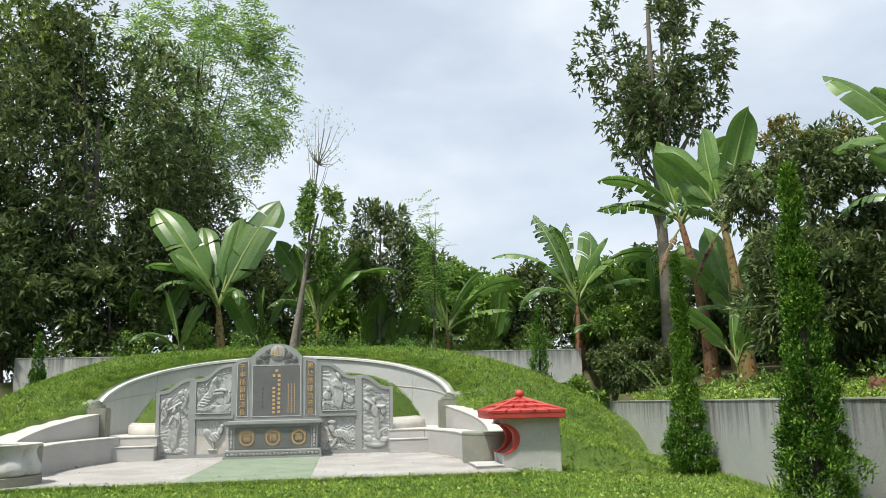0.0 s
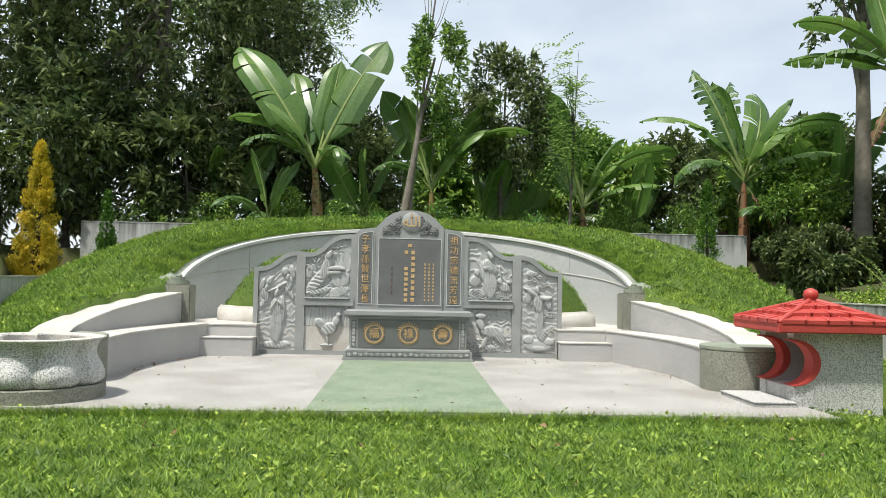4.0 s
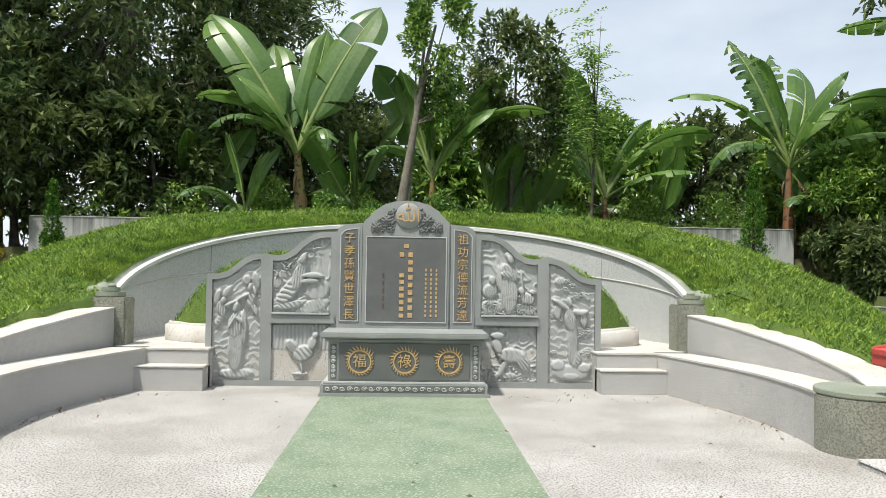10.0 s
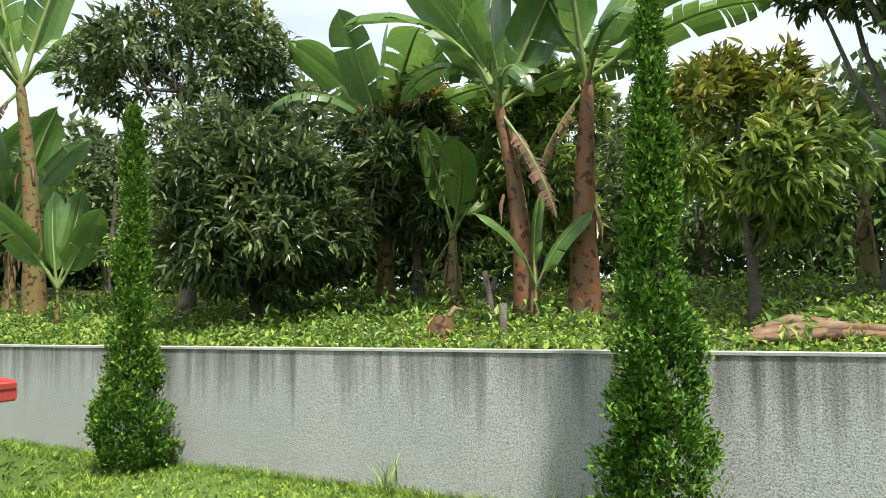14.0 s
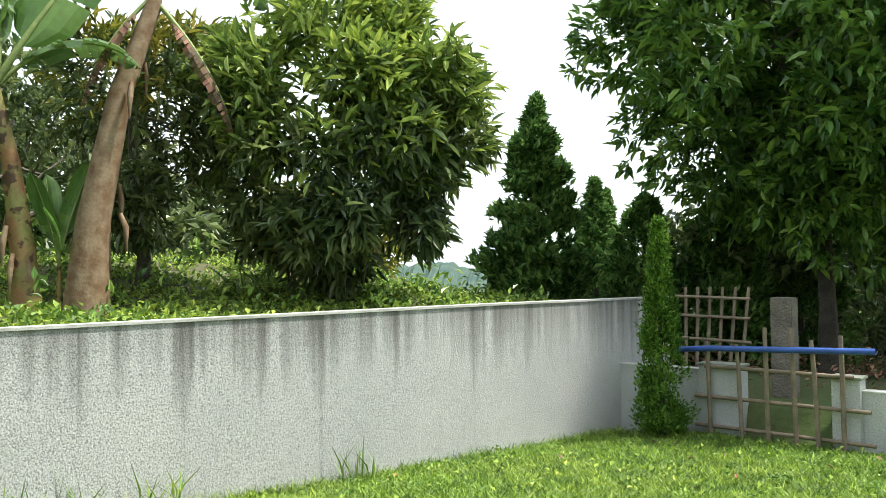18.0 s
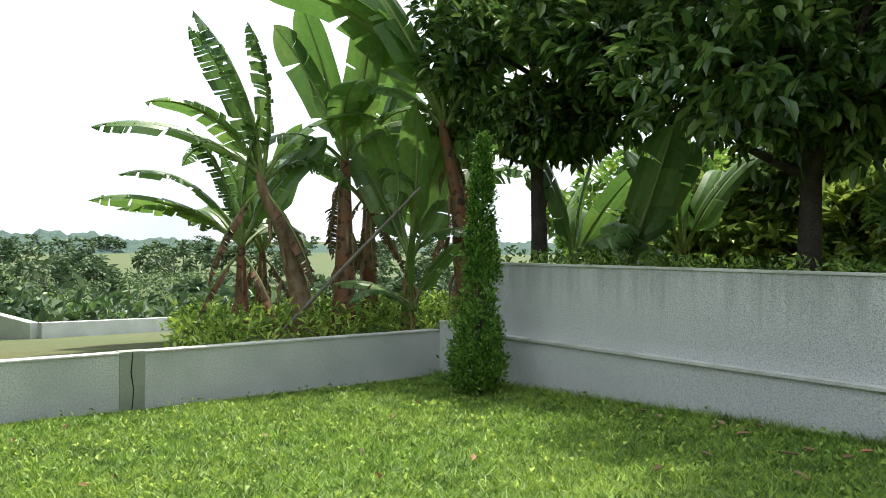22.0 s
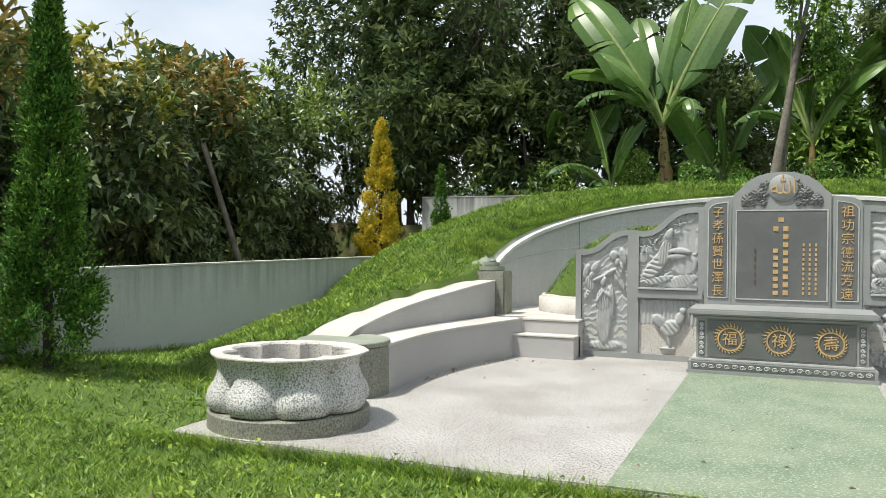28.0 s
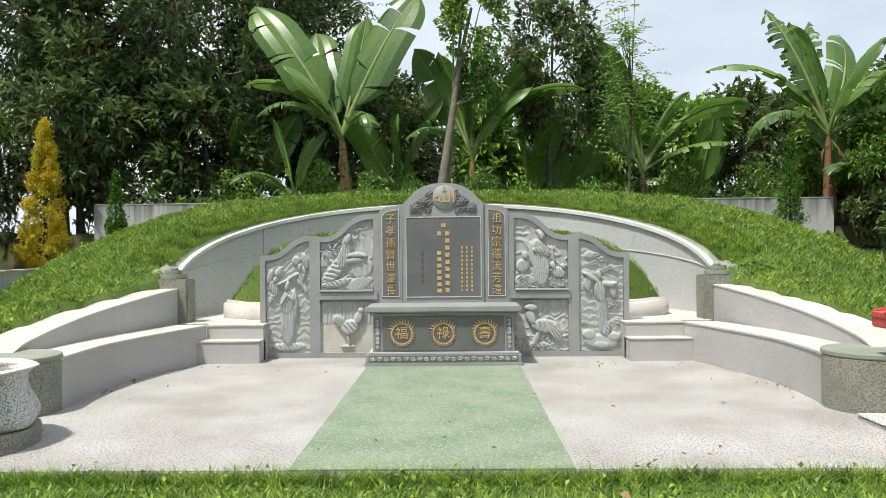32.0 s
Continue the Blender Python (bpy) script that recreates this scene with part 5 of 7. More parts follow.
# ---- earth-god shrine with red roof ----
def build_shrine(cx, cy, turn=0.0):
    sh = empty("earth_shrine", (cx, cy, 0))
    sh.rotation_euler[2] = turn
    tagged(sh, "small grit-faced shrine with red tiled roof and half-moon opening", "shrine")
    part("plinth", box_bm((-0.86, -0.5, -0.3), (-0.392, 0.44, 0.04), 0.01), M["tier"], sh)
    part("plinth_top", box_bm((-0.868, -0.508, 0.04), (-0.392, 0.448, 0.055), 0.006), M["grit"], sh)
    w, e1, d, h = 0.40, 0.585, 0.42, 0.805
    bite = [(-w + 0.29 * math.cos(a), 0.47 + 0.25 * math.sin(a)) for a in np.linspace(-math.pi / 2, math.pi / 2, 21)]
    inner = [(-w - 0.035 + 0.235 * math.cos(a), 0.47 + 0.235 * math.sin(a)) for a in np.linspace(math.pi / 2, -math.pi / 2, 21)]
    moon = [(-w - 0.035, 0.22)] + bite + [(-w - 0.035, 0.72)] + inner
    for y0, y1 in ((-d, -d + 0.15), (d - 0.15, d)):
        part("side_wall", prism_bm([(-w, -0.4), (e1, -0.4), (e1, h)] + [(-w, h)] + bite[::-1], y0, y1, "y"), M["grit"], sh)
        part("crescent_frame", prism_bm(moon, y0 - 0.03, y1 + 0.02, "y", 0.006), M["red"], sh, "red painted crescent frame")
    part("back_wall", box_bm((e1 - 0.12, -d + 0.15, -0.4), (e1 - 0.004, d - 0.15, h), 0.004), M["tier"], sh)
    part("inner_floor", box_bm((-w + 0.02, -d + 0.15, -0.4), (e1 - 0.12, d - 0.15, 0.2)), M["tier"], sh)
    # roof
    e, top, ez = 0.63, 1.1, 0.8
    part("eave_board", box_bm((-e - 0.015, -e * 0.93 - 0.02, ez), (e + 0.015, e * 0.93 + 0.02, ez + 0.112), 0.012), M["red"], sh)
    part("roof_core", turned_like_hip(e - 0.02, e * 0.93 - 0.02, ez + 0.065, top - 0.02), M["red"], sh)
    rows = 3
    for side in range(4):
        rot = Matrix.Rotation(side * math.pi / 2, 4, "Z")
        a0, b0 = (e, e * 0.93) if side % 2 == 0 else (e * 0.93, e)
        for r in range(rows):
            s0, s1 = r / rows * 0.94, (r + 1) / rows * 0.94
            half0, half1 = a0 * (1 - s0) - 0.01, a0 * (1 - s1) - 0.01
            y0, y1 = -b0 * (1 - s0) - 0.012, -b0 * (1 - s1)
            z0, z1 = ez + 0.075 + (top - ez - 0.06) * s0, ez + 0.075 + (top - ez - 0.06) * s1
            n = 5 - r
            for i in range(n):
                bm = bmesh.new()
                u0, u1 = -1 + 2 * i / n, -1 + 2 * (i + 1) / n
                q = [(u0 * half0 + 0.004, y0 - 0.015, z0 + 0.022), (u1 * half0 - 0.004, y0 - 0.015, z0 + 0.022), (u1 * half1 - 0.004, y1, z1 - 0.012), (u0 * half1 + 0.004, y1, z1 - 0.012)]
                f = bm.faces.new([bm.verts.new(rot @ Vector(p)) for p in q])
                ext = bmesh.ops.extrude_face_region(bm, geom=[f])
                bmesh.ops.translate(bm, vec=(0, 0, 0.04), verts=[v for v in ext["geom"] if isinstance(v, bmesh.types.BMVert)])
                bmesh.ops.recalc_face_normals(bm, faces=bm.faces[:])
                part("tile", bm, M["red"], sh)
                if i:
                    rib = [rot @ Vector(p) for p in ((u0 * half0, y0 - 0.03, z0 + 0.06), (u0 * half0, y0 - 0.028, z0 + 0.062), (u0 * half1, y1, z1 + 0.03))]
                    part_me("tile_rib", tubes_mesh("tile_rib", [(rib, [0.001, 0.014, 0.011])], M["red"], 7), sh)
        ridge = [rot @ Vector((-a0 - 0.012, -b0 - 0.012, ez + 0.115)), rot @ Vector((-a0, -b0, ez + 0.12)), rot @ Vector((-0.02, -0.02, top + 0.045))]
        part_me("hip_ridge", tubes_mesh("hip_ridge", [(ridge, [0.001, 0.036, 0.03])], M["red"], 8), sh)
    part("finial", turned_bm([(0.07, top), (0.09, top + 0.03), (0.05, top + 0.05), (0.075, top + 0.075), (0.085, top + 0.11), (0.07, top + 0.15), (0.03, top + 0.175), (0.005, top + 0.18)], 20), M["red"], sh, "round red finial", True)


def turned_like_hip(a, b, z0, z1):
    bm = bmesh.new()
    base = [bm.verts.new(p) for p in ((-a, -b, z0), (a, -b, z0), (a, b, z0), (-a, b, z0))]
    tip = bm.verts.new((0, 0, z1))
    bm.faces.new(base[::-1])
    for i in range(4):
        bm.faces.new((base[i], base[(i + 1) % 4], tip))
    return bm


build_shrine(4.55, -3.83, 0.0)


# ---- lotus basin ----
def build_basin(cx, cy):
    b = empty("lotus_basin", (cx, cy, 0))
    tagged(b, "scalloped grit-stone incense basin on a round cement base", "basin")
    part("base", turned_bm([(0.69, -0.06), (0.69, 0.13), (0.68, 0.14)], 48), M["moss_dark"], b, "round dark cement base")
    body = [(0.60, 0.135), (0.655, 0.15), (0.695, 0.20), (0.70, 0.26), (0.67, 0.33), (0.625, 0.40), (0.605, 0.47), (0.61, 0.53), (0.635, 0.58), (0.65, 0.60)]
    part("body", turned_bm(body, 160, False, 8, (0.12, 0.14, 0.15, 0.15, 0.15, 0.14, 0.13, 0.11, 0.05, -0.02)), M["grit"], b, "bulging lobed body", True)
    rim = [(0.65, 0.60), (0.662, 0.608), (0.66, 0.618), (0.63, 0.622), (0.565, 0.618), (0.55, 0.60), (0.54, 0.42)]
    part("rim", turned_bm(rim, 160, False, 8, (-0.02, -0.035, -0.035, 0.02, 0.17, 0.18, 0.18)), M["terrazzo_top"], b, "pale pointed rim with a lobed hollow", False)
    part("ash_bed", turned_bm([(0.46, 0.36), (0.46, 0.44)], 32), M["bark"], b, "grey ash filling")


build_basin(-3.88, -4.22)


# ---- gate, posts, ledge, crack ----
def build_gate():
    for x0, x1, z1 in ((4.22, 4.72, 0.37), (2.96, 3.24, 0.32)):
        p = part("gate_post", box_bm((x0, GATE_Y - 0.14, -0.9), (x1, GATE_Y + 0.1, z1 - 0.03), 0.008), M["low_wall"])
        tagged(p, "square grey cement gate post", "post", "gate posts")
        part("post_cap", box_bm((x0 - 0.02, GATE_Y - 0.16, z1 - 0.03), (x1 + 0.02, GATE_Y + 0.12, z1), 0.006), M["moss"], p)
    g = empty("bamboo_gate", (0, GATE_Y + 0.16, 0))
    tagged(g, "makeshift gate of weathered bamboo poles with a blue pipe", "gate")
    rng = random.Random(4)
    for x, z1 in ((4.56, 0.64), (4.2, 0.62), (3.89, 0.82), (3.6, 0.82), (3.38, 0.7), (3.1, 0.76)):
        t = rng.uniform(-0.03, 0.03)
        part_me("bamboo_upright", tubes_mesh("bamboo_upright", [([(x + t, 0.03, -0.46), (x, 0.03, z1 * 0.5), (x - t, 0.03, z1)], [0.027, 0.026, 0.023])], M["bamboo"], 8), g)
    for z, a, b in ((-0.36, 4.75, 2.8), (-0.02, 4.75, 2.84), (0.33, 4.62, 3.0)):
        part_me("bamboo_rail", tubes_mesh("bamboo_rail", [([(a, -0.015, z + 0.01), (b, -0.015, z - 0.01)], [0.024, 0.022])], M["bamboo"], 8), g)
    part_me("blue_pipe", tubes_mesh("blue_pipe", [([(4.98, 0.08, 0.52), (4.5, 0.08, 0.56), (3.6, 0.08, 0.585), (2.76, 0.08, 0.61)], [0.034] * 4)], M["blue"], 10), g, "blue plastic pipe")
    f = empty("bamboo_hurdle", (4.95, -21.0, 0))
    tagged(f, "leaning old bamboo hurdle behind the gate", "fence")
    for i in range(6):
        part_me("slat", tubes_mesh("slat", [([(-0.35 + i * 0.14, 0, -0.2), (-0.45 + i * 0.17, -0.15, 1.25)], [0.024, 0.02])], M["bamboo"], 7), f)
    for z in (0.55, 0.85, 1.1):
        part_me("rail", tubes_mesh("rail", [([(-0.5, -0.06, z), (0.5, -0.06, z + 0.03)], [0.02, 0.02])], M["bamboo"], 7), f)
    part("old_pillar", box_bm((-1.0, -0.3, -0.3), (-0.74, -0.06, 1.12), 0.01), M["bark_pale"], f)
    m = part("wall_pillar", box_bm((-2.55, GATE_Y - 0.17, -0.9), (-2.28, GATE_Y + 0.02, 0.18), 0.006), M["moss"])
    tagged(m, "green-tinged pillar in the low wall", "pillar")
    part_me("crack", tubes_mesh("crack", [([(-2.42, GATE_Y + 0.02, 0.18), (-2.40, GATE_Y + 0.02, -0.05), (-2.43, GATE_Y + 0.02, -0.25), (-2.41, GATE_Y + 0.02, -0.46)], [0.006, 0.009, 0.006, 0.008])], M["black"], 4), m)


build_gate()


def build_ledge():
    """The thicker foot of the west wall, with a thin pale ledge."""
    foot = empty("wall_foot")
    tagged(foot, "thick grey foot of the yard wall under a pale ledge", "wall", kind="structure")
    ys = np.linspace(-19.28, -9.3, 24)
    a = [(left_x(y), y) for y in ys]
    part("foot_body", sweep_bm([(x + 0.1, y) for x, y in a], a, [-0.9] * 24, [0.2] * 24), M["wall_soft"], foot)
    part("ledge", sweep_bm([(x + 0.13, y) for x, y in a], a, [0.202] * 24, [0.232] * 24), M["cap"], foot, "pale worn ledge")
    yc = -12.51

    def on_wall(dy, z, off):
        return (left_x(yc + dy) + off, yc + dy, z)
    pts = [on_wall(0, 1.18, 0.0), on_wall(0.0, 1.08, 0.0), on_wall(-0.015, 0.95, 0.0), on_wall(0.01, 0.8, 0.0), on_wall(-0.02, 0.62, 0.0), on_wall(0.0, 0.5, 0.0), on_wall(-0.025, 0.24, 0.0)]
    part_me("crack", tubes_mesh("crack", [(pts, [0.009, 0.006, 0.01, 0.007, 0.009, 0.006, 0.008])], M["black"], 4), foot, "dark jagged crack")
    pts = [on_wall(-0.03, 0.2, 0.1), on_wall(-0.06, 0.08, 0.1), on_wall(-0.13, -0.05, 0.1), on_wall(-0.15, -0.25, 0.1)]
    part_me("crack", tubes_mesh("crack", [(pts, [0.007, 0.006, 0.008, 0.007])], M["black"], 4), foot)
    yp = -12.08
    # no real hollow: a flat black disc paints the drain hole's inner shade
    bm = turned_bm([(0.05, -0.02), (0.05, 0.004), (0.001, 0.004)], 20, False)
    p = part("drain_hole_disc", bm, M["black"], foot, "flat black disc for the shaded inside of a round drain hole")
    p.matrix_basis = Matrix.Translation((left_x(yp) + 0.1, yp, 0.11)) @ Euler((0, math.pi / 2, 0.06)).to_matrix().to_4x4()
    yj = -5.75
    part_me("joint", tubes_mesh("joint", [([(left_x(yj), yj, 1.2), (left_x(yj), yj, 0.0)], [0.01, 0.01])], M["moss_dark"], 4), foot)


build_ledge()


# ---- plants north of the mound ----
def gz(x, y):
    return ground_z(x, y)


def put(x, y, dz=-0.05):
    """A place on the ground; the gardens round the yard are spread by SIZE about its middle."""
    x, y = 0.4 + (x - 0.4) * SIZE, -10.4 + (y + 10.4) * SIZE
    return (x, y, gz(x, y) + dz)


def at(x, y):
    return (x, y, gz(x, y))


DARK = "tall dark-leaved tree with dense crown"
tree("broadleaf_tree", put(-8.2, 14), 15, (4.2, 3.6, 6.2), 0.28, "mango", 2100, 7, 0.34, 0.36, 50, label=DARK, dense=1.7, limbs=14, crown_z=8.6)
tree("broadleaf_tree", put(-12.5, 15), 16, (4.2, 3.6, 7), 0.28, "mango", 2000, 7, 0.34, 0.36, 50, label=DARK, dense=1.7, limbs=14, crown_z=8.4, second="mango_light", share=0.2)
tree("broadleaf_tree", put(-5.3, 16), 10, (2.6, 2.4, 4.2), 0.2, "mango", 1200, 7, 0.33, 0.36, 34, label=DARK, dense=1.7, limbs=10, crown_z=5.0)
tree("feathery_tree", put(-5.5, 20), 20, (4.9, 4.0, 5.6), 0.26, "feather", 430, 5, 0.3, 0.3, 90, kind="pinnate", pairs=4, frond=0.8, limb=0.16, label="tall slender tree with airy feathery leaves", limbs=22, crown_z=13.6, shell=0.35, tight=0.22, bark="bark_dark")
tree("vine_covered_tree", put(-0.2, 9.2), 7.0, (0.75, 0.6, 1.9), 0.13, "shrub", 620, 6, 0.16, 0.45, 20, lean=(0.85, 0.1), crown_z=4.3, bark="bark_pale", label="leaning pale trunk wrapped in climbing vines", limbs=8)
tree("dead_branches", put(-0.05, 9.3), 9.0, (0.95, 0.7, 1.3), 0.06, "feather", 90, 4, 0.09, 0.3, 26, lean=(0.9, 0.2), crown_z=7.6, bark="bark_pale", label="bare spiky grey twigs of a dying tree", limbs=26, fork=0.8)
tree("small_mango_tree", put(2.75, 11.2), 6.6, (1.25, 1.1, 2.1), 0.09, "mango", 620, 7, 0.27, 0.34, 24, crown_z=4.5, label="small dark mango tree with a thin trunk", limbs=9, shell=0.4)
tree("slender_sapling", put(4.6, 10.0), 6.6, (0.45, 0.42, 2.4), 0.05, "feather", 26, 4, 0.15, 0.42, 22, crown_z=4.2, label="thin tall sapling with light green feathery leaves", limbs=16, shell=0.3, tight=0.3, kind="pinnate", pairs=6, frond=0.8, limb=0.4)
for x, y, h, r, lf in ((-2.6, 17, 5.5, 2.2, "mango"), (1.6, 15, 4.6, 1.9, "shrub"), (6.5, 15, 4.6, 2.0, "shrub"), (9.5, 16, 4.8, 2.2, "mango"), (12.5, 13, 4.4, 2.0, "shrub"), (-6.9, 12.3, 4.6, 1.5, "mango"), (-10.2, 11.5, 5.4, 1.6, "mango"), (4.6, 18, 6.0, 2.2, "mango"), (15, 18, 6, 3, "mango"), (-1.5, 25, 7, 3.5, "mango"), (8, 26, 6.5, 4, "shrub"), (17, 27, 6.5, 4, "mango"), (-10, 24, 12, 4.5, "mango")):
    tree("broadleaf_tree", put(x, y), h, (r, r, h * 0.42), 0.12, lf, 620, 7, 0.36, 0.38, 26, label="dense green tree behind the mound", crown_z=h * 0.56)
banana(at(-2.55, 9.5), 1.7, lean=(-0.1, 0), radius=0.15, scale=1.0, head=((172, 1, 1.75), (12, 4, 1.7), (60, 0, 1.35), (205, 3, 1.0), (-50, 5, 0.9), (125, 4, 1.4), (-130, 6, 1.0), (160, 2, 1.3)))
banana(at(0.6, 10.1), 1.2, radius=0.12, head=((15, 1, 1.35), (70, 0, 1.5), (-10, 2, 1.45), (165, 4, 1.3), (185, 0, 1.15), (200, 3, 0.9), (-40, 6, 1.0)))
banana(at(5.2, 11.2), 1.5, radius=0.12, head=((178, 0, 1.5), (120, 0, 1.35), (8, 2, 1.5), (-25, 8, 1.0), (160, 1, 1.0), (40, 1, 1.2)))
banana(at(10.0, 10.9), 2.3, radius=0.15, scale=1.15, bark="banana_red", head=((174, 2, 1.35), (165, 9, 1.35), (140, 0, 1.15), (100, 9, 1.3), (15, 2, 1.5), (45, 1, 1.35), (-30, 8, 1.0), (200, 5, 1.0), (-70, 1, 1.0), (-10, 7, 0.7)))
banana(at(11.1, 11.2), 0.9, radius=0.12, head=((100, 0, 1.2), (60, 0, 1.0), (20, 1, 1.2), (170, 1, 1.0), (-20, 6, 1.1), (210, 3, 0.9)))
for x, y, st, n, sc, ln, tn in ((-3.7, 10.6, 0.7, 6, 0.9, (-0.4, 0.2), 3.0), (-1.6, 11.0, 0.8, 5, 1.1, (0.2, 0), 1.3), (1.9, 11.4, 0.5, 6, 1.0, (0.3, 0), 2.2), (3.4, 12.4, 0.5, 6, 1.0, (0, 0), 0.8),
                                (7.0, 12.8, 0.6, 6, 1.1, (0, 0), 2.0), (12.8, 11.0, 1.5, 7, 1.2, (0, 0), 0.9), (-5.6, 12.6, 1.0, 6, 1.0, (0, 0), 1.9)):
    banana(put(x, y), st, n, sc, ln, turn=tn, dead=0, picks=(0, 1, 4, 3, 0, 5, 2, 4))
thuja("golden_thuja", at(-9.7, 8.68), 3.75, 0.62, "thuja_yellow", 5200, 0.11, "golden-yellow conical thuja beside the wall", 0.1, power=0.7)
thuja("thuja", put(-7.7, 8.0), 2.2, 0.3, "thuja", 1500, 0.09, "slim dark green thuja on the mound", 0.1)
for x, y, h, r, lf in ((9.9, 8.6, 1.3, 0.6, "shrub"), (11.0, 9.9, 1.7, 0.8, "mango"), (9.4, 9.8, 1.5, 0.6, "shrub"), (11.8, 8.6, 1.6, 0.8, "mango"), (10.3, 7.3, 1.2, 0.6, "mango"), (13.9, 10.3, 2.0, 1.0, "mango")):
    tree("garden_bush", at(x, y), h, (r, r, h * 0.5), 0.05, lf, 240, 7, 0.24, 0.42, 16, label="dense leafy bush beside the weathered wall", crown_z=h * 0.5, category="bush")
thuja("thuja", put(7.8, 8.0), 2.7, 0.4, "thuja", 2200, 0.09, "dark green thuja by the weathered wall", 0.1)

# ---- garden east of the yard ----
SIZE = 1.2
SIZE = 1.0
tree("tall_tree", at(12.8, 9.5), 19, (2.7, 2.5, 6.0), 0.27, "mango", 900, 7, 0.32, 0.36, 40, lean=(0.3, 0.2), crown_z=12.2, bark="bark_pale", label="tall grey-trunked tree with sparse crown", limbs=18, shell=0.3, tight=0.22)
for x, y, h, r in ((15.2, 10.6, 3.4, 1.5), (17.4, 9.0, 4.0, 1.9), (18.5, 12.6, 5.0, 2.2), (15.0, 18.5, 5.5, 2.6), (20.5, 8.0, 4.6, 2.2)):
    tree("garden_tree", at(x, y), h, (r, r, h * 0.46), 0.1, "mango", 420, 6, 0.3, 0.4, 22, label="dense green garden tree behind the banana plants", crown_z=h * 0.54)
# view from the yard: turned leaves stand left and right of the stems
banana(at(13.1, 6.8), 5.1, lean=(-0.5, 0.35), radius=0.19, bark="banana_red", head=((150, 2, 1.35), (135, 8, 1.3), (100, 0, 1.3), (60, 1, 1.2), (-20, 2, 1.25), (-45, 1, 1.3), (-70, 3, 1.2), (170, 3, 1.1), (20, 5, 1.0), (190, 7, 0.8)))
banana(at(12.8, 3.9), 4.6, lean=(-0.25, 0.2), radius=0.19, bark="banana_stem", head=((135, 1, 1.4), (150, 6, 1.2), (80, 0, 1.35), (-50, 0, 1.4), (-40, 2, 1.25), (0, 3, 1.1), (-80, 3, 1.0), (180, 5, 1.0), (150, 7, 0.8)))
banana(at(13.4, 5.3), 1.6, radius=0.13, head=((120, 0, 1.3), (-40, 0, 1.2), (150, 1, 1.1), (-60, 1, 1.1), (30, 4, 1.0), (200, 3, 0.8)))
banana(at(14.6, 8.2), 2.0, radius=0.15, head=((140, 1, 1.2), (-30, 1, 1.2), (100, 0, 1.2), (160, 3, 1.0), (-60, 2, 1.1), (30, 4, 1.0)))
banana(at(11.03, -6.85), 2.75, lean=(-0.1, 0.3), radius=0.15, bark="banana_red", head=((100, 2, 1.15), (75, 1, 1.1), (60, 3, 1.0), (20, 4, 1.1), (170, 1, 1.1), (-90, 4, 1.0), (-70, 8, 0.8), (200, 5, 0.7), (-110, 7, 0.7)))
banana(at(11.04, -7.6), 3.0, lean=(0.1, -0.1), radius=0.17, bark="banana_red", head=((80, 1, 1.1), (110, 4, 1.0), (30, 2, 1.1), (-70, 2, 1.2), (-95, 8, 1.0), (-60, 1, 1.1), (180, 0, 1.0), (210, 3, 0.8), (100, 7, 0.6)))
banana(at(10.57, -13.34), 2.35, radius=0.16, lean=(-0.05, 0.08), bark="banana_red", head=((70, 2, 1.0), (95, 8, 0.95), (-110, 1, 0.9), (160, 4, 1.0), (0, 1, 1.0), (50, 3, 0.8), (-140, 3, 0.8)))
banana(at(9.12, -14.15), 2.15, radius=0.12, lean=(0.0, 0.3), bark="banana_stem", head=((72, 3, 0.75), (60, 8, 0.8), (90, 5, 0.7), (-105, 1, 0.95), (-115, 3, 0.65), (-60, 0, 0.9), (20, 1, 0.85)))
banana(at(8.91, -14.65), 3.3, radius=0.17, lean=(-0.3, -0.6), bark="banana_dry", head=((-112, 9, 0.6), (-95, 5, 0.65), (60, 9, 0.6), (75, 7, 0.6), (-130, 7, 0.7), (0, 4, 0.9), (-90, 1, 0.9)))
for x, y, st, n, sc, tn in ((13.5, -3.6, 2.6, 8, 1.15, 0.5), (14.8, -5.8, 2.8, 8, 1.2, 1.7), (12.6, -5.2, 1.0, 5, 0.8, 2.7), (13.6, -11.2, 1.1, 6, 0.7, 0.9), (14.6, -12.4, 1.1, 6, 0.7, 1.9)):
    banana(at(x, y), st, n, sc, turn=tn, dead=1, radius=0.13)
SIZE = 1.2
for x, y, st, n, sc in ((9.0, -7.6, 0.3, 3, 0.5), (9.6, -0.2, 0.5, 4, 0.7)):
    banana(put(x, y), st, n, sc, dead=0, radius=0.04, picks=(0, 6, 1, 0), label="young bright green banana sucker", name="banana_sucker")
SIZE = 1.0
banana(at(9.05, -14.45), 0.4, radius=0.04, head=((-112, 0, 0.42), (68, 0, 0.38), (0, 0, 0.4), (150, 1, 0.3)), label="young bright green banana sucker", name="banana_sucker")
banana(at(10.9, -12.3), 0.5, radius=0.035, head=((68, 0, 0.32), (-112, 1, 0.3), (20, 0, 0.3)), label="young bright green banana sucker", name="banana_sucker")
banana(at(9.75, -12.5), 0.06, radius=0.04, head=((60, 8, 0.26), (-112, 8, 0.26), (120, 3, 0.24), (180, 8, 0.24), (0, 8, 0.26), (-60, 3, 0.24), (90, 1, 0.26)), label="broad-leaved taro clump in the weeds", name="taro_plant")
SIZE = 1.2
DM = "dark mango tree with drooping long leaves"
tree("mango_tree", put(9.7, -3.6), 3.0, (1.4, 1.35, 1.1), 0.1, "mango", 1300, 8, 0.22, 0.3, 40, label=DM, crown_z=1.65, droop=0.3, shell=0.5)
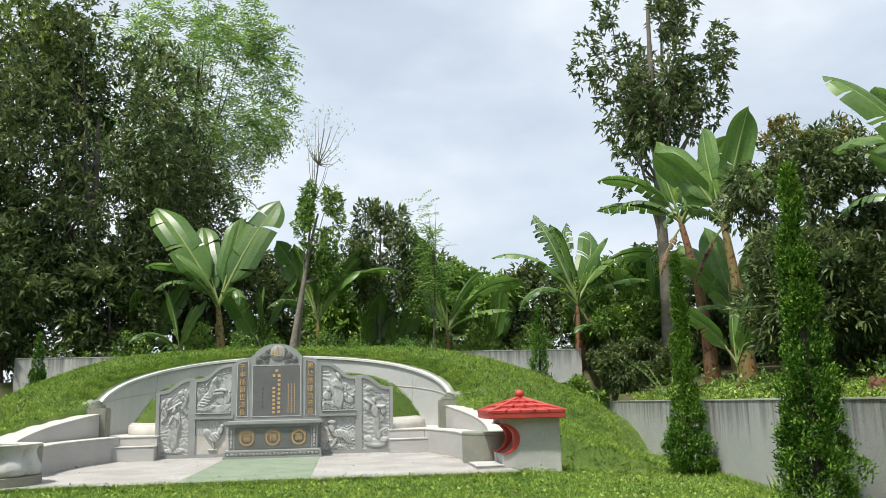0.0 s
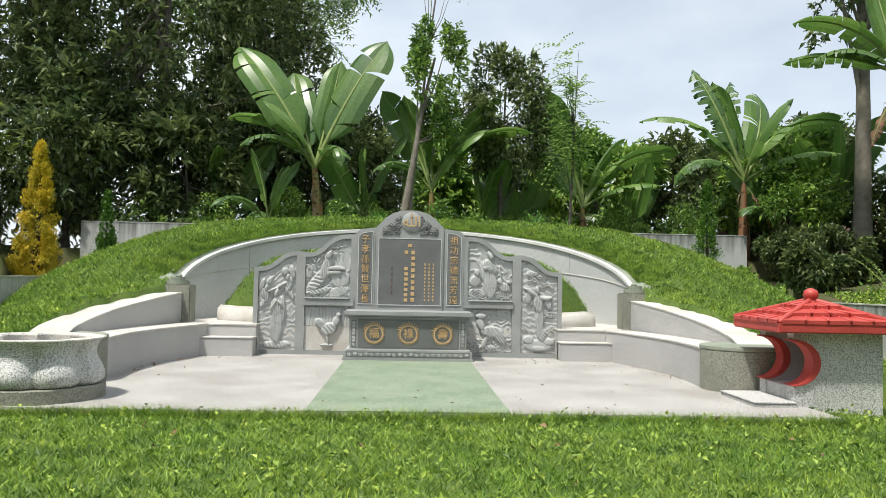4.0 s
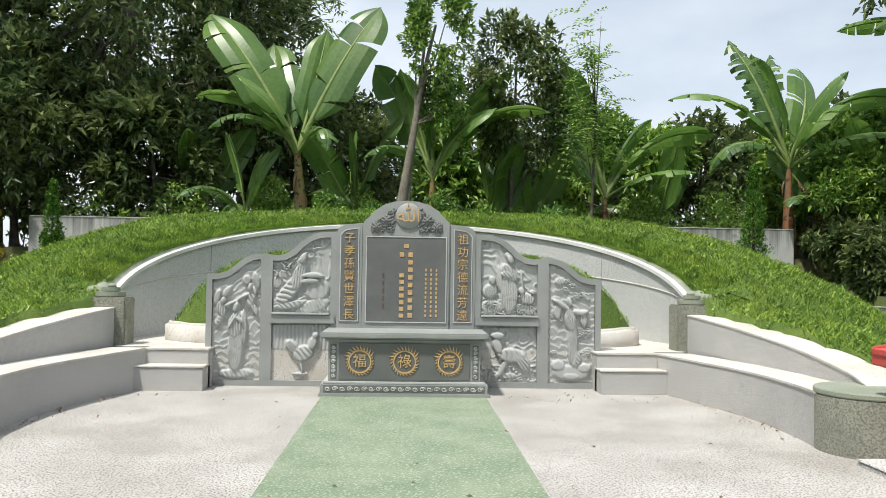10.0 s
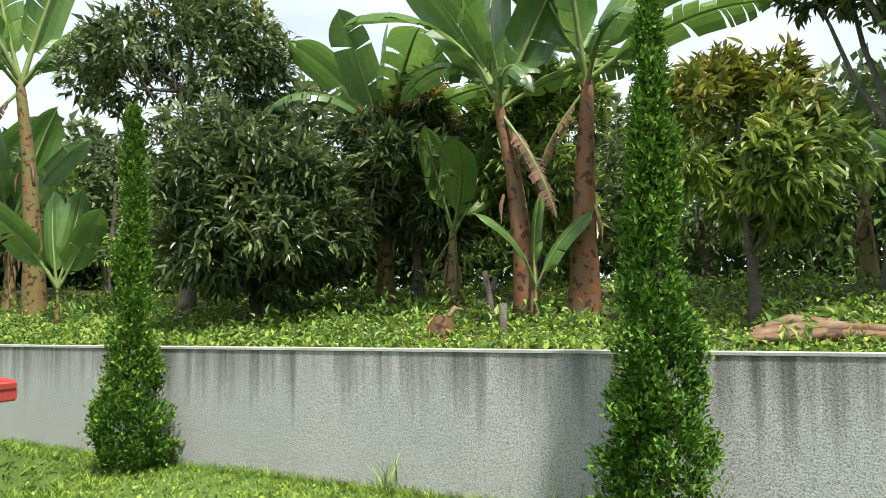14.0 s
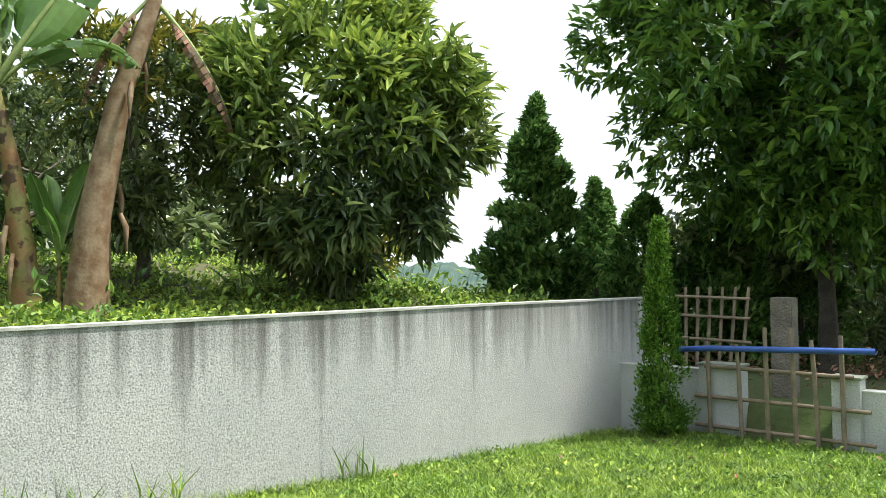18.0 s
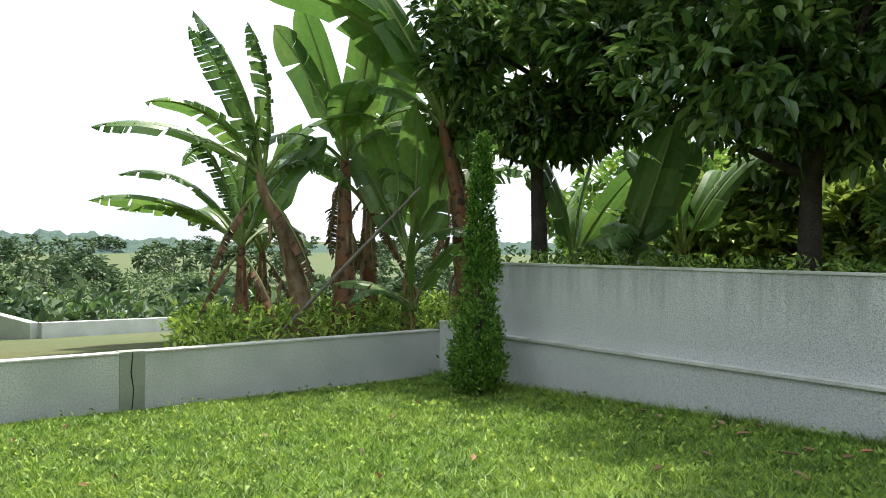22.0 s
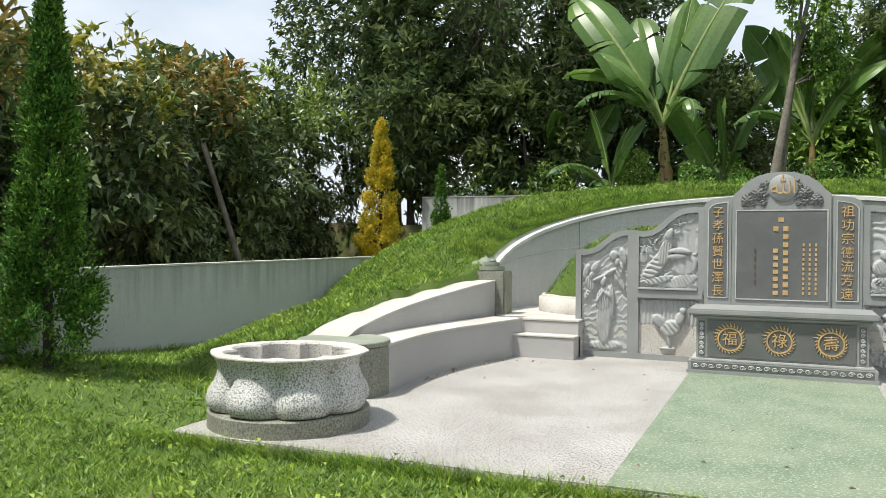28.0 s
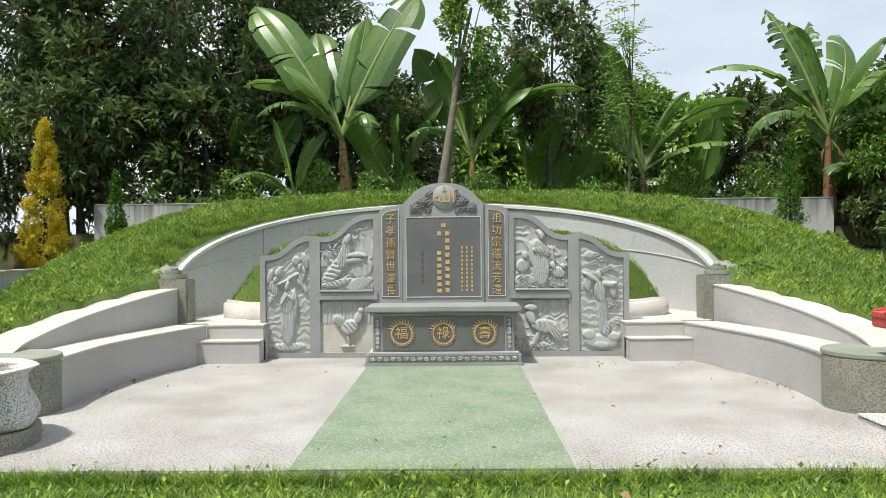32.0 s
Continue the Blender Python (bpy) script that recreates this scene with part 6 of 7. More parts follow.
tree("mango_tree", put(10.8, -1.6), 5.4, (1.5, 1.4, 1.4), 0.13, "mango", 1000, 8, 0.22, 0.3, 34, label=DM, crown_z=3.8, droop=0.3, second="mango_orange", share=0.04)
tree("mango_tree", put(11.3, -5.2), 3.3, (1.05, 1.0, 1.1), 0.1, "mango", 900, 8, 0.22, 0.3, 28, label=DM + " and orange young tips", crown_z=2.0, droop=0.3, second="mango_orange", share=0.08)
tree("mango_tree", put(11.6, -7.0), 2.9, (0.9, 0.9, 1.15), 0.08, "mango_light", 640, 8, 0.22, 0.3, 26, label="young light green mango tree", crown_z=2.0, droop=0.4)
tree("mango_tree", put(8.9, -9.75), 2.65, (0.95, 0.9, 0.85), 0.06, "mango_light", 640, 8, 0.19, 0.3, 26, label="young light green mango tree", crown_z=1.75, droop=0.4, second="mango_yellow", share=0.3, limb=0.4)
tree("garden_tree", put(9.95, -11.1), 5.4, (1.7, 1.7, 1.4), 0.1, "mango", 1100, 7, 0.22, 0.35, 34, lean=(0.1, -0.8), bark="bark_pale", label="forked garden tree with dark leaves", crown_z=4.3, shell=0.4, limb=0.5)
tree("mango_tree", put(6.95, -16.4), 3.3, (1.42, 1.42, 1.35), 0.09, "mango", 1500, 8, 0.23, 0.3, 50, label="round mango tree with light new leaves", crown_z=1.85, droop=0.3, shell=0.5, tight=0.25, second="mango_light", share=0.55)
tree("mango_tree", put(8.6, -15.0), 2.9, (1.1, 1.0, 1.2), 0.08, "mango", 520, 8, 0.2, 0.28, 20, label="dark mango tree with yellow tips", crown_z=1.9, second="mango_yellow", share=0.3)
for x, y, h, r, lf in ((15, -9, 3.6, 2.0, "mango"), (16, -2, 3.9, 2.2, "mango"), (14.6, -14, 3.6, 2.0, "mango"), (12.4, -15.2, 3.2, 1.5, "mango"), (14, 3, 3.6, 1.8, "shrub"), (18, -19, 3.8, 2.2, "mango"), (19, -6, 4.0, 2.2, "mango"), (10.2, -19, 2.8, 1.2, "mango_yellow"), (9.6, 7.4, 2.6, 1.2, "shrub"), (19, 6, 4.4, 2.4, "mango"), (17, -13, 4.2, 2.2, "mango")):
    tree("garden_tree", put(x, y), h, (r, r, h * 0.42), 0.1, lf, 420, 6, 0.2, 0.36, 20, label="dense green garden tree", crown_z=h * 0.56)
SAP = "slim green columnar thuja beside the wall"
SIZE = 1.0
thuja("thuja", at(7.9, -3.05), 4.1, 0.56, "thuja_light", 7200, 0.085, SAP, 0.05, power=0.6, flare=0.6)
thuja("thuja", at(6.85, -9.0), 4.1, 0.58, "thuja_light", 8600, 0.08, SAP, 0.05, power=0.6, flare=0.5)
thuja("thuja", at(4.95, -19.6), 2.5, 0.36, "thuja_light", 4600, 0.075, SAP, 0.08, power=0.6, flare=0.35)
thuja("thuja", at(-5.95, -18.5), 3.05, 0.38, "thuja", 5200, 0.08, SAP, 0.1, power=0.6, flare=0.3, lean=(-0.05, 0))
thuja("thuja", at(-6.7, -8.9), 3.3, 0.27, "thuja", 6000, 0.075, SAP, 0.1, power=0.65)
thuja("thuja", at(-7.0, -4.0), 4.1, 0.5, "thuja", 7600, 0.085, SAP, 0.08, power=0.75)
SIZE = 1.2
CYP = "large conical green cypress"
for x, y, h, r, n, sp, pw, lb in ((9.75, -24.0, 5.1, 1.3, 9000, 0.26, 0.8, CYP), (12.8, -31.2, 5.0, 1.1, 4000, 0.28, 0.8, CYP), (15.7, -36.8, 5.95, 1.1, 3400, 0.3, 0.8, CYP), (8.4, -25.8, 3.3, 0.85, 4200, 0.24, 0.45, "dark cypress behind the gate"), (7.1, -26.4, 3.2, 1.0, 4200, 0.24, 0.4, "dark cypress behind the gate"), (6.6, -29.5, 3.4, 1.1, 2600, 0.26, 0.4, "dark cypress behind the gate")):
    thuja("cypress", at(x, y), h, r, "cypress", n, sp, lb, 0.05, power=pw)

# ---- beyond the gate: row of round trees ----
ROW = "big round evergreen tree with glossy pinnate leaves in a row"
for i, (x, y) in enumerate(((3.9, -22.2), (2.7, -24.6), (2.7, -27.8), (2.8, -31.5), (2.8, -36), (2.9, -41))):
    tree("pinnate_tree", put(x, y), 8.0, (2.85, 2.85, 2.9), 0.13, "fern_dark", (2600, 2200, 1400, 700, 450, 400)[i], 9, (0.24, 0.24, 0.31, 0.42, 0.48, 0.48)[i], 0.42, 90, label=ROW, crown_z=5.0, limbs=14, bark="bark_dark", shell=0.62, tight=0.3, spread=0.85, droop=0.12, limb=0.18, dense=1.9)
# dark hedge behind the row
for x, y in ((8.2, -28), (7.6, -31.5), (7.3, -35), (7.2, -39), (7.2, -43.5), (7.4, -48)):
    tree("hedge_tree", at(x, y), 3.2, (1.7, 1.9, 1.5), 0.08, "mango", 260, 6, 0.3, 0.42, 18, label="dark dense hedge tree behind the row", crown_z=1.5)

# ---- bananas and trees south-west ----
SIZE = 1.0
banana(at(-4.8, -23.0), 1.3, radius=0.12, bark="banana_red", head=((-24, 8, 0.95), (-10, 2, 0.9), (-40, 8, 0.85), (10, 9, 0.8), (150, 1, 0.9), (100, 0, 0.9), (-70, 3, 0.8), (200, 5, 0.8), (-30, 7, 0.6), (120, 7, 0.6)))
banana(at(-5.5, -22.2), 2.3, radius=0.16, lean=(0.6, -0.25), bark="banana_dry", head=((-24, 8, 1.05), (-15, 2, 0.85), (-35, 9, 1.0), (20, 9, 1.05), (70, 9, 0.95), (150, 2, 0.9), (-60, 3, 0.8), (180, 5, 0.7), (0, 7, 0.7), (130, 7, 0.7)))
banana(at(-6.4, -22.6), 2.7, radius=0.17, bark="banana_red", head=((-20, 0, 1.05), (90, 0, 1.1), (160, 0, 1.0), (-40, 4, 1.0), (200, 4, 1.0), (130, 3, 0.8), (-10, 5, 0.8), (60, 2, 0.9), (-100, 7, 0.7), (170, 7, 0.6)))
banana(at(-7.9, -21.2), 3.2, radius=0.16, lean=(0.45, -0.1), bark="banana_red", head=((-22, 2, 1.5), (-10, 1, 1.35), (-40, 1, 1.2), (70, 0, 1.2), (150, 2, 1.1), (160, 4, 1.1), (-30, 3, 0.8), (120, 1, 1.1), (-80, 5, 0.8), (200, 7, 0.7)))
banana(at(-7.2, -21.9), 1.1, radius=0.12, head=((150, 0, 1.05), (-20, 0, 0.95), (60, 0, 1.0), (-50, 4, 0.8), (170, 1, 0.8), (100, 3, 0.7)))
banana(at(-6.6, -20.9), 0.35, radius=0.07, head=((-24, 8, 0.5), (156, 1, 0.5), (60, 0, 0.5), (0, 3, 0.5)), label="young green banana sucker behind the low wall")
for x, y, st, n, sc, tn in ((-7.3, -23.3, 2.0, 8, 1.0, 2.0), (-8.0, -24.6, 2.6, 8, 1.05, 0.7), (-9.4, -23.4, 2.2, 8, 1.0, 2.3), (-6.0, -25.0, 1.4, 8, 0.9, 2.5), (-9.6, -20.6, 1.0, 7, 0.8, 1.5), (-10.4, -19.0, 0.7, 6, 0.9, 0.8)):
    banana(at(x, y), st, n, sc, turn=tn, bark="banana_red", dead=3, radius=0.14, picks=(0, 6, 4, 1, 9, 5, 2, 3))
SIZE = 1.0
tree("jackfruit_tree", at(-9.0, -16.1), 7.0, (2.7, 3.5, 2.3), 0.16, "jack", 3000, 7, 0.26, 0.48, 60, label="spreading jackfruit tree with glossy dark leaves", crown_z=4.7, limbs=18, bark="bark_dark", shell=0.4, fork=0.36, limb=0.5, dense=1.7)
tree("jackfruit_tree", at(-8.5, -20.3), 6.0, (1.7, 1.7, 1.7), 0.17, "jack", 1100, 8, 0.26, 0.48, 28, label="dark jackfruit tree in the corner", crown_z=4.4, limbs=9, bark="bark_dark")
tree("leaning_tree", at(-8.4, -14.4), 6.0, (1.2, 1.2, 1.2), 0.09, "jack", 700, 8, 0.26, 0.48, 22, lean=(-0.15, 0.6), label="pale leaning trunk with dark crown", crown_z=4.9, bark="bark_pale", limbs=6, fork=0.7)
banana(at(-8.8, -18.7), 0.5, radius=0.12, label="low banana plant with broad dark leaves", head=((80, 4, 0.85), (200, 4, 0.8), (120, 4, 0.8), (40, 3, 0.8), (60, 5, 0.75), (240, 8, 0.7)))
for x, y in ((-9.4, -13.9), (-9.8, -12.5), (-9.6, -11.4), (-10.6, -15.2), (-11.2, -12.8)):
    tree("papaya_plant", at(x, y), 1.9, (0.7, 0.7, 0.35), 0.045, "papaya", 90, 6, 0.3, 0.34, 12, label="papaya plant with lobed green leaves", crown_z=1.5, limbs=7, shell=0.5, spread=1.3)
SIZE = 1.2
for x, y, h, r, lf in ((-12.5, -17, 3.4, 1.8, "shrub"), (-12, -21, 3.2, 1.7, "shrub"), (-11, -18.6, 2.2, 1.2, "mango_light"), (-10.8, -15.8, 1.8, 1.0, "mango_light")):
    tree("broadleaf_tree", put(x, y), h, (r, r, h * 0.42), 0.1, lf, 520, 7, 0.32, 0.38, 24, label="leafy green tree beyond the wall", crown_z=h * 0.56)
for x, y, h, r, sc in ((-8.9, -10.0, 3.5, 1.3, "mango_light"), (-8.9, -8.2, 3.9, 1.4, "mango_light"), (-9.0, -6.0, 3.7, 1.4, "mango_yellow"), (-9.2, -3.6, 3.6, 1.5, "mango_orange"), (-9.4, -1.2, 3.8, 1.5, "mango_yellow"), (-9.6, 1.2, 3.8, 1.5, "mango_orange"), (-9.9, 3.8, 3.9, 1.5, "mango_light"), (-10.6, 6.6, 4.2, 1.6, "mango_light"), (-11.6, -7, 4.0, 1.6, "mango_light"), (-12.0, -2, 4.2, 1.9, "mango_yellow"), (-12.4, 3, 4.4, 1.9, "mango_yellow")):
    tree("mango_tree", put(x, y), h, (r, r, h * 0.5), 0.08, "mango", 660, 8, 0.26, 0.32, 34, label="dark mango tree with yellow and orange young leaves", crown_z=h * 0.49, second=sc, share=0.16, droop=0.35)
tree("vine_tree", put(-9.0, -7.4), 3.9, (0.6, 0.6, 1.6), 0.07, "papaya", 260, 5, 0.24, 0.6, 18, label="tree wrapped in broad-leaved vines", crown_z=2.3, droop=0.5)
tree("vine_tree", put(-9.8, -4.2), 4.6, (0.85, 0.85, 0.95), 0.08, "shrub", 260, 6, 0.28, 0.4, 18, label="tall leafy tree above the hedge", crown_z=3.7)
for nm, pts, r, lb in (("prop_pole", [(-7.85, -5.9, 0.4), (-8.2, -5.35, 2.2)], 0.045, "pale bare prop leaning on a tree"), ("slanting_pole", [(-8.45, 1.45, 0.5), (-9.1, 0.95, 3.2)], 0.055, "brown leaning trunk behind the wall"), ("bamboo_pole", [(-4.6, -21.6, -0.1), (-6.6, -20.7, 2.2)], 0.03, "long leaning bamboo pole")):
    ob = new(nm, tubes_mesh(nm, [(pts, [r, r * 0.8])], M["bark_pale"] if nm != "slanting_pole" else M["bark"], 8))
    tagged(ob, lb, "pole")


# ---- ground cover, litter, grass ----
def strip(n, x_of, y0, y1):
    y = RNG.uniform(y0, y1, n)
    x = np.array([x_of(v) for v in y])
    return x, y, np.array([gz(a, b) for a, b in zip(x, y)])


x, y, z = strip(11000, lambda v: right_x(v) + 0.22 + abs(RNG.normal()) * 3.4, -20.4, 6)
scatter_leaves("garden_weeds", x, y, z + 0.04, 0.085, "cover", 5, 0.6, "low bright green weeds covering the garden soil", "weeds")
x, y, z = strip(500, lambda v: right_x(v) + 0.6 + abs(RNG.normal()) * 5.0, -20.4, 7)
scatter_leaves("garden_herbs", x, y, z + RNG.uniform(0.05, 0.35, len(x)), 0.14, "shrub", 7, 0.4, "taller green herbs between the trees", "weeds")
y = RNG.uniform(-24, 14, 3400)
x = 17.5 + RNG.uniform(0, 5, 3400) + 0.03 * (y + 6) ** 2 * 0.2
scatter_leaves("far_hedge", x, y, np.array([gz(a, b) for a, b in zip(x, y)]) + RNG.uniform(0, 1.9, 3400), 0.3, "jack", 6, 0.42, "dark undergrowth closing the garden behind the trees", "shrubs")
x = RNG.uniform(-9.2, 9.2, 4200)
y = RNG.uniform(10.7, 13.0, 4200)
scatter_leaves("north_shrubs", x, y, np.array([gz(a, b) for a, b in zip(x, y)]) + RNG.uniform(0, 1.0, 4200) * (0.7 + 0.9 * np.sin(x * 1.3) ** 2 + 0.4 * np.sin(x * 3.1)), 0.14, "shrub", 7, 0.42, "dense green undergrowth behind the mound", "shrubs")
x = RNG.uniform(-3.8, 8.2, 900)
y = 9.6 + RNG.uniform(0, 0.7, 900)
hump = 0.25 + 0.65 * np.abs(np.sin(x * 1.1 + 0.4)) * np.abs(np.sin(x * 2.3))
scatter_leaves("crest_shrubs", x, y, np.array([gz(a, b) for a, b in zip(x, y)]) + RNG.uniform(0, 1.0, 900) * hump, 0.15, "papaya", 7, 0.42, "low light green shrubs along the crest of the mound", "shrubs")
x, y, z = strip(2200, lambda v: left_x(v) - 0.4 - abs(RNG.normal()) * 2.0, -20, -6)
scatter_leaves("west_shrubs", x, y, z + RNG.uniform(0, 0.8, len(x)), 0.1, "shrub", 9, 0.45, "green undergrowth behind the wall", "shrubs")
x = RNG.uniform(-11.5, -1.0, 2600)
y = RNG.uniform(-28, -20.6, 2600)
k = x < 0.2 + 0.33 * (y + 11.1)
scatter_leaves("south_weeds", x[k], y[k], np.array([gz(a, b) for a, b in zip(x[k], y[k])]) + RNG.uniform(0, 0.5, k.sum()), 0.14, "cover", 6, 0.4, "bright green weeds under the banana plants", "weeds")


from mathutils.bvhtree import BVHTree
SHEET = BVHTree.FromPolygons([v.co for v in bpy.data.objects["ground"].data.vertices], [p.vertices[:] for p in bpy.data.objects["ground"].data.polygons])


def sheet_z(x, y):
    """The height of the ground's own surface."""
    hit = SHEET.ray_cast(Vector((x, y, 12)), Vector((0, 0, -1)))[0]
    return hit.z if hit else gz(x, y)


def grass(name, n, sample, h, w, label, mat="grass"):
    """Short blades as single triangles."""
    x, y = sample(n)
    keep = np.array([not inside_tomb(a, b) for a, b in zip(x, y)])
    x, y = x[keep], y[keep]
    z = np.array([sheet_z(a, b) for a, b in zip(x, y)])
    n = len(x)
    a = RNG.uniform(0, 2 * math.pi, n)
    hh = h * RNG.uniform(0.5, 1.3, n)
    lean = RNG.normal(size=(n, 2)) * 0.9 * hh[:, None]
    ww = w * RNG.uniform(0.6, 1.3, n)
    p0 = np.stack([x - np.cos(a) * ww, y - np.sin(a) * ww, z - 0.005], 1)
    p1 = np.stack([x + np.cos(a) * ww, y + np.sin(a) * ww, z - 0.005], 1)
    p2 = np.stack([x + lean[:, 0], y + lean[:, 1], z + hh], 1)
    v = np.stack([p0, p1, p2], 1).reshape(-1, 3)
    f = np.arange(3 * n).reshape(-1, 3)
    tagged(new(name, np_mesh(name, v, f, M[mat])), label, "grass", kind="stuff")


def on_yard(n):
    y = RNG.uniform(-20.1, 10.2, n)
    u = RNG.uniform(0, 1, n)
    lx, rx = left_x(y), right_x(y)
    return lx + 0.05 + u * (rx - lx - 0.1), y


def on_front(n):
    y = RNG.uniform(-20.1, -4.95, n)
    u = RNG.uniform(0, 1, n)
    lx, rx = left_x(y), right_x(y)
    return lx + 0.05 + u * (rx - lx - 0.1), y


def on_mound(n):
    x, y = RNG.uniform(-8.6, 8.6, n), RNG.uniform(-3.5, 10.2, n)
    k = (x > left_x(y) + 0.1) & (x < right_x(y) - 0.1) & ((x / 4.3) ** 2 + ((y - 0.8) / 4.5) ** 2 > 1)
    return x[k], y[k]


def on_slab_edge(n):
    x = RNG.uniform(-4.9, 4.4, n)
    return x, -5.0 - np.abs(RNG.normal(size=n)) * 0.06


def on_wall_foot(n):
    y = RNG.uniform(-20.1, 1.0, n)
    s = RNG.random(n) < 0.5
    d = np.abs(RNG.normal(size=n)) * 0.07
    return np.where(s, left_x(y) + np.where(y < -9.4, 0.13, 0.02) + d, right_x(y) - 0.02 - d), y


grass("lawn_grass", 250000, on_yard, 0.05, 0.0085, "short green lawn grass")
grass("front_grass", 260000, on_front, 0.05, 0.0075, "short green lawn grass in the yard")
grass("mound_grass", 200000, on_mound, 0.065, 0.012, "coarse green grass on the mound")
# the turf that meets the back of the horseshoe wall
def verge_point(t, r, f):
    """A point of the turf bank: r outward, f from the coping's height to the mound's."""
    x, y = (r + 0.03) * math.cos(t), 1.6 + (r - 0.58) * math.sin(t)
    m = max(lawn(x, y), mound(x, y))
    w = coping_z(math.sin(t)) + 0.03
    return x, y, w + (m + 0.02 - w) * f


BANK = ((4.16, 0.0), (4.175, 0.5), (4.20, 0.88), (4.26, 1.0), (4.5, 1.0), (4.85, 1.0))
vs = [verge_point(-0.08 + (math.pi + 0.16) * i / 90, r, f) for i in range(91) for r, f in BANK]
qs = [(i * 6 + j, i * 6 + j + 1, i * 6 + j + 7, i * 6 + j + 6) for i in range(90) for j in range(5)]
tagged(new("turf_verge", np_mesh("turf_verge", vs, qs, M["lawn"], True)), "grassy turf behind the curved wall", "turf", kind="structure")
n = 70000
t, s = RNG.uniform(0.02, math.pi - 0.02, n), np.where(RNG.random(n) < 0.4, RNG.uniform(0, 2.2, n), RNG.uniform(2.2, 5, n))
rr, ff = np.interp(s, range(6), [q[0] for q in BANK]), np.interp(s, range(6), [q[1] for q in BANK])
base = np.array([verge_point(*q) for q in zip(t, rr, ff)])
a, hh = RNG.uniform(0, 2 * math.pi, n), 0.06 * RNG.uniform(0.5, 1.3, n)
tip = base + np.stack([-np.cos(t), -np.sin(t), np.ones(n)], 1) * np.stack([hh * (s < 2.4) * 0.6, hh * (s < 2.4) * 0.6, hh], 1) + np.concatenate([RNG.normal(size=(n, 2)) * 0.5 * hh[:, None], np.zeros((n, 1))], 1)
side = np.stack([np.cos(a), np.sin(a), np.zeros(n)], 1) * 0.010
v = np.stack([base - side, base + side, tip], 1).reshape(-1, 3)
tagged(new("verge_grass", np_mesh("verge_grass", v, np.arange(3 * n).reshape(-1, 3), M["grass"])), "short green grass behind the curved wall", "grass", kind="stuff")
grass("edge_grass", 9000, on_slab_edge, 0.1, 0.005, "longer grass along the paving edge")
grass("wall_grass", 14000, on_wall_foot, 0.11, 0.006, "longer grass along the foot of the walls")

n = 9000
a, r = RNG.uniform(0, 2 * math.pi, n), np.sqrt(RNG.uniform(0, 1, n))
x, y = 3.34 * r * np.cos(a), 2.1 + np.where(np.sin(a) > 0, 1.9, 1.0) * r * np.sin(a)
k = y > 1.08
x, y, r = x[k], y[k], r[k]
v, q = rosettes(np.stack([x, y, 0.73 + 1.05 * (1 - r ** 6)], 1), np.tile([0, 0, 1.0], (len(x), 1)), 2, 0.07, 0.14, 0.5, 0.3, 0.01, 0.5)
tagged(new("grave_grass", np_mesh("grave_grass", v, q, M["grass"])), "longer grass on the small grave mound", "grass", kind="stuff")
x, y = RNG.uniform(-1, 8, 5200), RNG.uniform(-46, -22, 5200)
v, q = rosettes(np.stack([x, y, np.array([gz(a, b) for a, b in zip(x, y)]) + 0.02], 1), np.tile([1.0, 0, 0], (5200, 1)), 2, 0.1, 0.5, 1.0, 0.05, 0.2, -0.1)
tagged(new("leaf_litter", np_mesh("leaf_litter", v, q, M["litter"])), "brown leaf litter under the row of trees", "leaves", kind="stuff")

x, y = on_yard(12000)
k = np.array([not inside_tomb(a, b) for a, b in zip(x, y)])
x, y = x[k], y[k]
v, q = rosettes(np.stack([x, y, np.array([sheet_z(a, b) for a, b in zip(x, y)]) + 0.02], 1), np.tile([0, 0, 0.6], (len(x), 1)), 4, 0.05, 0.7, 1.1, 0.25, 0.03, 0.3)
tagged(new("lawn_weeds", np_mesh("lawn_weeds", v, q, M["cover"])), "small broad-leaved weeds in the lawn", "weeds", kind="stuff")

# fallen leaves
n = 150
x, y = on_front(n)
v, q = rosettes(np.stack([x, y, np.array([gz(a, b) for a, b in zip(x, y)]) + 0.05], 1), np.tile([1.0, 0, 0], (n, 1)), 1, 0.1, 0.5, 2.0, 0.1, 0.0, 0)
tagged(new("fallen_leaves", np_mesh("fallen_leaves", v, q, M["litter"])), "dry brown fallen leaves on the lawn", "leaves", kind="stuff")
n = 150
foot_y = RNG.uniform(-2.3, 0.2, 60)
foot_x = np.interp(foot_y, (-2.3, -1.0, 0.2), (3.72, 3.66, 3.38)) - np.abs(RNG.normal(0.06, 0.06, 60))
x = np.concatenate([RNG.uniform(-4.0, 3.8, 60), RNG.choice([-1, 1], 30) * RNG.uniform(1.2, 3.2, 30), RNG.choice([-1, 1], 60) * foot_x])
y = np.concatenate([RNG.uniform(-4.8, 0.2, 60), RNG.uniform(-0.4, 0.3, 30), foot_y])
v, q = rosettes(np.stack([x, y, np.full(n, 0.012)], 1), np.tile([1.0, 0, 0], (n, 1)), 1, 0.05, 0.4, 1.0, 0.05, 0.0, 0)
tagged(new("court_litter", np_mesh("court_litter", v, q, M["litter"])), "small dry leaves on the pale floor", "leaves", kind="stuff")


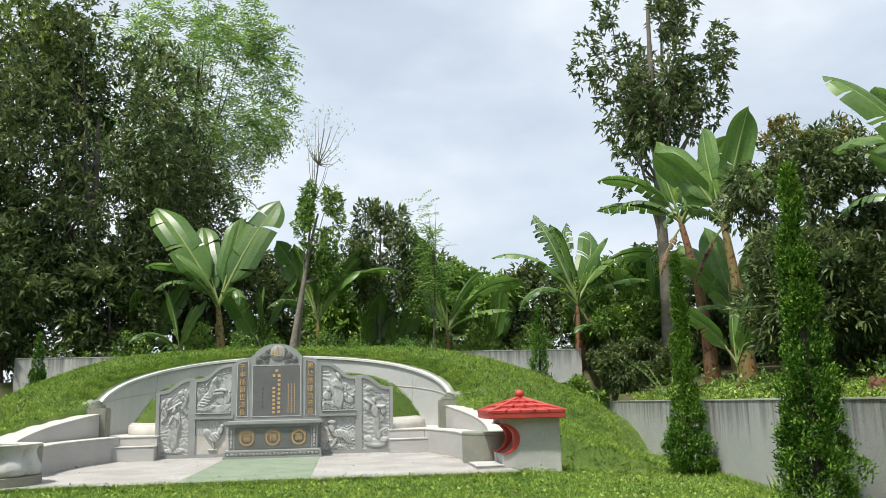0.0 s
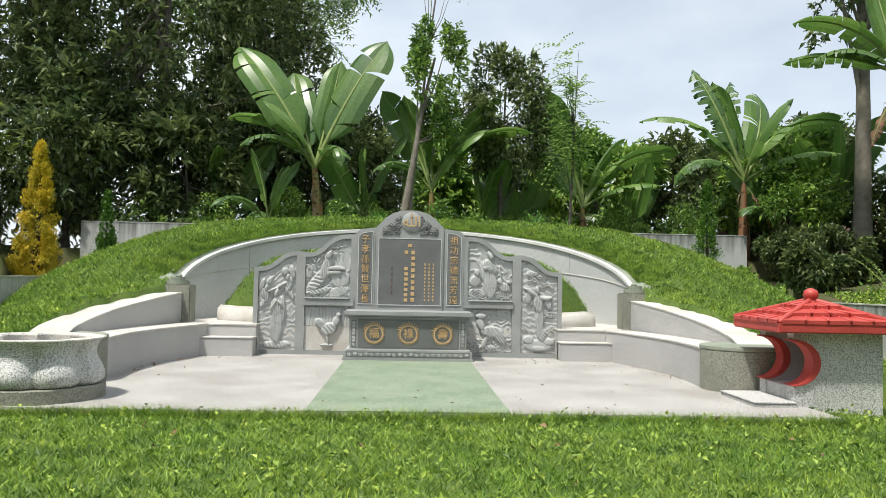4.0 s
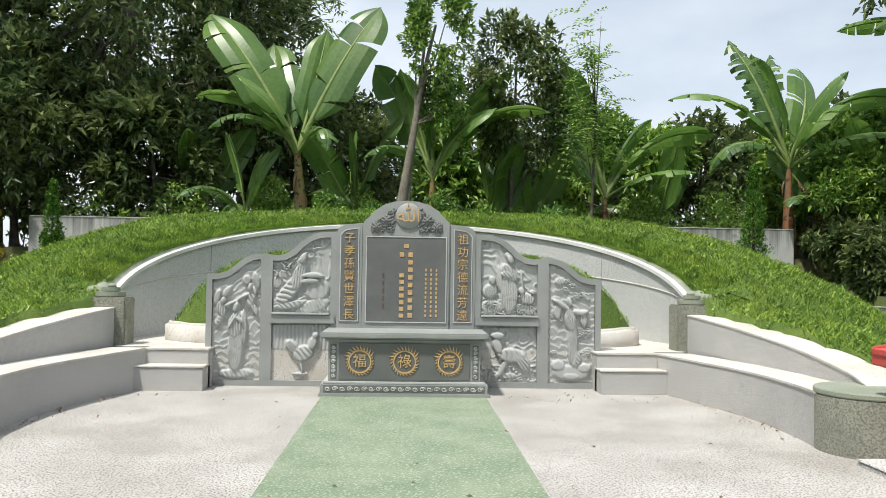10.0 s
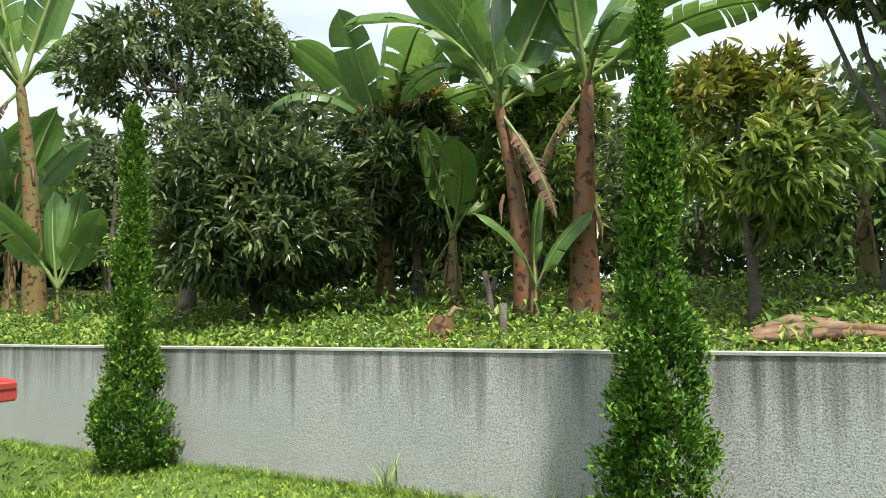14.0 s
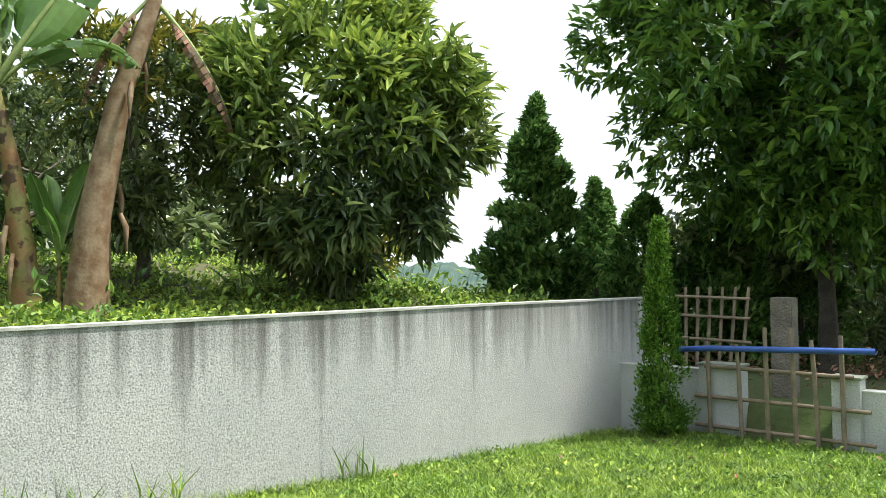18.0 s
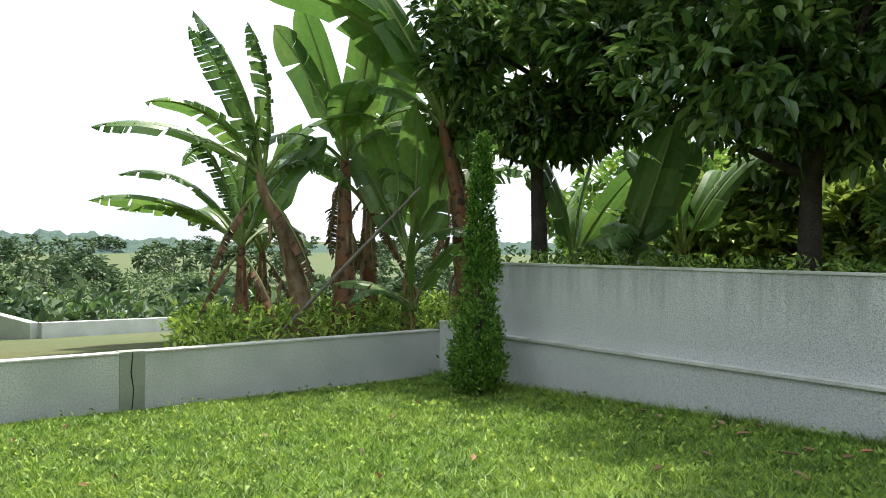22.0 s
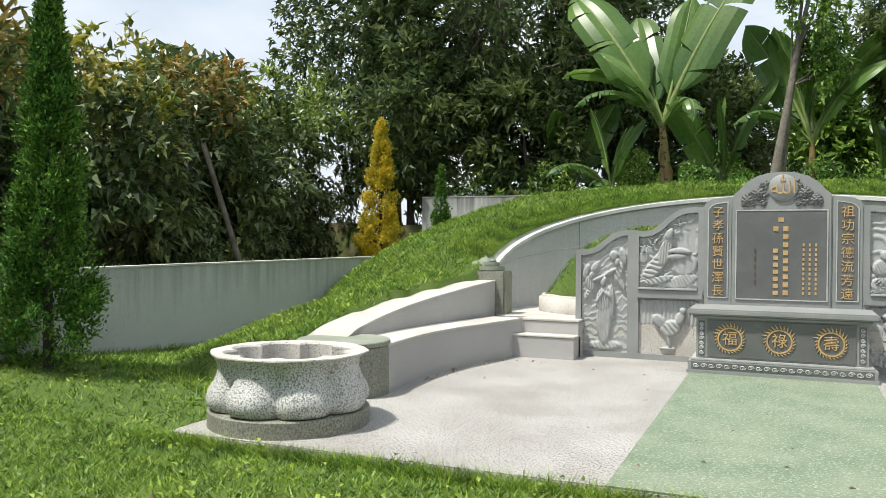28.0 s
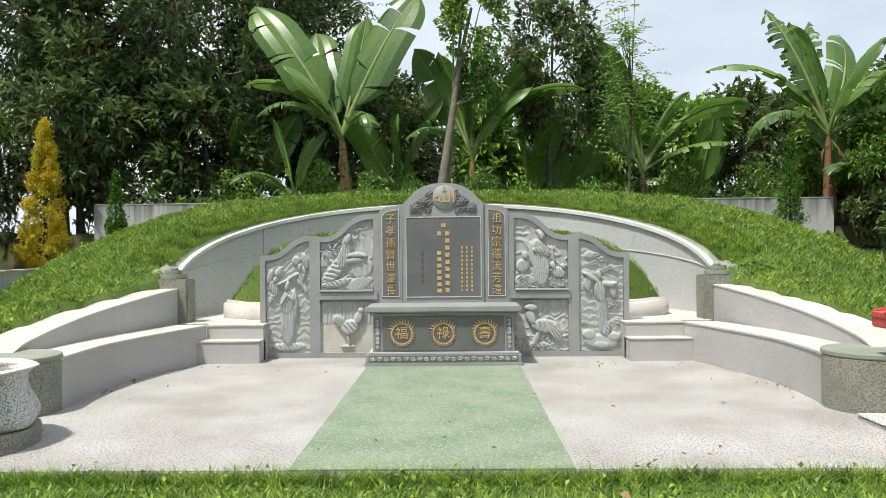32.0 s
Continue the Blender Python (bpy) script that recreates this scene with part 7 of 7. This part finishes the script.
# ---- the distance to the south ----
def far_things():
    for a, b, za, zb in (((-0.5, -51), (-2.2, -45), -1.0, -1.45), ((-2.25, -46), (-4.8, -40.6), -0.75, -1.4), ((-4.8, -40.6), (-13, -42), -1.4, -1.6)):
        d = (Vector(b) - Vector(a)).normalized() * 0.3
        o = (d.y, -d.x)
        w = part("graveyard_wall", sweep_bm([a, b], [(a[0] + o[0], a[1] + o[1]), (b[0] + o[0], b[1] + o[1])], [-4, -4], [za, zb]), M["white"])
        tagged(w, "distant pale sloping graveyard wall", "wall")
    vs, qs = [], []
    na, rows = 760, 7
    for j in range(rows):
        for i in range(na + 1):
            a = math.radians(95 + 170 * i / na)
            r = 420 + j * 60
            fall = 1 - 0.5 * ramp(math.degrees(a), 186, 203)
            h = fall * (24 + 12 * noise.noise((i * 0.014, 1.3, 0)) + 5 * noise.noise((i * 0.1, 2, 0)) + 3.5 * noise.noise((i * 0.45, 5, 0))) * math.sin(min(1, j / 4) * math.pi / 2)
            vs.append((r * math.sin(a) * 1.0, r * math.cos(a), -14 + h + 2.0 * noise.noise((i * 0.9, j * 3.0, 9)) * (j > 0)))
    for j in range(rows - 1):
        for i in range(na):
            k = j * (na + 1) + i
            qs.append((k, k + 1, k + na + 2, k + na + 1))
    tagged(new("backdrop", np_mesh("backdrop", vs, qs, M["hill"], False)), "distant wooded hills with haze put into their colour", "hills", kind="structure")
    rng = np.random.default_rng(3)
    protos = [tree("distant_tree", (-30 - 9 * i, -90, gz(-30 - 9 * i, -90) - 0.3), 4.2, (2.1, 2.0, 1.9), 0.12, "far_tree", 60, 5, 0.9, 0.5, 16, label="distant green bushy tree on the slope", crown_z=2.1, dense=1.0, limbs=4) for i in range(3)]
    for i in range(140):
        a = math.radians(rng.uniform(-40, 38))
        d = rng.uniform(42, 62) if i < 20 else (rng.uniform(62, 130) if i < 80 else rng.uniform(130, 330))
        x, y = -d * math.sin(a) - 4, -10 - d * math.cos(a)
        if -3 < x < 9 and d < 62:
            continue
        k = rng.uniform(0.22, 0.45) if d < 62 else (rng.uniform(0.45, 0.8) if d < 130 else 0.6 + d / 260)
        copy_thing(protos[i % 3], pose(x, y, gz(x, y) - 0.2, 0, 0, rng.uniform(0, 360)) @ Matrix.Diagonal((k * 1.25, k * 1.25, k, 1)))
    for i in range(46):
        a = math.radians(rng.uniform(-38, 34))
        d = rng.uniform(430, 560)
        k = rng.uniform(1.3, 2.2)
        copy_thing(protos[i % 3], pose(-d * math.sin(a), -d * math.cos(a), -7 + rng.uniform(-2, 3), 0, 0, rng.uniform(0, 360)) @ Matrix.Diagonal((k * 1.6, k * 1.6, k, 1)))
    n = 9000
    a, d = np.radians(rng.uniform(-34, 22, n)), 41 + 150 * rng.uniform(0, 1, n) ** 1.2
    x, y = -d * np.sin(a) - 4, -10 - d * np.cos(a)
    k = ~((x > -1.5) & (x < 8) & (d < 70))
    x, y = x[k], y[k]
    z = np.array([gz(p, q) for p, q in zip(x, y)])
    h = len(x) // 2
    scatter_leaves("graveyard_shrubs", x[:h], y[:h], z[:h] + rng.uniform(0, 1.3, h), 0.6, "jack", 4, 0.6, "low mixed shrubs between the distant graves", "shrubs")
    scatter_leaves("graveyard_bushes", x[h:], y[h:], z[h:] + rng.uniform(0, 1.6, len(x) - h), 0.75, "far_tree", 4, 0.6, "dark low bushes between the distant graves", "shrubs")
    g = empty("gravestone", (0.6, -58, gz(0.6, -58)))
    tagged(g, "small pale gravestone in the far cemetery", "gravestone", "distant gravestones")
    part("plinth", box_bm((-0.9, -0.6, -0.3), (0.9, 0.6, 0.35), 0.03), M["white"], g)
    part("headstone", prism_bm([(-0.4, 0.35), (0.4, 0.35), (0.4, 1.1), (0.25, 1.3), (-0.25, 1.3), (-0.4, 1.1)], 0.2, 0.42, "y", 0.02), M["cap"], g)
    for i in range(9):
        x, y = -3.5 - i * 2.3, -57 - 5 * (i % 3)
        copy_thing(g, pose(x, y, gz(x, y), 0, 0, i * 23))
    # trees far to the west
    p = tree("broadleaf_tree", (-16, -16, gz(-16, -16) - 0.1), 4.4, (2.0, 2.0, 1.9), 0.12, "mango", 260, 6, 0.42, 0.4, 22, label="dense green tree far behind the wall", crown_z=2.3)
    for i in range(14):
        x, y = -15 - 7 * ((i * 0.618) % 1), -19 + i * 2.1
        if -15.5 < y < -11:
            continue
        k = 0.8 + 0.4 * ((i * 0.37) % 1)
        copy_thing(p, pose(x, y, gz(x, y) - 0.1, 0, 0, i * 67) @ Matrix.Diagonal((k * 1.1, k * 1.1, k, 1)))
    # garden trees far to the east
    p = tree("garden_tree", (21, -3, gz(21, -3) - 0.1), 4.6, (2.2, 2.1, 2.0), 0.12, "mango", 260, 6, 0.4, 0.42, 22, label="dense dark garden tree in the distance", crown_z=2.4)
    for i in range(20):
        x, y = 20 + 9 * ((i * 0.618) % 1), -26 + i * 2.1
        k = 0.8 + 0.35 * ((i * 0.37) % 1)
        copy_thing(p, pose(x, y, gz(x, y) - 0.1, 0, 0, i * 67) @ Matrix.Diagonal((k * 1.15, k * 1.15, k, 1)))


# ---- small things in the garden and at the walls ----
st = empty("tree_stump", at(9.75, -6.1))
tagged(st, "broken reddish-brown banana stump among the weeds", "stump")
bm = turned_bm([(0.19, -0.05), (0.17, 0.12), (0.15, 0.26), (0.10, 0.24), (0.06, 0.16), (0.001, 0.15)], 14, False)
for v in bm.verts:
    v.co.z *= 1 + 0.35 * noise.noise((v.co.x * 9, v.co.y * 9, 1))
part("stump_body", bm, M["banana_red"], st)
part_me("peeling_sheath", tubes_mesh("peeling_sheath", [([(0.15, -0.05, 0.26), (0.2, -0.12, 0.36), (0.26, -0.2, 0.34)], [0.03, 0.04, 0.01])], M["banana_dry"], 5), st)
for x, y, dx, dy, h in ((11.3, -6.3, -0.12, 0.1, 0.62), (11.45, -6.55, 0.14, -0.25, 0.6), (9.4, -7.0, 0.02, 0.0, 0.45), (11.7, -6.0, 0.3, -0.1, 0.5)):
    a = at(x, y)
    k = new("wooden_stake", tubes_mesh("wooden_stake", [([(0, 0, -0.15), (dx, dy, h), (dx * 1.01, dy * 1.01, h + 0.005)], [0.05, 0.045, 0.001])], M["bark"], 7))
    k.location = a
    tagged(k, "rough grey-brown wooden stake in the weeds", "stake", "stakes")
for i in range(4):
    x, y, z = at(9.0 + 0.18 * i, -10.3 + 0.1 * i)
    k = new("dry_banana_log", tubes_mesh("dry_banana_log", [([(0, -0.75 + 0.1 * i, 0.07 + 0.05 * (i % 2)), (0.05, 0, 0.1 + 0.05 * (i % 2)), (-0.04, 0.7 - 0.12 * i, 0.06)], [0.05, 0.075, 0.045])], M["banana_dry"] if i % 2 else M["banana_red"], 8))
    k.location = (x, y, z)
    tagged(k, "fallen dry banana stem lying on the weeds", "log", "fallen stems")


def fern(x, y, n, length):
    root = empty("palm_seedling", at(x, y))
    tagged(root, "young palm seedling with feathery pale green fronds", "palm")
    for i in range(n):
        a = i * 2.4
        d = np.array([[math.cos(a) * 0.55, math.sin(a) * 0.55, 0.85]])
        vs, qs, off = [], [], 0
        for k in range(14):
            s = (k + 2) / 15
            p = d * length * s - np.array([[0, 0, 0.28 * length * s * s]])
            for sg in (-1, 1):
                side = unit(np.cross(d, [0, 0, 1.0])) * sg
                v, q = leaves(p, side + d * 0.6, np.array([[0, 0, 1.0]]), np.array([0.3 * (1.15 - s)]), np.array([0.035]), 0.1, 0.3)
                vs.append(v)
                qs.append(q + off)
                off += len(v)
        part_me("stalk", tubes_mesh("stalk", [([tuple((d * length * q - np.array([[0, 0, 0.28 * length * q * q]]))[0]) for q in (0, 0.35, 0.7, 1)], [0.016, 0.012, 0.008, 0.003])], M["rib"], 5), root)
        part_me("frond", np_mesh("frond", np.concatenate(vs), np.concatenate(qs), M["papaya"]), root)


fern(8.6, -18.0, 7, 1.0)
fern(8.9, -16.6, 6, 0.8)
fern(10.2, 3.4, 8, 1.9)
fern(8.1, 11.2, 11, 2.4)
# tall tufts at the foot of the east wall
n = 46
yy = RNG.choice([-13.1, -13.6, -14.2, -12.3, -16.0, -8.2, -10.6, -6.4], n) + RNG.normal(size=n) * 0.12
xx = right_x(yy) - 0.06 - np.abs(RNG.normal(size=n)) * 0.08
cc = np.stack([xx, yy, np.array([gz(a, b) for a, b in zip(xx, yy)])], 1)
v, q = rosettes(cc, np.tile([0, 0, 1.0], (n, 1)), 4, 0.34, 0.05, 0.3, 0.35, 0.03, 0.6)
tagged(new("grass_tufts", np_mesh("grass_tufts", v, q, M["cover"])), "tall thin grass tufts at the wall foot", "grass", kind="stuff")
# broad dry leaves lying near the west wall
n = 26
yy = RNG.uniform(-16.5, -11, n)
xx = left_x(yy) + 0.3 + np.abs(RNG.normal(size=n)) * 0.7
v, q = leaves(np.stack([xx, yy, np.array([gz(a, b) for a, b in zip(xx, yy)]) + 0.05], 1), np.stack([RNG.normal(size=n), RNG.normal(size=n), np.zeros(n)], 1), np.tile([0, 0, 1.0], (n, 1)), RNG.uniform(0.12, 0.2, n), RNG.uniform(0.05, 0.08, n), 0.25, 0.05, True)
tagged(new("dry_leaves", np_mesh("dry_leaves", v, q, M["litter"])), "broad dry brown leaves on the lawn by the wall", "leaves", kind="stuff")

far_things()
roof = empty("farm_roof", (17.5, 15.5, 2.1))
tagged(roof, "low brown tiled farm roof behind the garden", "house")
part("wall", box_bm((-5.5, -1.5, -0.6), (9.5, 1.5, 0.7)), M["bark"], roof)
part("roof", prism_bm([(-2.0, 0.7), (2.0, 0.7), (0, 1.7)], -6, 10, "x"), M["roof_tile"], roof)
